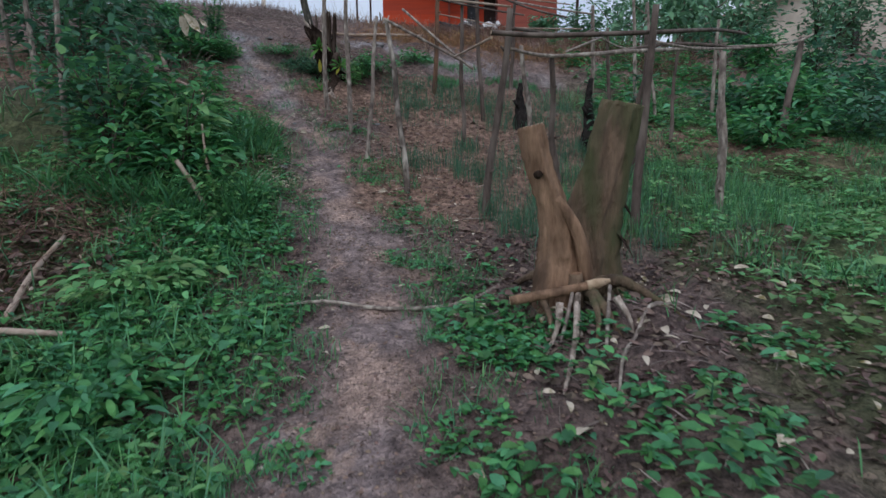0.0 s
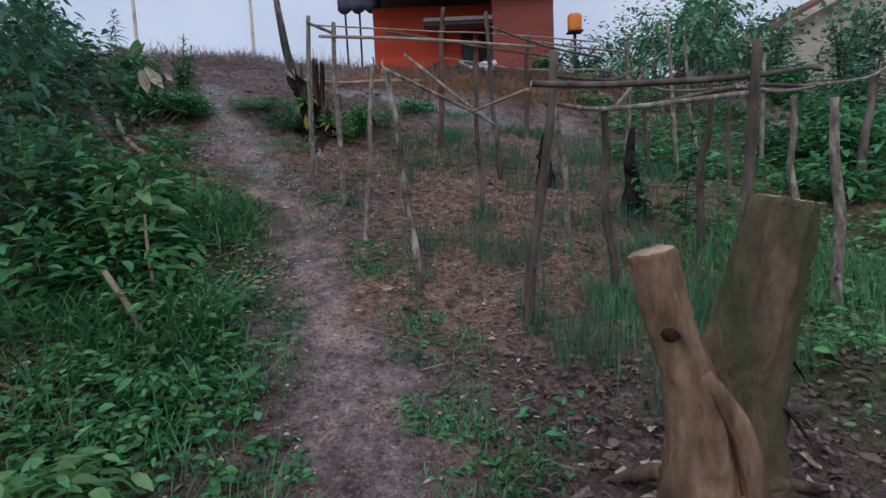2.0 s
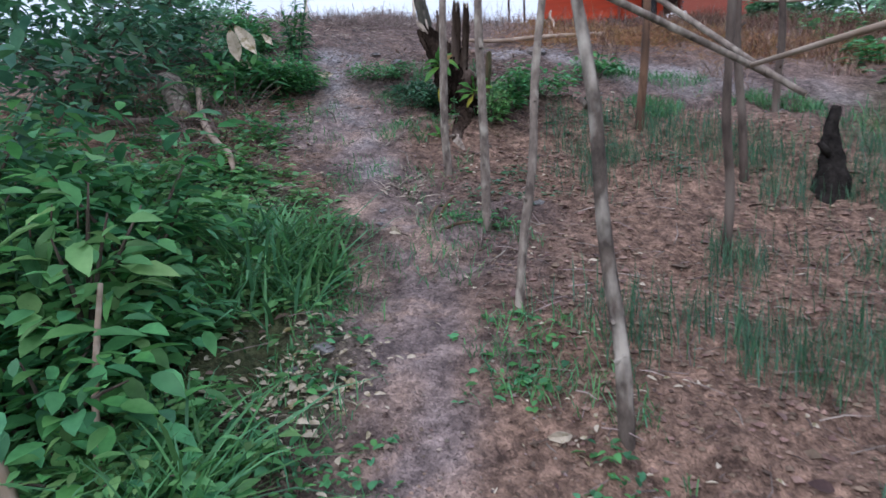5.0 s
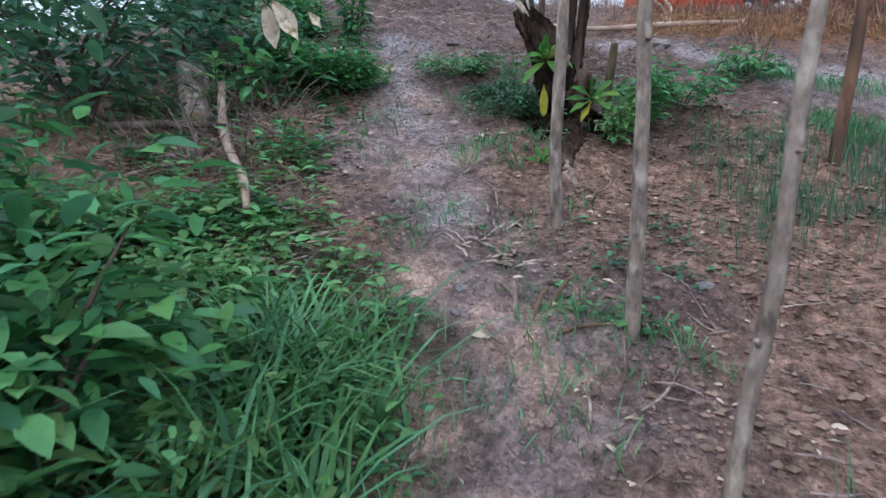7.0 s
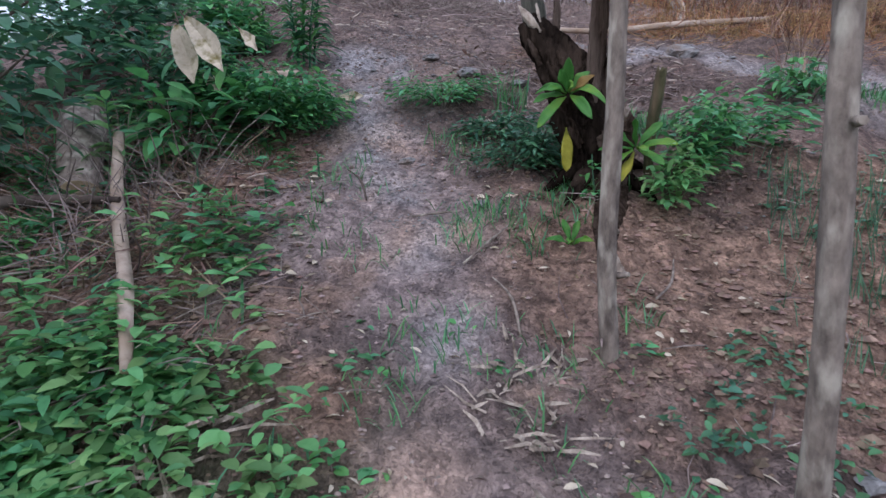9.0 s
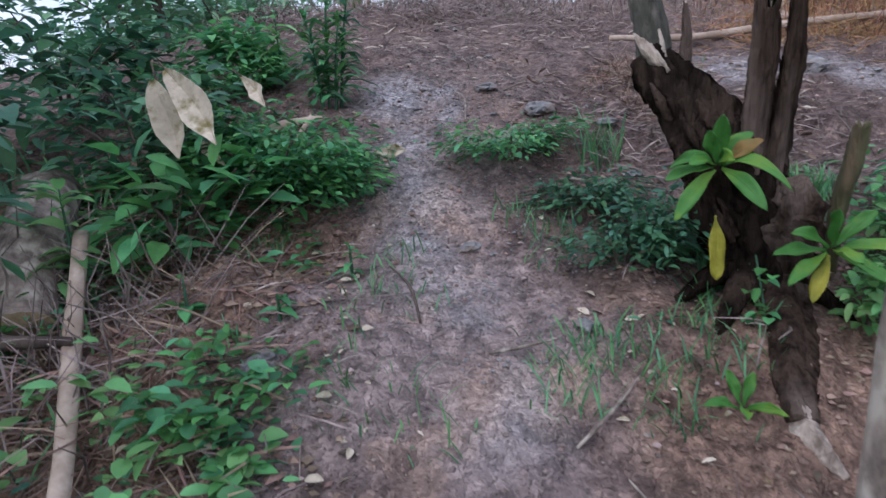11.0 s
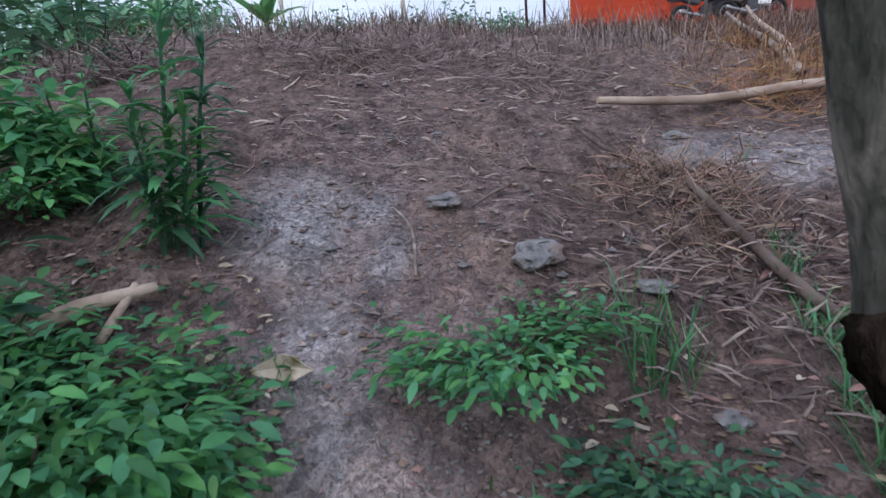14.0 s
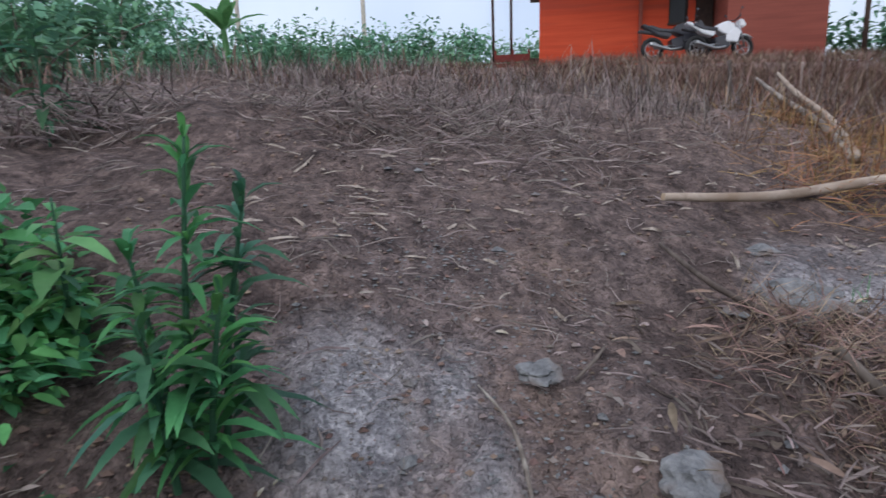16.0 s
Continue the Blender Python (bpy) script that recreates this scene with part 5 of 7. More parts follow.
herb_carpet("weed_carpet", "lush green weeds on the garden's wet side", 21000, (1.0, 9.0, -1.5, 10.5), lambda x, y: (1 - step(5.5, 8.8, x + smooth_noise(x, y, 1.1, 76))) * step(-1.5, 1.5, y + smooth_noise(x, y, 0.9, 77)) * step(1.7, 2.5, x + 0.5 * smooth_noise(x, y, 0.7, 45) - 0.15 * np.abs(y - 4)) * (0.2 + 0.8 * patchy(x, y, 0.7, 46, -0.5, 0.2)), 505, 0.085, 0.2, M_LEAF_BRIGHT)
herb_carpet("weed_carpet", "sparse small weeds on the slope", 1200, (-4.3, 0.2, 7.6, 9.5), lambda x, y: step(0.3, 0.6, away(x, y)) * patchy(x, y, 0.5, 47, 0.15, 0.5), 506, 0.045, 0.08, M_LEAF_DARK)
herb_carpet("weed_carpet", "tiny weeds at the path edges", 3200, (-2.5, 0.6, 1.0, 8.0), lambda x, y: (away(x, y) < 0.85) * step(0.1, 0.3, away(x, y)) * patchy(x, y, 0.35, 48, 0.2, 0.5), 507, 0.05, 0.06, M_LEAF)
herb_carpet("weed_carpet", "green creepers on the slope behind the garden", 9000, (2.2, 9.5, 8.5, 16), lambda x, y: patchy(x, y, 1.0, 49, -0.5, 0.2), 508, 0.14, 0.4, M_LEAF, 0.5)


def grass(name, label, n, area, keep, seed, tall, width, lean, mat, kind="stuff", category="grass", curl=0.5):
    P, r = scatter(n, *area, keep, seed)
    ob = blades(name, P, tall * r.uniform(0.4, 1.2, len(P)), lean, width, mat, None, r, curl)
    return tagged(ob, label, category, kind=kind)


grass("grass", "green grass blades among bank weeds", 7000, (-5.0, -0.4, -2.0, 5.6), left_bank, 520, 0.26, 0.009, 0.6, M_GRASS)
grass("grass", "long green grass blades arching beside the path", 1300, (-3.4, -1.6, 4.6, 6.8), lambda x, y: left_bank(x, y) * patchy(x, y, 0.5, 51, 0.0, 0.3), 521, 0.42, 0.016, 0.7, M_GRASS, curl=0.9)
grass("grass", "short grass tufts at the path edges", 7500, (-4.2, 0.9, 1.0, 9.3), lambda x, y: (away(x, y) < 0.95) * step(0.1, 0.35, away(x, y)) * patchy(x, y, 0.3, 52, 0.05, 0.4), 522, 0.1, 0.006, 0.6, M_GRASS)
grass("grass", "lush green grass on the garden's wet side", 11000, (1.0, 9.0, -1.0, 10.5), lambda x, y: (1 - step(5.5, 8.8, x + smooth_noise(x, y, 1.1, 76))) * step(-1.0, 2.0, y + smooth_noise(x, y, 0.9, 77)) * step(1.5, 2.4, x + 0.6 * smooth_noise(x, y, 0.6, 53)) * patchy(x, y, 0.6, 54, -0.4, 0.1), 523, 0.2, 0.008, 0.5, M_GRASS)
grass("grass", "short grass behind the dead trunk", 3500, (-1.9, 1.5, 8.8, 10.8), lambda x, y: patchy(x, y, 0.5, 55, 0.05, 0.3), 524, 0.12, 0.006, 0.5, M_GRASS)


def rows_of(x, y):
    """Beds of the vegetable plot, in bands across the slope."""
    bands = np.exp(-((y - 6.35 - 0.1 * x) / 0.22) ** 2) + np.exp(-((y - 7.2 - 0.05 * x) / 0.22) ** 2) * (x > 0.1) + np.exp(-((y - 8.6) / 0.55) ** 2) + np.exp(-((y - 5.2) / 0.35) ** 2) * (x > 0.35) + np.exp(-((y - 4.4) / 0.4) ** 2) * (x > 0.5)
    return np.clip(bands, 0, 1) * step(-0.9, -0.4, x + 0.03 * (9 - y)) * (0.08 + 0.92 * patchy(x, y, 0.35, 56, -0.1, 0.4))


grass("chives", "thin upright blue-green chives in garden beds", 6000, (-0.9, 2.6, 3.9, 9.3), rows_of, 530, 0.24, 0.005, 0.3, M_ONION, category="vegetables", curl=0.2)


def litter(name, label, n, area, keep, seed, size, mat, width=0.5, category="leaf litter", lift=0.012):
    """Dry leaves lying about."""
    P, r = scatter(n, *area, keep, seed)
    P[:, 2] += lift * r.uniform(0.3, 1.5, len(P))
    az = r.uniform(0, 2 * math.pi, len(P))
    D = np.stack([np.cos(az), np.sin(az), r.uniform(-0.1, 0.4, len(P))], 1)
    L = size * r.uniform(0.4, 1.4, len(P))
    return tagged(leaves(name, P, D, L, L * width * r.uniform(0.6, 1.2, len(P)), mat, None, 0.15, 0.25, r.uniform(-0.7, 0.7, len(P))), label, category, kind="stuff")


litter("leaf_litter", "brown fallen leaves on the soil round the stump", 2600, (-0.2, 2.8, 1.5, 4.8), lambda x, y: step(0.35, 0.6, away(x, y)) * (0.3 + 0.7 * patchy(x, y, 0.5, 60, -0.3, 0.2)), 540, 0.055, M_LITTER)
litter("leaf_litter", "brown fallen leaves along the path and plot", 1200, (-2.6, 1.6, 3.0, 7.8), lambda x, y: 0.25 + 0.75 * step(0.15, 0.45, away(x, y)), 541, 0.036, M_LITTER)
litter("leaf_litter", "pale bleached leaf scraps on the soil", 420, (-3.6, 1.6, 2.0, 10.5), lambda x, y: 0.2 + 0.8 * step(0.1, 0.5, away(x, y)), 542, 0.045, M_PALE_LEAF)
litter("leaf_litter", "dry leaves under the bank weeds", 1500, (-3.6, -1.0, 0.5, 7.5), left_bank, 543, 0.06, M_LITTER)
litter("leaf_litter", "dry leaf scraps over the upper slope", 600, (-5, 1.5, 8.5, 12.5), lambda x, y: 0.3 + 0.7 * patchy(x, y, 0.5, 61), 544, 0.04, M_STRAW_GREY, 0.35)


def pebbles(name, label, n, area, keep, seed, size, mat, category="pebbles"):
    """Small angular stones, half sunk."""
    P, r = scatter(n, *area, keep, seed)
    base = np.array([(1, 0, 0), (-1, 0, 0), (0, 1, 0), (0, -1, 0), (0, 0, 0.8), (0, 0, -0.8)], float)
    faces = [(0, 2, 4), (2, 1, 4), (1, 3, 4), (3, 0, 4), (2, 0, 5), (1, 2, 5), (3, 1, 5), (0, 3, 5)]
    V = base[None] * r.uniform(0.6, 1.35, (len(P), 6, 1))
    a = r.uniform(0, 2 * math.pi, len(P))
    c, s = np.cos(a)[:, None], np.sin(a)[:, None]
    V = np.stack([V[..., 0] * c - V[..., 1] * s, V[..., 0] * s + V[..., 1] * c, V[..., 2] * 0.7], -1)
    sz = size * (0.4 + 1.2 * r.uniform(0, 1, len(P)) ** 3)
    V = V * sz[:, None, None] + P[:, None] + np.array((0, 0, 1.0)) * (sz * 0.25)[:, None, None]
    F = [tuple(6 * i + k for k in f) for i in range(len(P)) for f in faces]
    return tagged(part(name, raw_mesh(name, V.reshape(-1, 3), F, mat), None), label, category, kind="stuff")


pebbles("pebbles", "small stones and crumbs on the trodden path", 4200, (-3.9, 0.4, 0.5, 11.5), lambda x, y: (away(x, y) < 0.6) * 0.8 + 0.05, 550, 0.009, M_PEBBLE)
pebbles("gravel", "pale grey gravel on the path", 3200, (-3.9, -2.3, 8.3, 10.7), lambda x, y: np.clip(1.2 - away(x, y) / 0.5, 0, 1), 551, 0.007, M_ROCK, "gravel")
pebbles("soil_clods", "crumbly brown soil clods in the dug plot", 12000, (-1.6, 2.6, 3.2, 9.6), lambda x, y: step(0.35, 0.7, away(x, y)) * (0.3 + 0.7 * patchy(x, y, 0.5, 62, -0.2, 0.3)), 552, 0.014, M_CLOD, "soil")
pebbles("soil_clods", "loose earth on the cut bank", 4200, (-4.2, -1.4, 6.5, 9.6), lambda x, y: step(0.3, 0.6, away(x, y)), 553, 0.011, M_CLOD, "soil")
pebbles("stones", "scattered grey stones on the slope", 200, (-4.0, 1.5, 8.8, 12.0), lambda x, y: 0.5 + 0 * x, 554, 0.02, M_ROCK, "stones")


def straws(name, label, n, area, keep, seed, ln, width, mat, rise=0.12, category="straw", pile=None):
    """Dry stalks lying this way and that, as thin three-sided bars."""
    P, r = scatter(n, *area, keep, seed)
    n = len(P)
    az = r.uniform(0, 2 * math.pi, n)
    el = r.uniform(-0.05, rise, n)
    D = np.stack([np.cos(az) * np.cos(el), np.sin(az) * np.cos(el), np.sin(el)], 1)
    L = (ln * r.uniform(0.3, 1.4, n))[:, None]
    side = np.stack([-np.sin(az), np.cos(az), np.zeros(n)], 1)
    w = (width * r.uniform(0.5, 1.5, n))[:, None]
    if pile is not None:
        P[:, 2] += pile(P[:, 0], P[:, 1]) * r.uniform(0, 1, n)
    P[:, 2] += 0.008
    bend = r.uniform(-0.28, 0.28, n)[:, None]
    A, B, C = P, P + D * L * 0.5 + side * L * bend * 0.5 + np.array((0, 0, 1.0)) * L * 0.04, P + D * L
    B[:, 2] = np.maximum(B[:, 2], ground_z(B[:, 0], B[:, 1]) + 0.004)
    C[:, 2] = np.maximum(C[:, 2], ground_z(C[:, 0], C[:, 1]) + 0.004)
    V = np.empty((n, 9, 3))
    for k, (c, q) in enumerate(((A, 0.8), (B, 1.0), (C, 0.35))):
        V[:, 3 * k], V[:, 3 * k + 1] = c - side * w * q / 2, c + side * w * q / 2
        V[:, 3 * k + 2] = c + np.array((0, 0, 1.0)) * w * q * 0.7
    one = [(0, 3, 5, 2), (2, 5, 4, 1), (3, 6, 8, 5), (5, 8, 7, 4)]
    F = [tuple(9 * i + k for k in f) for i in range(n) for f in one]
    return tagged(part(name, raw_mesh(name, V.reshape(-1, 3), F, mat), None), label, category, kind="stuff")


def heap(cx, cy, rx, ry, h):
    return lambda x, y: h * np.exp(-((x - cx) / rx) ** 2 - ((y - cy) / ry) ** 2)


straws("straw", "grey dry stalks strewn over the hilltop soil", 2800, (-7, 3, 11.0, 15), lambda x, y: step(11.3, 12.3, y + 0.5 * smooth_noise(x, y, 0.8, 63)) * (0.3 + 0.7 * patchy(x, y, 0.7, 64, -0.3, 0.2)), 560, 0.1, 0.0045, M_STRAW_GREY, 0.6)
straws("straw", "sparse dry stalks on bare soil", 900, (-5.0, -0.5, 9.2, 11.6), lambda x, y: 0.15 + 0.8 * patchy(x, y, 0.5, 65, 0.1, 0.4), 561, 0.1, 0.004, M_STRAW_GREY, 0.15)
straws("straw_heap", "heap of tangled reddish dry straw on the slope", 800, (-2.75, -1.5, 9.8, 11.0), lambda x, y: np.clip(1.2 - np.hypot((x + 2.12) / 0.34, (y - 10.35) / 0.34), 0, 1), 562, 0.15, 0.0035, M_STRAW, 1.0, "straw heap", heap(-2.12, 10.35, 0.2, 0.2, 0.1))
straws("straw_heap", "grey dry stalks spread below a straw heap", 380, (-3.0, -1.0, 9.2, 10.9), lambda x, y: np.clip(1.1 - np.hypot((x + 1.95) / 0.75, (y - 10.0) / 0.65), 0, 1), 563, 0.1, 0.005, M_STRAW_GREY, 0.5, "straw heap", heap(-1.95, 10.0, 0.5, 0.5, 0.06))
straws("straw_heap", "pale heap of dry stalks at the hilltop", 1500, (-5.2, -2.4, 11.2, 12.8), lambda x, y: np.clip(1.2 - np.hypot((x + 3.7) / 1.1, (y - 11.9) / 0.5), 0, 1), 564, 0.13, 0.0055, M_STRAW_GREY, 0.7, "straw heap", heap(-3.7, 11.9, 0.9, 0.4, 0.1))
straws("straw", "twigs and dry stalks on the cut bank", 520, (-4.3, -2.7, 7.0, 8.9), lambda x, y: step(0.45, 0.8, away(x, y)), 565, 0.18, 0.005, M_STRAW_GREY, 0.4)
straws("straw", "twigs and dry stalks beside the lower path", 700, (-3.2, 1.4, 1.2, 7.8), lambda x, y: step(0.25, 0.6, away(x, y)), 566, 0.17, 0.006, M_STRAW_GREY, 0.25)
straws("straw", "golden dry straw cut down on the slope", 2600, (-2.2, 2.8, 11.3, 13.2), lambda x, y: np.exp(-((y - 12.1 - 0.08 * x) / 0.5) ** 2) * step(-2.1, -1.3, x), 567, 0.2, 0.005, M_GOLD, 0.6, "straw", heap(0.3, 12.2, 2.0, 0.5, 0.22))
grass("dry_brush", "standing brown dead weeds on the hilltop", 10000, (-2.2, 6, 12.0, 17), lambda x, y: step(-2.2, -0.8, x + 0.6 * (y - 13)) * (0.3 + 0.7 * patchy(x, y, 0.8, 66, -0.3, 0.2)), 570, 0.3, 0.005, 0.45, M_BRUSH, category="dead weeds")
grass("dry_brush", "standing pale dead weeds along the hill edge", 6500, (-9, 2, 12.2, 17), lambda x, y: (0.25 + 0.75 * patchy(x, y, 0.8, 67, -0.3, 0.2)) * step(12.2, 13.2, y), 571, 0.18, 0.005, 0.45, M_STRAW_GREY, category="dead weeds")
grass("dry_brush", "brown dead grass across the hilltop", 14000, (-10, 8, 14.3, 27), lambda x, y: 0.4 + 0.6 * patchy(x, y, 1.2, 68), 572, 0.2, 0.009, 0.45, M_BRUSH, category="dead weeds")
grass("dry_brush", "dead standing weeds beyond the trellis", 2500, (-0.6, 6, 10.4, 12.6), lambda x, y: patchy(x, y, 0.7, 69, 0.0, 0.3), 573, 0.3, 0.006, 0.7, M_STRAW, category="dead weeds")

# ---------------------------------------------------------------- single plants
def leafy_stem(name, label, x, y, h, n, ln, wd, mat, seed, category="weed", droop=0.5, up=0.5, lean=(0, 0), thick=0.008):
    """One upright stem with leaves all round it, the longest below."""
    r = np.random.RandomState(seed)
    z = gz(x, y)
    ob = thing(name, label, category, at=(x, y, z))
    tube("stem", [(0, 0, -0.05), (lean[0] * 0.4, lean[1] * 0.4, h * 0.5), (lean[0], lean[1], h)], [thick, thick * 0.8, thick * 0.3], M_LEAF_DARK, ob, 6, 0.05, seed)
    u = np.sort(r.uniform(0.12, 1.0, n))
    P = np.stack([lean[0] * u, lean[1] * u, h * u], 1)
    az = np.arange(n) * 2.4 + r.uniform(-1.4, 1.4, n)
    el = up * r.uniform(0.2, 1.3, n) + 0.5 * (u > 0.85)
    D = np.stack([np.cos(az) * np.cos(el), np.sin(az) * np.cos(el), np.sin(el)], 1)
    L = ln * (1.1 - 0.5 * u) * r.uniform(0.45, 1.3, n)
    leaves("foliage", P, D, L, L * wd, mat, ob, droop, 0.2, r.uniform(-0.3, 0.3, n))
    return ob


for k, (x, y, h, n, lx, ly) in enumerate(((-3.74, 9.58, 0.74, 90, 0.07, 0.0), (-3.7, 9.64, 0.62, 70, 0.09, 0.04), (-3.79, 9.62, 0.52, 60, -0.09, 0.02), (-3.75, 9.54, 0.4, 46, 0.02, -0.08), (-3.69, 9.57, 0.46, 50, 0.1, -0.05))):
    leafy_stem("tall_weed", "tall upright weed stem with long narrow green leaves", x, y, h, n, 0.19, 0.17, M_LEAF if k % 2 == 0 else M_LEAF_DARK, 601 + 40 * k, up=0.85, droop=0.55, lean=(lx, ly), thick=0.01)
leafy_stem("tall_weed", "young tall weed on the hilltop slope", -5.5, 11.2, 0.9, 60, 0.25, 0.18, M_LEAF_DARK, 603)
leafy_stem("broadleaf_weed", "fresh green broad-leaved seedling at the stump's foot", 0.24, 2.98, 0.2, 16, 0.14, 0.5, M_LEAF_BRIGHT, 604, up=0.4)
leafy_stem("broadleaf_weed", "yellow-green seedling among the roots", 0.72, 2.25, 0.2, 14, 0.11, 0.5, M_LEAF_BRIGHT, 605, up=0.4)
leafy_stem("broadleaf_weed", "yellow-green seedling in front of the stump", 1.15, 2.05, 0.16, 12, 0.1, 0.5, M_LEAF_BRIGHT, 606, up=0.4)
leafy_stem("broadleaf_weed", "small plant on the bare cut bank", -3.5, 8.2, 0.14, 8, 0.12, 0.42, M_LEAF, 607, up=0.5)
leafy_stem("broadleaf_weed", "small plant on the bare cut bank", -3.2, 8.3, 0.1, 7, 0.1, 0.4, M_LEAF, 608, up=0.5)
leafy_stem("broadleaf_weed", "small plant on the bare cut bank", -3.1, 8.62, 0.12, 8, 0.09, 0.4, M_LEAF, 609, up=0.5)
leafy_stem("broadleaf_weed", "light green broad-leaved plant on the bank", -3.95, 8.15, 0.42, 22, 0.2, 0.45, M_LEAF_BRIGHT, 610, up=0.5)
leafy_stem("broadleaf_weed", "light green broad-leaved plant beside the tall weed", -4.15, 9.75, 0.45, 26, 0.18, 0.4, M_LEAF_BRIGHT, 611, up=0.6)
leafy_stem("broadleaf_weed", "green broad-leaved plant close to the path", -2.35, 5.75, 0.55, 26, 0.17, 0.55, M_LEAF_BRIGHT, 612, up=0.4)
leafy_stem("broadleaf_weed", "green round-leaved plant close to the path", -2.15, 5.35, 0.35, 22, 0.13, 0.6, M_LEAF, 613, up=0.4)
leafy_stem("broadleaf_weed", "green plant with yellowing leaves on the bank", -2.6, 5.3, 0.8, 34, 0.18, 0.45, M_LEAF_BRIGHT, 614, up=0.3)
leafy_stem("shrub", "young guava shrub with dark glossy leaves in the plot", 2.2, 7.05, 1.1, 80, 0.2, 0.5, M_LEAF_DARK, 615, "shrub", up=0.4, lean=(0.08, 0))
leafy_stem("shrub", "young dark-leaved shrub by a charred stump", 1.95, 7.45, 0.75, 40, 0.15, 0.5, M_LEAF_DARK, 616, "shrub", up=0.4, lean=(-0.1, 0))


def charred(x, y, h, r, seed, label):
    ob = thing("charred_stump", label, "tree stump", "charred stumps in the plot")
    z = gz(x, y)
    tube("trunk", [(x, y, z - 0.1), (x + 0.01, y, z + h * 0.3), (x - 0.02, y, z + h * 0.7), (x + 0.01, y, z + h)], [r * 2.0, r * 1.1, r * 0.6, r * 0.35], M_CHAR, ob, 14, 0.24, seed)
    tube("stub", [(x - 0.02, y - r * 0.5, z + h * 0.45), (x - 0.1, y - r, z + h * 0.6)], [r * 0.5, r * 0.25], M_CHAR, ob, 7, 0.2, seed + 1)


charred(1.05, 8.3, 0.6, 0.065, 1, "charred black stump in the vegetable plot")
charred(1.86, 7.6, 0.9, 0.075, 5, "tall charred black stump by a shrub")

# dry leaves hanging on the bank
def dry_leaf(label, p, d, ln, wd, mat, seed, droop=0.2):
    r = np.random.RandomState(seed)
    ob = thing("dry_leaf", label, "leaf", "large dry leaves", at=p)
    V, F = [], []
    d = np.array(d, float) / np.linalg.norm(d)
    side = np.cross(d, (0.2, -0.9, 0.3))
    side /= np.linalg.norm(side)
    up = np.cross(side, d)
    for i in range(10):
        u = i / 9
        c = d * ln * u + np.array((0, 0, -1)) * ln * droop * u * u + up * 0.02 * math.sin(5 * u + seed)
        w = wd * 0.5 * math.sin(math.pi * min(0.985, 0.05 + 0.93 * u)) ** 1.1 * (1 + 0.12 * math.sin(9 * u + seed))
        V += [c - side * w + up * (0.35 * w + r.uniform(0, 0.012)), c, c + side * w + up * (0.35 * w + r.uniform(0, 0.016))]
        if i:
            b = 3 * i
            F += [(b - 3, b - 2, b + 1, b), (b - 2, b - 1, b + 2, b + 1)]
    blade = part("blade", raw_mesh("blade", V, F, mat, False), ob)
    blade.modifiers.new("thick", "SOLIDIFY").thickness = 0.002
    tube("stalk", [(0, 0, 0), tuple(-d * 0.07)], [0.004, 0.003], M_LITTER, ob, 5, 0)
    return ob


dry_leaf("large bleached dry leaf hanging over the bank", (-3.72, 8.43, 3.04), (0.3, -0.1, -1), 0.24, 0.12, M_PALE_LEAF, 1)
dry_leaf("large bleached dry leaf with green blotches hanging over the bank", (-3.68, 8.45, 3.07), (0.85, -0.2, -0.75), 0.32, 0.12, M_PALE_LEAF, 2)
dry_leaf("curled brown dry leaf on the bank bushes", (-3.6, 8.75, 3.06), (0.8, -0.2, -0.6), 0.17, 0.06, M_PALE_LEAF, 3)
dry_leaf("curled tan dry leaf lying on a bush", (-3.85, 8.7, 2.85), (0.7, -0.1, -0.4), 0.2, 0.06, M_PALE_LEAF, 4)
for k, (x, y, a, ln, lab) in enumerate(((-1.37, 6.72, 1.8, 0.22, "large pinkish dry leaf lying on the path"), (-0.64, 5.73, 0.5, 0.1, "crumpled grey leaf on the soil"), (-1.66, 7.0, 2.6, 0.13, "pale crumpled dry leaf on the path"),
                                        (1.25, 3.0, 0.4, 0.13, "pale dry leaf by the stump roots"), (1.3, 3.4, 1.6, 0.14, "pinkish dry leaf by the stump"), (-3.3, 9.25, 0.2, 0.16, "pale dry leaf lying on the slope"))):
    dry_leaf(lab, (x, y, gz(x, y) + 0.025), (math.cos(a), math.sin(a), 0.15), ln, ln * 0.4, M_PALE_LEAF if k != 0 else M_LITTER, 10 + k, 0.15)
for k, (x, y, z, lab) in enumerate(((-2.45, 5.35, 1.65, 0), (-2.38, 5.4, 1.62, 0), (-2.5, 5.3, 1.6, 0))):
    dry_leaf("hanging yellow-green leaf on the bank plant", (x, y, z), (0.1 * k, -0.2, -1), 0.18, 0.07, M_LEAF if k else M_LEAF_BRIGHT, 30 + k)

# ---------------------------------------------------------------- loose wood and stones
stick("log", "pale thick stick lying down the bank", [(-2.95, 7.2, 0.1), (-3.1, 7.36, 0.16), (-3.42, 7.66, 0.1), (-3.76, 7.97, 0.1), (-3.95, 8.2, 0.22)], [0.016, 0.026, 0.027, 0.03, 0.026], M_BARE_STICK, "log", 70, M_CUT)
stick("fallen_branch", "dark fallen branch jutting from the bank", [(-3.7, 7.93, 0.14), (-4.0, 7.82, 0.13), (-4.45, 7.68, 0.1)], [0.016, 0.025, 0.03], M_BARK_DARK, "branch", 71)
stick("log", "weathered grey trunk piece lying on the bank", [(-4.5, 8.5, 0.1), (-4.2, 8.2, 0.12), (-3.95, 7.95, 0.08)], [0.12, 0.11, 0.08], M_BARK, "log", 72, M_CUT, seg=12)
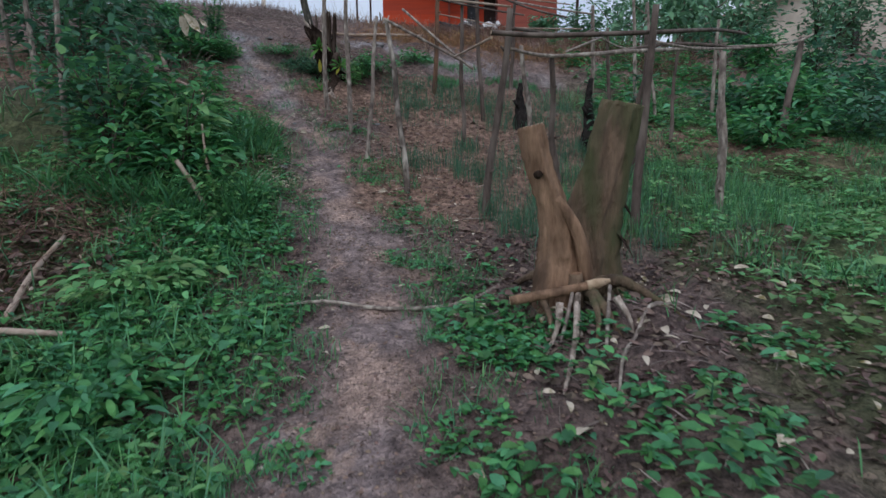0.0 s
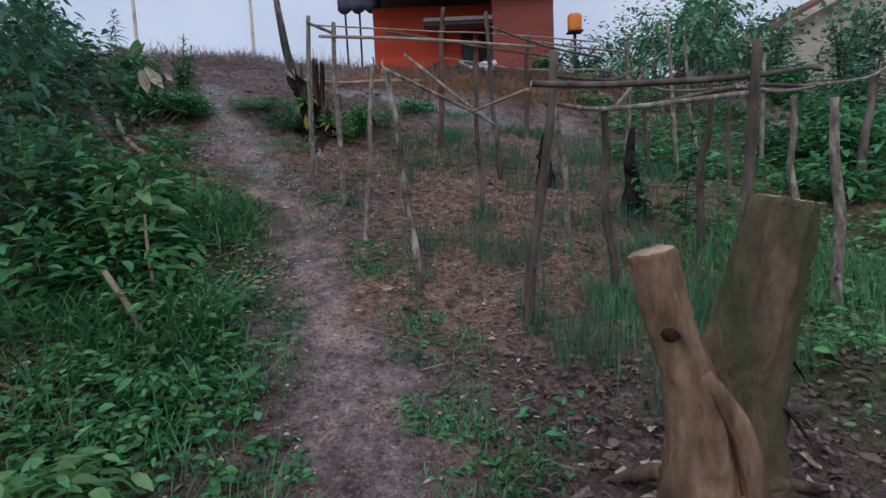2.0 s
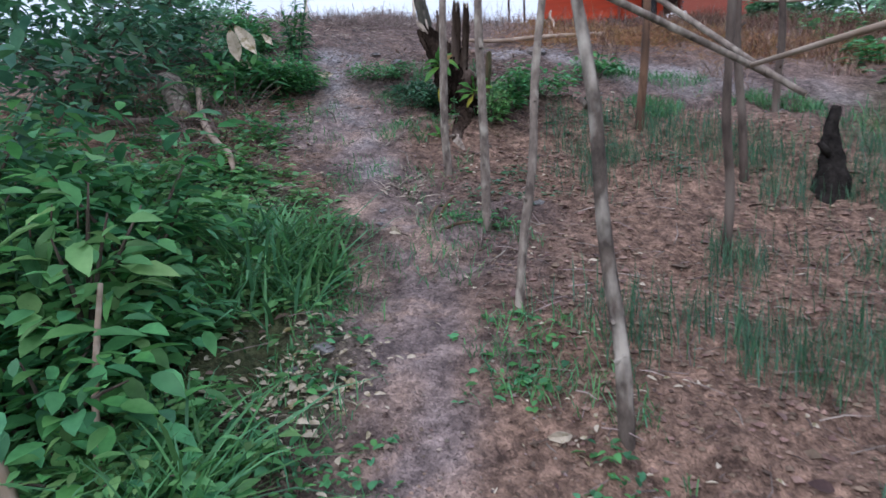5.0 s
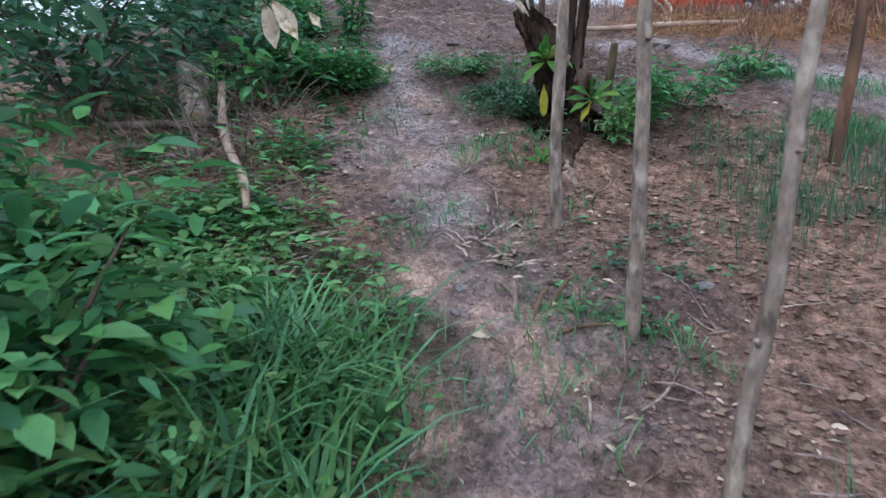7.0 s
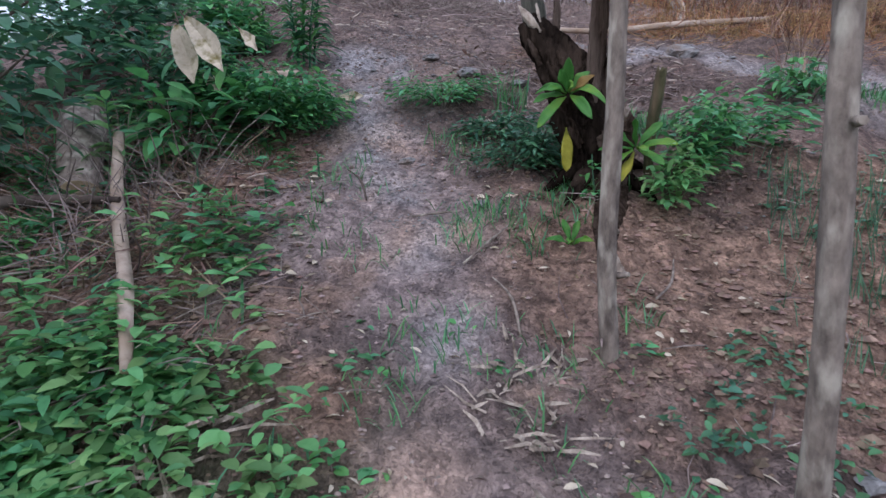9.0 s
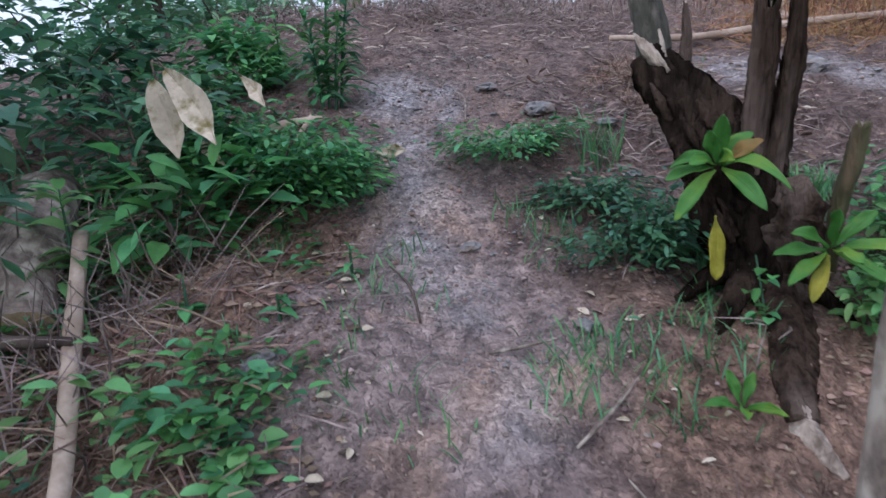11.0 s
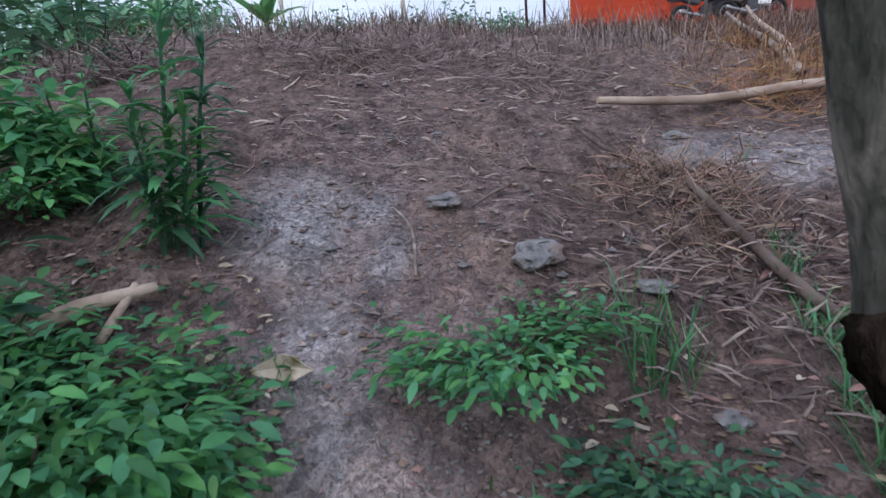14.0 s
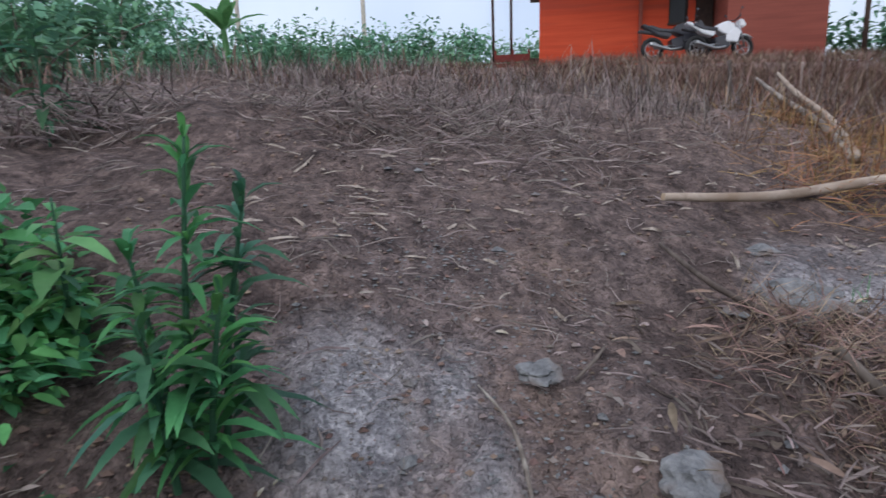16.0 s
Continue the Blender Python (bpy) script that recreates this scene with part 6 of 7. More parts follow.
stick("log", "barkless pale curved branch on the slope", [(-4.2, 9.14, 0.03), (-4.0, 9.16, 0.04), (-3.8, 9.24, 0.05), (-3.66, 9.38, 0.06)], [0.026, 0.029, 0.025, 0.014], M_BARE_STICK, "branch", 73, M_CUT, seg=10)
stick("stick", "pale short stick beside a weed", [(-3.72, 9.2, 0.02), (-3.7, 9.35, 0.06)], [0.014, 0.012], M_BARE_STICK, "stick", 74)
stick("log", "long pale barkless pole lying on the straw", [(-2.45, 11.35, 0.05), (-1.9, 11.6, 0.07), (-1.3, 11.87, 0.1), (-0.5, 12.2, 0.14)], [0.018, 0.025, 0.027, 0.024], M_BARE_STICK, "log", 75, M_CUT, seg=10)
for k, (tip, lab) in enumerate((((-1.46, 13.30, 4.00), "long grey dead branch leaning on dry brush"), ((-1.32, 13.30, 4.03), "dark dead branch leaning on dry brush"))):
    lean_branch = thing("fallen_branch", lab, "branch", "branches on the dry brush")
    foot = Vector((-1.25 + 0.03 * k, 12.25, gz(-1.25, 12.25) + 0.03))
    tip = Vector(tip)
    bark_tube("branch", [foot, foot.lerp(tip, 0.35) + Vector((0.03, 0, 0.02)), foot.lerp(tip, 0.7) + Vector((-0.02, 0, 0.02)), tip], [0.024, 0.022, 0.018, 0.01], M_BARE_STICK if k else M_BARK, lean_branch, 960 + k, 0.1, 12, "", M_TORN, 0.02)
stick("stake", "short dark stake standing on the hilltop", [(-1.54, 13.65, -0.05), (-1.54, 13.66, 0.2), (-1.56, 13.65, 0.42)], [0.018, 0.017, 0.014], M_BARK_DARK, "stake", 78)
stick("fallen_branch", "dark broken branch in the straw", [(-1.62, 9.75, 0.03), (-1.85, 9.95, 0.06), (-2.15, 10.3, 0.08)], [0.02, 0.022, 0.014], M_BARK_DARK, "branch", 79)
stick("fallen_branch", "grey crooked twig on bare soil", [(-2.2, 10.45, 0.03), (-2.4, 10.6, 0.06), (-2.55, 10.85, 0.03)], [0.01, 0.012, 0.008], M_BARK_DARK, "branch", 80)
for k, (x, y, a, ln) in enumerate(((-2.75, 8.45, 2.2, 0.3), (-2.5, 8.4, 0.5, 0.22), (-2.95, 8.5, 1.9, 0.18), (-2.45, 9.0, 0.1, 0.15), (-3.0, 9.7, 1.9, 0.35), (-2.2, 8.2, 0.8, 0.25), (-1.2, 6.9, 1.3, 0.25), (-1.25, 6.75, 1.7, 0.2), (-1.1, 6.9, 0.9, 0.22),
                                   (0.5, 5.2, 0.2, 0.5), (0.2, 5.0, 0.1, 0.3), (-2.6, 6.7, 0.3, 0.25), (-3.3, 8.0, 0.9, 0.3), (-3.5, 7.9, 1.4, 0.3), (-1.9, 7.9, 2.0, 0.3), (-2.9, 10.1, 0.9, 0.2), (-1.45, 8.2, 1.2, 0.3))):
    stick("twig", "dry twig lying on the soil", [(x, y, 0.012), (x + ln * 0.5 * math.cos(a), y + ln * 0.5 * math.sin(a), 0.03), (x + ln * math.cos(a + 0.15), y + ln * math.sin(a + 0.15), 0.015)],
          [0.005, 0.006, 0.0025], M_BARK if k % 3 else M_BARK_DARK, "twig", 90 + k, group="twigs on the ground", seg=6)
stick("fallen_branch", "pale forked dead branch in the bank litter", [(-2.75, 4.05, 0.1), (-2.6, 3.5, 0.1), (-2.45, 3.0, 0.06)], [0.016, 0.02, 0.022], M_BARE_STICK, "branch", 110)
stick("fallen_branch", "pale stick lying in the bank weeds", [(-2.8, 2.75, 0.12), (-2.4, 2.76, 0.12), (-1.95, 2.8, 0.1)], [0.018, 0.02, 0.016], M_BARE_STICK, "branch", 111)
stick("fallen_branch", "leaning tan stick in the bank bushes", [(-2.0, 5.0, 0.0), (-2.12, 5.15, 0.3), (-2.2, 5.3, 0.55)], [0.014, 0.013, 0.01], M_BARE_STICK, "branch", 112)
stick("fallen_branch", "cut tan stick standing in the bank weeds", [(-1.95, 4.75, 0.0), (-2.1, 4.8, 0.2), (-2.25, 4.85, 0.4)], [0.022, 0.022, 0.02], M_BARE_STICK, "branch", 113, M_CUT)


def rock(label, x, y, r, seed, flat=0.5):
    ob = thing("rock", label, "rock", "grey rocks on the slope", at=(x, y, gz(x, y)))
    ob.rotation_euler = (0, 0, seed * 1.3)
    bm = bmesh.new()
    bmesh.ops.create_icosphere(bm, subdivisions=3, radius=r)
    for v in bm.verts:
        k = 1 + 0.55 * noise.noise(v.co / r * 1.3 + Vector((seed * 3.7, 0, 0))) + 0.22 * noise.noise(v.co / r * 3.1 + Vector((0, seed, 0)))
        v.co = Vector((v.co.x * 1.35 * k, v.co.y * k, v.co.z * flat * k))
    me = bpy.data.meshes.new("stone")
    bm.to_mesh(me)
    bm.free()
    me.materials.append(M_ROCK)
    part("stone", me, ob)


for k, (x, y, r) in enumerate(((-2.64, 9.86, 0.078), (-2.1, 10.72, 0.12), (-3.17, 8.14, 0.045), (-2.24, 8.63, 0.035), (-2.72, 8.9, 0.035), (-1.87, 7.26, 0.03), (-2.3, 9.8, 0.04), (-2.15, 9.45, 0.035), (-1.3, 11.0, 0.12), (-2.1, 11.1, 0.05), (-3.0, 10.1, 0.055), (-1.66, 5.91, 0.04), (-1.75, 5.8, 0.03))):
    rock("rough grey rock half sunk in soil", x, y, r, k + 1)

# banana plant and bushes along the hill edge
banana = thing("banana_plant", "banana plant with torn upright leaves beyond the hilltop", "banana plant", at=(-15.0, 30.0, gz(-15, 30)))
tube("stem", [(0, 0, -0.2), (0.05, 0, 1.0), (0, 0, 2.2)], [0.16, 0.13, 0.09], M_LEAF_BRIGHT, banana, 10, 0.04)
rng = np.random.RandomState(12)
for k in range(9):
    az, el = k * 0.7 + rng.uniform(-0.2, 0.2), rng.uniform(0.7, 1.35)
    leaves("leaf", [(0, 0, 2.0)], [(math.cos(az) * math.cos(el), math.sin(az) * math.cos(el), math.sin(el))], [rng.uniform(1.6, 2.4)], [0.55], M_LEAF_BRIGHT, banana, 0.35, 0.1)
for k in range(26):
    x, y = -18 + k * 1.0 + rng.uniform(-0.5, 0.5), rng.uniform(27, 36)
    if -6 < x < 6 and y > 25:
        continue
    bush("bush", "green bush along the far side of the hilltop", x, y, rng.uniform(0.9, 1.5), rng.uniform(1.2, 2.4), 420, 0.32, M_HAZED_LEAF, 700 + k, group="bushes beyond the hilltop")
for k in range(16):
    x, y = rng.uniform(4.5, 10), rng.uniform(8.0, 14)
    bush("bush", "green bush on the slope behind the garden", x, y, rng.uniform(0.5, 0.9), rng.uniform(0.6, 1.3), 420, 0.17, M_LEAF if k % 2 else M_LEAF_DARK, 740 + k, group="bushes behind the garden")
# hill-edge bushes use the leaf that carries haze in its colour
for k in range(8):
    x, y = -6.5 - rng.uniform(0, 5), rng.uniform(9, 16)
    bush("bush", "green bush at the hill edge", x, y, rng.uniform(0.6, 1.1), rng.uniform(0.9, 1.7), 480, 0.2, M_HAZED_LEAF, 770 + k, group="bushes at the hill edge")
for k, (x, y, h) in enumerate(((6.2, 22.5, 2.6), (7.3, 24, 3.4), (5.0, 23.5, 1.6), (2.6, 17.5, 0.8))):
    bush("bush", "half-dry brown-green bush beside the house", x, y, h * 0.5, h, 600, 0.22, M_HAZED_LEAF, 790 + k, group="bushes beside the house")

litter("leaf_litter", "heap of grey and white dry leaf scraps beside the path", 200, (-2.2, -1.25, 5.3, 6.2), lambda x, y: np.clip(1.3 - np.hypot((x + 1.72) / 0.32, (y - 5.72) / 0.34), 0, 1), 545, 0.06, M_PALE_LEAF, 0.45)
straws("straw", "brown dead stems under the bank bushes", 900, (-3.4, -1.8, 4.0, 6.4), lambda x, y: patchy(x, y, 0.5, 71, -0.1, 0.3), 575, 0.28, 0.006, M_STRAW, 0.9)
straws("straw", "tangled grey twigs standing on the upper bank", 380, (-4.6, -3.3, 7.4, 8.7), lambda x, y: np.clip(1.2 - np.hypot((x + 3.9) / 0.6, (y - 8.0) / 0.5), 0, 1), 576, 0.35, 0.006, M_STRAW_GREY, 1.2)
straws("wood_chips", "pale wood chips and splinters beside the path", 120, (-2.95, -2.25, 6.4, 7.0), lambda x, y: np.clip(1.2 - np.hypot((x + 2.6) / 0.22, (y - 6.72) / 0.2), 0, 1), 577, 0.16, 0.014, M_BARE_STICK, 0.3, "wood chips")

straws("wood_chips", "pale splinters and roots strewn before the stump", 80, (0.4, 1.7, 2.1, 3.2), lambda x, y: 0.6 + 0 * x, 578, 0.16, 0.006, M_STRAW_GREY, 0.35, "wood chips")
pebbles("soil_clods", "crumbs of earth over the upper slope", 6000, (-4.5, 1.0, 8.6, 12.6), lambda x, y: 0.7 + 0 * x, 555, 0.01, M_CLOD, "soil")
pebbles("soil_clods", "crumbs of earth along the lower path", 5000, (-1.8, 1.8, 0.0, 5.5), lambda x, y: (away(x, y) < 1.2) * 0.8, 556, 0.01, M_CLOD, "soil")
litter("leaf_litter", "large curled dry leaves on the dug plot", 160, (-1.2, 2.2, 3.4, 8.6), lambda x, y: step(0.3, 0.6, away(x, y)), 546, 0.085, M_LITTER, 0.5)
herb_carpet("weed_carpet", "fresh weeds round the stump's foot", 600, (0.0, 1.9, 2.4, 4.2), lambda x, y: patchy(x, y, 0.4, 73, 0.05, 0.4), 509, 0.075, 0.12, M_LEAF)
for k, (x, y, r, h, n, lf) in enumerate(((-2.35, 5.5, 0.35, 0.5, 380, 0.11), (-2.0, 5.0, 0.3, 0.3, 340, 0.09), (-2.95, 6.0, 0.5, 0.9, 520, 0.12), (-3.45, 6.9, 0.35, 0.35, 520, 0.075), (-1.7, 4.4, 0.35, 0.3, 380, 0.09), (-1.9, 3.4, 0.4, 0.32, 420, 0.1), (-1.6, 2.4, 0.4, 0.3, 420, 0.1))):
    bush("bush", "fresh light green herb clump on the bank", x, y, r, h, n, lf, M_LEAF_BRIGHT if k % 2 else M_LEAF, 800 + k, group=BANK)

grass("dry_brush", "dead grass standing before the house", 2600, (-2.5, 5.0, 22.6, 24.6), lambda x, y: 0.7 + 0 * x, 574, 0.34, 0.012, 0.7, M_STRAW, category="dead weeds")
grass("grass", "scattered low grass across the lower slope", 9000, (-11, 12, -6, 9), lambda x, y: step(3.0, 5.0, np.abs(x - 0.5)) * (0.25 + 0.75 * patchy(x, y, 1.2, 78)), 579, 0.2, 0.012, 0.6, M_GRASS)
for k in range(8):
    x = 8.2 + k * 0.95
    bush("bush", "tall green bush before the pale house", x, 17.6 + 0.8 * math.sin(k * 2.1), 0.9, 2.2 + 0.7 * abs(math.sin(k * 1.7)), 520, 0.22, M_HAZED_LEAF, 820 + k, group="bushes before the pale house")

litter("leaf_litter", "broad dry blades in the straw heaps", 120, (-2.9, -1.1, 9.3, 10.9), lambda x, y: np.clip(1.2 - np.hypot((x + 2.0) / 0.8, (y - 10.1) / 0.7), 0, 1), 547, 0.1, M_STRAW, 0.16, lift=0.04)
litter("leaf_litter", "broad pale dry blades along the hill edge", 140, (-6, 1.0, 11.4, 13.6), lambda x, y: 0.3 + 0.7 * patchy(x, y, 0.7, 79), 548, 0.11, M_STRAW_GREY, 0.15, lift=0.05)
grass("dry_brush", "tall dead stalks standing along the hill edge", 420, (-6, 2.0, 12.4, 15.0), lambda x, y: patchy(x, y, 0.8, 80, -0.2, 0.3), 580, 0.45, 0.007, 0.5, M_STRAW_GREY, category="dead weeds", curl=0.2)
grass("grass_tuft", "bright green grass tuft growing by the rocks", 60, (-2.4, -2.22, 9.5, 9.72), lambda x, y: 1.0 + 0 * x, 581, 0.22, 0.007, 0.35, M_GRASS)
herb_carpet("weed_carpet", "mixed weeds over the cut bank", 2600, (-4.6, -2.8, 6.8, 8.8), lambda x, y: step(0.5, 0.9, away(x, y)) * patchy(x, y, 0.4, 81, -0.1, 0.3), 510, 0.075, 0.22, M_LEAF)

litter("leaf_litter", "small bleached leaf scraps beside the path", 700, (-3.6, 0.6, 3.0, 9.6), lambda x, y: step(0.15, 0.4, away(x, y)) * (1 - step(0.9, 1.6, away(x, y))), 549, 0.04, M_PALE_LEAF, 0.45)
litter("leaf_litter", "dark curled leaves over the dug slope", 420, (-4.2, 2.0, 4.5, 10.4), lambda x, y: step(0.2, 0.5, away(x, y)), 550, 0.05, M_LITTER, 0.5)
straws("twigs", "short dry twigs strewn beside the path", 260, (-3.8, 0.4, 6.0, 10.6), lambda x, y: step(0.2, 0.5, away(x, y)), 582, 0.16, 0.006, M_STRAW_GREY, 0.25, "twigs")

# ---------------------------------------------------------------- bared roots and bark strips below the stump
for k, (xa, ya, xb, yb) in enumerate(((0.82, 3.06, 0.62, 2.32), (0.89, 2.97, 0.83, 2.61), (0.71, 2.97, 0.60, 2.72), (1.10, 3.48, 1.03, 2.85), (0.98, 2.85, 1.04, 2.72), (0.62, 3.04, 0.64, 2.81))):
    strip = thing("root_strip", "pale bared root strip running from the stump", "root", "bared roots below the stump")
    bark_tube("root", [(xa, ya, gz(xa, ya) + 0.1), ((xa + xb) / 2 + 0.02, (ya + yb) / 2, gz((xa + xb) / 2, (ya + yb) / 2) + 0.05), (xb, yb, gz(xb, yb) + 0.0)],
              [0.02, 0.014, 0.006], M_TORN if k % 2 == 0 else M_STUMP_GREY, strip, 900 + k, 0.2, 10)
litter("leaf_litter", "curled pinkish dry leaves round the stump's foot", 600, (0.2, 2.6, 1.8, 4.2), lambda x, y: 0.25 + 0.75 * patchy(x, y, 0.4, 90, -0.2, 0.3), 590, 0.06, M_LITTER, 0.55, lift=0.03)
litter("leaf_litter", "greyish pale leaves lying round the stump", 110, (0.2, 2.6, 1.8, 4.2), lambda x, y: 0.6 + 0 * x, 591, 0.085, M_PALE_LEAF, 0.5, lift=0.03)

# ---------------------------------------------------------------- dead brush over the hilltop
def brush(name, label, n, each, area, keep, seed, tall, spread, width, mat):
    """Clumps of dead stems that lean out from their feet and cross one another."""
    C, r = scatter(n, *area, keep, seed)
    size = r.uniform(0.5, 1.3, len(C))
    P = np.repeat(C, each, 0)
    P[:, :2] += r.randn(len(P), 2) * spread * np.repeat(size, each)[:, None]
    P[:, 2] = ground_z(P[:, 0], P[:, 1])
    H = tall * np.repeat(size, each) * r.uniform(0.3, 1.15, len(P))
    return tagged(blades(name, P, H, 0.5, width, mat, None, r, 0.35), label, "dead weeds", kind="stuff")


right_side = lambda x, y: step(-2.7, -1.5, x + 0.5 * (y - 12.6)) * (0.35 + 0.65 * patchy(x, y, 0.9, 92, -0.3, 0.2))
brush("dry_brush", "tangled brown dead brush below the house", 420, 60, (-3.2, 5.5, 12.1, 18.5), right_side, 593, 0.3, 0.13, 0.007, M_BRUSH)
brush("dry_brush", "tangled paler dead stems in the brush", 200, 26, (-3.2, 5.5, 11.9, 18.5), right_side, 594, 0.38, 0.14, 0.006, M_STRAW)
brush("dry_brush", "golden dry grass below the dead brush", 70, 60, (-1.7, 2.5, 11.75, 12.9), lambda x, y: 0.5 + 0 * x, 595, 0.22, 0.1, 0.006, M_GOLD)
brush("dry_brush", "greyish dead stems along the hill edge", 200, 28, (-7.5, -1.8, 12.2, 15.5), lambda x, y: 0.3 + 0.7 * patchy(x, y, 0.7, 93, -0.2, 0.3), 596, 0.24, 0.12, 0.007, M_STRAW_GREY)
brush("dry_brush", "brown dead stems along the hill edge", 220, 34, (-9, -1.5, 12.6, 17), lambda x, y: 0.3 + 0.7 * patchy(x, y, 0.8, 94, -0.3, 0.2), 597, 0.2, 0.14, 0.008, M_BRUSH)
brush("grass", "tall pale green grass on the far mound", 200, 40, (-14, -5.2, 14, 22), lambda x, y: 0.7 + 0 * x, 598, 0.5, 0.2, 0.012, M_ONION)
brush("dry_brush", "tan dead grass on the far mound", 160, 30, (-13, -4.5, 12.8, 20), lambda x, y: 0.6 + 0 * x, 599, 0.4, 0.2, 0.01, M_STRAW)
straws("straw_heap", "pale heap of broken stalks at the hill edge", 520, (-6.6, -4.6, 10.9, 12.0), lambda x, y: np.clip(1.2 - np.hypot((x + 5.5) / 0.6, (y - 11.4) / 0.4), 0, 1), 600, 0.22, 0.009, M_STRAW_GREY, 0.8, "straw heap", heap(-5.5, 11.4, 0.5, 0.35, 0.2))
straws("wood_chips", "broken pale stalk ends strewn over bare soil", 200, (-5.6, -1.4, 10.3, 12.8), lambda x, y: 0.25 + 0.75 * patchy(x, y, 0.5, 95, 0.0, 0.4), 601, 0.09, 0.011, M_TORN, 0.35, "wood chips")
straws("wood_chips", "broken grey stalk pieces below the straw heap", 420, (-2.75, -1.0, 9.3, 10.9), lambda x, y: np.clip(1.3 - np.hypot((x + 1.8) / 0.7, (y - 10.05) / 0.7), 0, 1), 602, 0.085, 0.009, M_STRAW_GREY, 0.6, "wood chips")
straws("wood_chips", "dark rotten stalks in the straw heap", 260, (-2.75, -1.0, 9.3, 10.9), lambda x, y: np.clip(1.3 - np.hypot((x + 1.85) / 0.85, (y - 10.05) / 0.75), 0, 1), 603, 0.1, 0.009, M_BARK_DARK, 0.3, "wood chips")
straws("wood_chips", "long pale stalks lying across the hilltop", 90, (-4.6, -2.2, 11.2, 12.2), lambda x, y: 0.6 + 0 * x, 604, 0.2, 0.009, M_STRAW_GREY, 0.12, "wood chips")
for k in range(30):
    rr = np.random.RandomState(1000 + k)
    x, y = -34 + k * 1.25 + rr.uniform(-0.6, 0.6), rr.uniform(37, 47)
    h = rr.uniform(2.4, 4.4)
    bush("bush", "dense green bush in the far hedge", x, y, rr.uniform(1.4, 2.2), h, 1500, 0.34, M_HAZED_LEAF, 1000 + k, group="far hedge", stems=9)
bush("bush", "fresh green broad-leaved weed beside the tall weed", -4.26, 9.82, 0.22, 0.26, 420, 0.07, M_LEAF, 1040, group=BANK)
bush("bush", "low green weeds at the foot of the broad-leaved plant", -4.45, 9.6, 0.35, 0.25, 620, 0.06, M_LEAF, 1041, group=BANK)

# ---------------------------------------------------------------- small things along the climbing path
for k, (x, y, a, ln, h) in enumerate(((-1.55, 7.2, 1.3, 0.13, 0.1), (-1.6, 7.16, 1.9, 0.16, 0.12), (-1.5, 7.26, 0.8, 0.12, 0.13), (-1.63, 7.3, 2.6, 0.15, 0.05), (-1.45, 7.12, 0.2, 0.2, 0.04))):
    stalk = thing("dead_stalk", "broken brown stalk leaning beside a pole", "stalk", "broken stalks")
    bark_tube("stalk", [(x, y, gz(x, y) - 0.02), (x + ln * 0.5 * math.cos(a), y + ln * 0.5 * math.sin(a), gz(x, y) + h * 0.6), (x + ln * math.cos(a), y + ln * math.sin(a), gz(x, y) + h)], [0.009, 0.01, 0.007], M_BARK if k % 2 else M_STUMP_GREY, stalk, 950 + k, 0.2, 9, "", M_TORN, 0.025)
straws("wood_chips", "pale splinters beside the path", 46, (-2.0, -1.68, 7.5, 7.9), lambda x, y: 0.8 + 0 * x, 605, 0.11, 0.012, M_TORN, 0.5, "wood chips")
straws("wood_chips", "pale wood chips by the bank log", 40, (-2.9, -2.6, 6.98, 7.22), lambda x, y: 0.9 + 0 * x, 606, 0.15, 0.014, M_TORN, 0.5, "wood chips")
straws("straw", "pinkish dead stems on the cut bank", 520, (-4.3, -2.85, 7.3, 8.7), lambda x, y: step(0.5, 0.9, away(x, y)) * (0.3 + 0.7 * patchy(x, y, 0.4, 96)), 607, 0.22, 0.007, M_STRAW, 0.7)
rock("pale stone on the cut bank", -3.165, 8.16, 0.04, 31, 0.7)
rock("dark clod of earth in the plot", -0.89, 7.71, 0.04, 32, 0.6)
rock("pale grey chip of stone on the path", -1.85, 7.14, 0.028, 33, 0.4)
litter("leaf_litter", "grey-white leaf scraps between weeds and path", 130, (-2.1, -1.25, 5.1, 6.1), lambda x, y: 0.7 + 0 * x, 608, 0.05, M_PALE_LEAF, 0.5, lift=0.03)
pebbles("soil_clods", "large crumbly clods on the dug slope", 2600, (-1.5, 2.2, 4.6, 9.2), lambda x, y: step(0.45, 0.8, away(x, y)) * (0.3 + 0.7 * patchy(x, y, 0.4, 97)), 609, 0.02, M_CLOD, "soil")
pebbles("soil_clods", "large crumbly clods on the cut bank", 900, (-4.2, -2.4, 7.4, 9.2), lambda x, y: step(0.4, 0.7, away(x, y)), 610, 0.02, M_CLOD, "soil")
grass("chives", "dense green chives in the lower beds", 3400, (0.9, 3.6, 4.6, 6.6), lambda x, y: 0.15 + 0.85 * patchy(x, y, 0.5, 98, -0.3, 0.2), 611, 0.24, 0.006, 0.35, M_GRASS, category="vegetables", curl=0.3)
grass("chives", "blue-green chives in the upper bed", 1100, (-1.0, 2.2, 8.1, 9.3), lambda x, y: step(0.55, 0.9, away(x, y)) * (0.1 + 0.9 * patchy(x, y, 0.4, 99, -0.2, 0.3)), 612, 0.17, 0.005, 0.3, M_ONION, category="vegetables", curl=0.2)

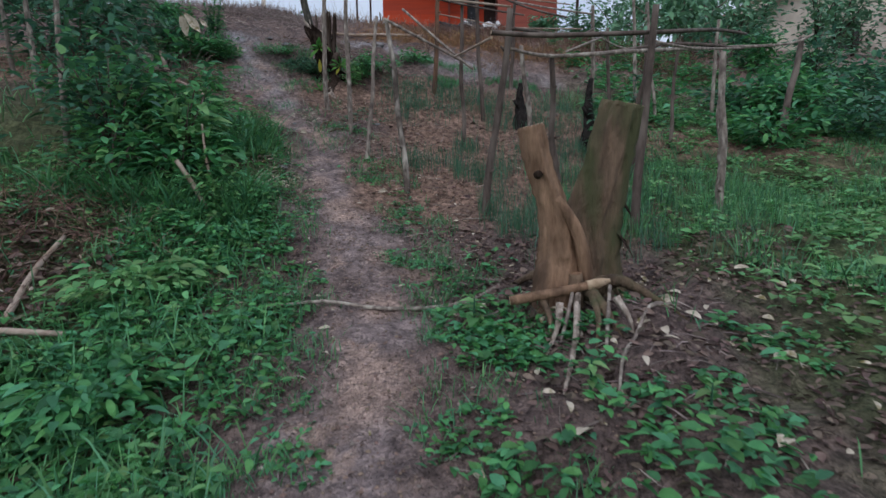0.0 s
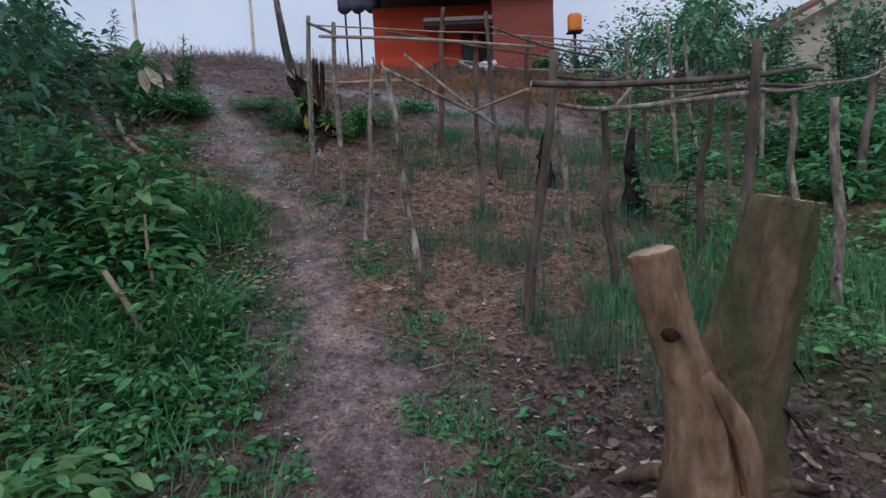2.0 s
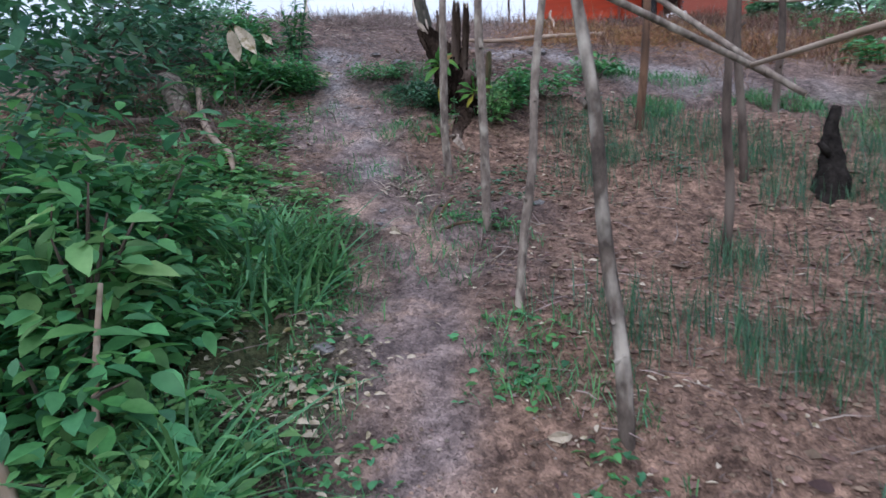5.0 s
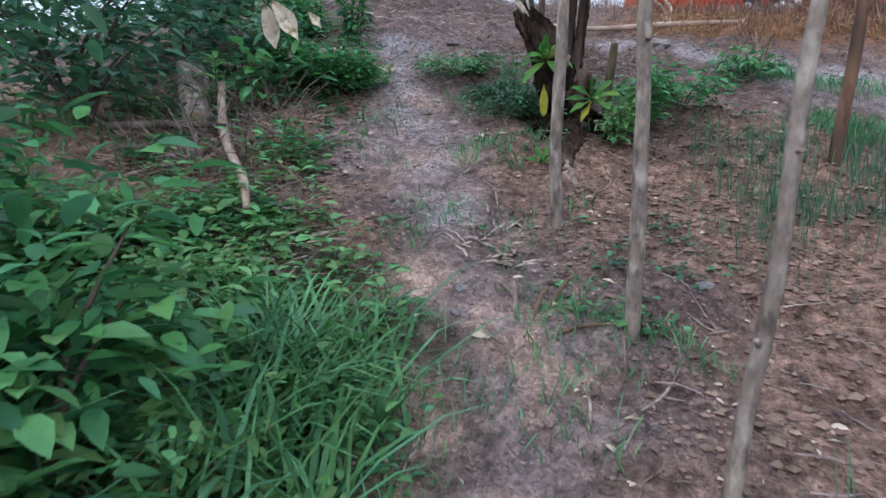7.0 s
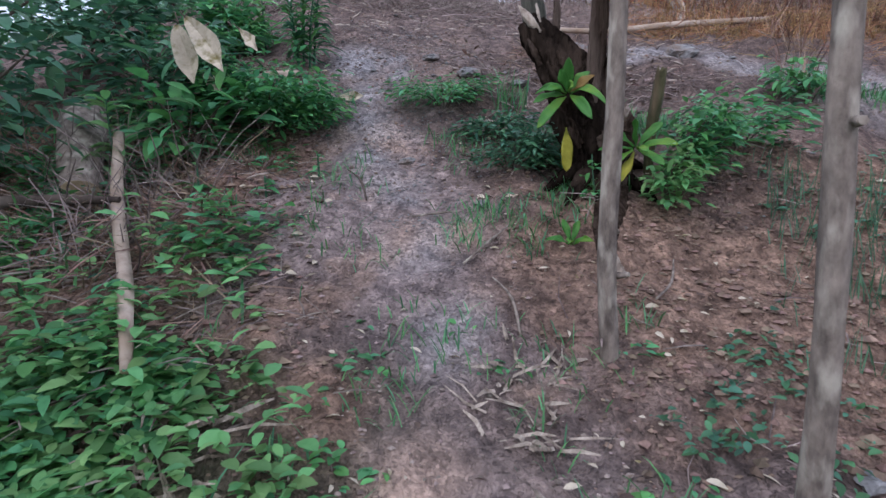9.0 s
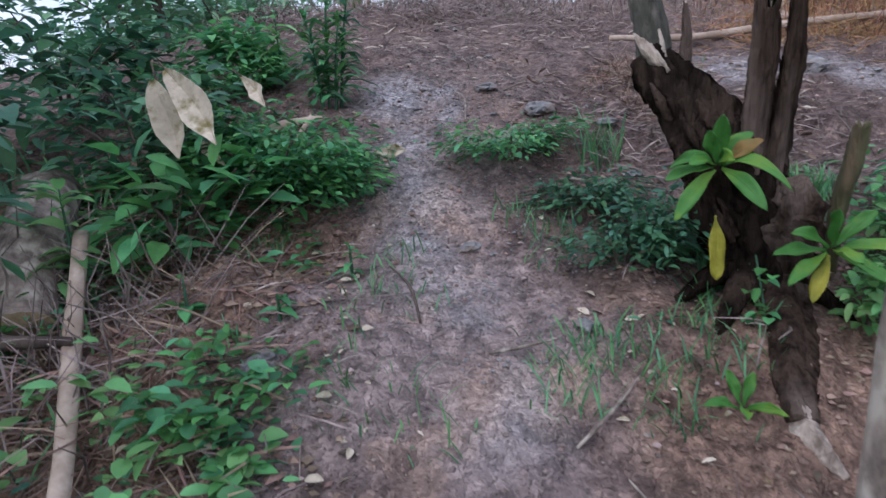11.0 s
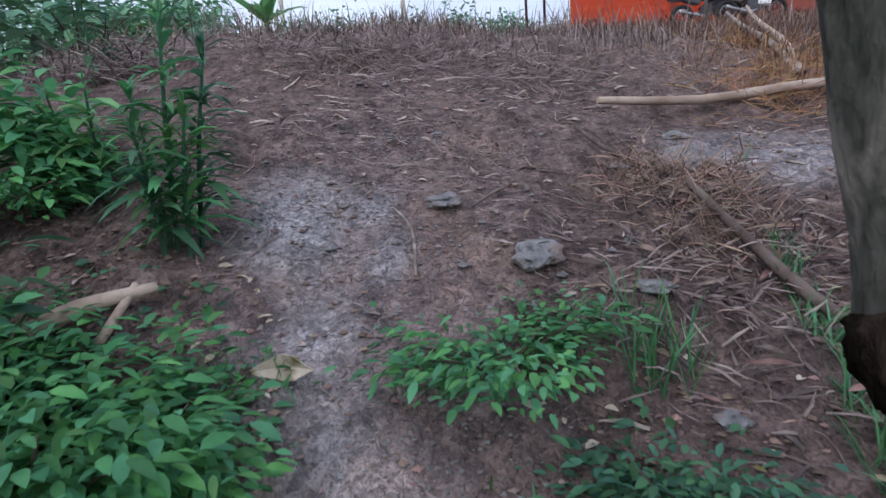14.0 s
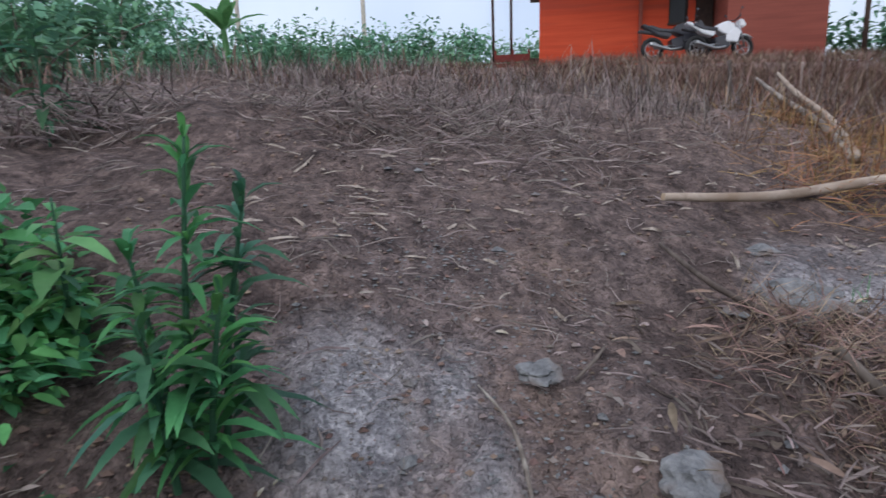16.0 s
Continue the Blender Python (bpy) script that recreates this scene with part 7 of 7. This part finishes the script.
# ---------------------------------------------------------------- the dry hollow in the bank
litter("leaf_litter", "heaped brown dead leaves in the bank hollow", 900, (-3.9, -2.2, 2.3, 4.9), lambda x, y: np.clip(1.3 - np.hypot((x + 3.0) / 0.75, (y - 3.5) / 1.2), 0, 1), 613, 0.1, M_LITTER, 0.5, lift=0.06)
litter("leaf_litter", "pale curled dead leaves in the bank hollow", 60, (-3.7, -2.3, 2.6, 4.6), lambda x, y: 0.5 + 0 * x, 614, 0.1, M_PALE_LEAF, 0.5, lift=0.08)
straws("straw", "brown dead stems tangled in the bank hollow", 520, (-3.9, -2.2, 2.4, 4.9), lambda x, y: np.clip(1.3 - np.hypot((x + 3.0) / 0.75, (y - 3.5) / 1.2), 0, 1), 615, 0.35, 0.007, M_BRUSH, 0.9)
bush("bush", "broad-leaved light green plant hanging over the bank", -2.45, 5.45, 0.4, 1.05, 170, 0.14, M_LEAF_BRIGHT, 1050, group=BANK, stems=8, width=0.55)
bush("bush", "broad-leaved light green creeper on the bank bushes", -3.0, 5.2, 0.5, 1.45, 170, 0.14, M_LEAF_BRIGHT, 1051, group=BANK, stems=8, width=0.55)
bush("bush", "compact nettle-leaved weed spreading to the path", -3.42, 9.0, 0.26, 0.26, 1100, 0.05, M_LEAF, 1052, group=BANK, stems=9)
bush("bush", "nettle-leaved weed before the pale log", -3.85, 8.98, 0.28, 0.34, 1000, 0.058, M_LEAF, 1053, group=BANK, stems=9)
herb_carpet("weed_carpet", "small weeds creeping over the lower path", 2600, (-1.3, 1.0, -0.5, 5.0), lambda x, y: step(0.16, 0.42, away(x, y)) * (1 - step(0.7, 0.95, away(x, y))) * patchy(x, y, 0.3, 83, 0.0, 0.35), 511, 0.05, 0.07, M_LEAF)
grass("grass", "short grass creeping over the lower path", 3600, (-1.3, 1.0, -0.5, 5.4), lambda x, y: step(0.12, 0.4, away(x, y)) * (1 - step(0.7, 0.95, away(x, y))) * patchy(x, y, 0.25, 84, -0.05, 0.35), 583, 0.08, 0.005, 0.6, M_GRASS)
litter("leaf_litter", "small trodden leaf bits on the lower path", 900, (-1.4, 0.9, -0.5, 6.0), lambda x, y: (away(x, y) < 0.6) * (0.2 + 0.8 * patchy(x, y, 0.3, 85, -0.1, 0.3)), 616, 0.028, M_LITTER, 0.5)
grass("grass", "sparse grass tufts over the steep part of the path", 650, (-3.0, -1.1, 6.6, 8.6), lambda x, y: (away(x, y) < 0.9) * patchy(x, y, 0.28, 86, 0.1, 0.4), 584, 0.09, 0.006, 0.6, M_GRASS)
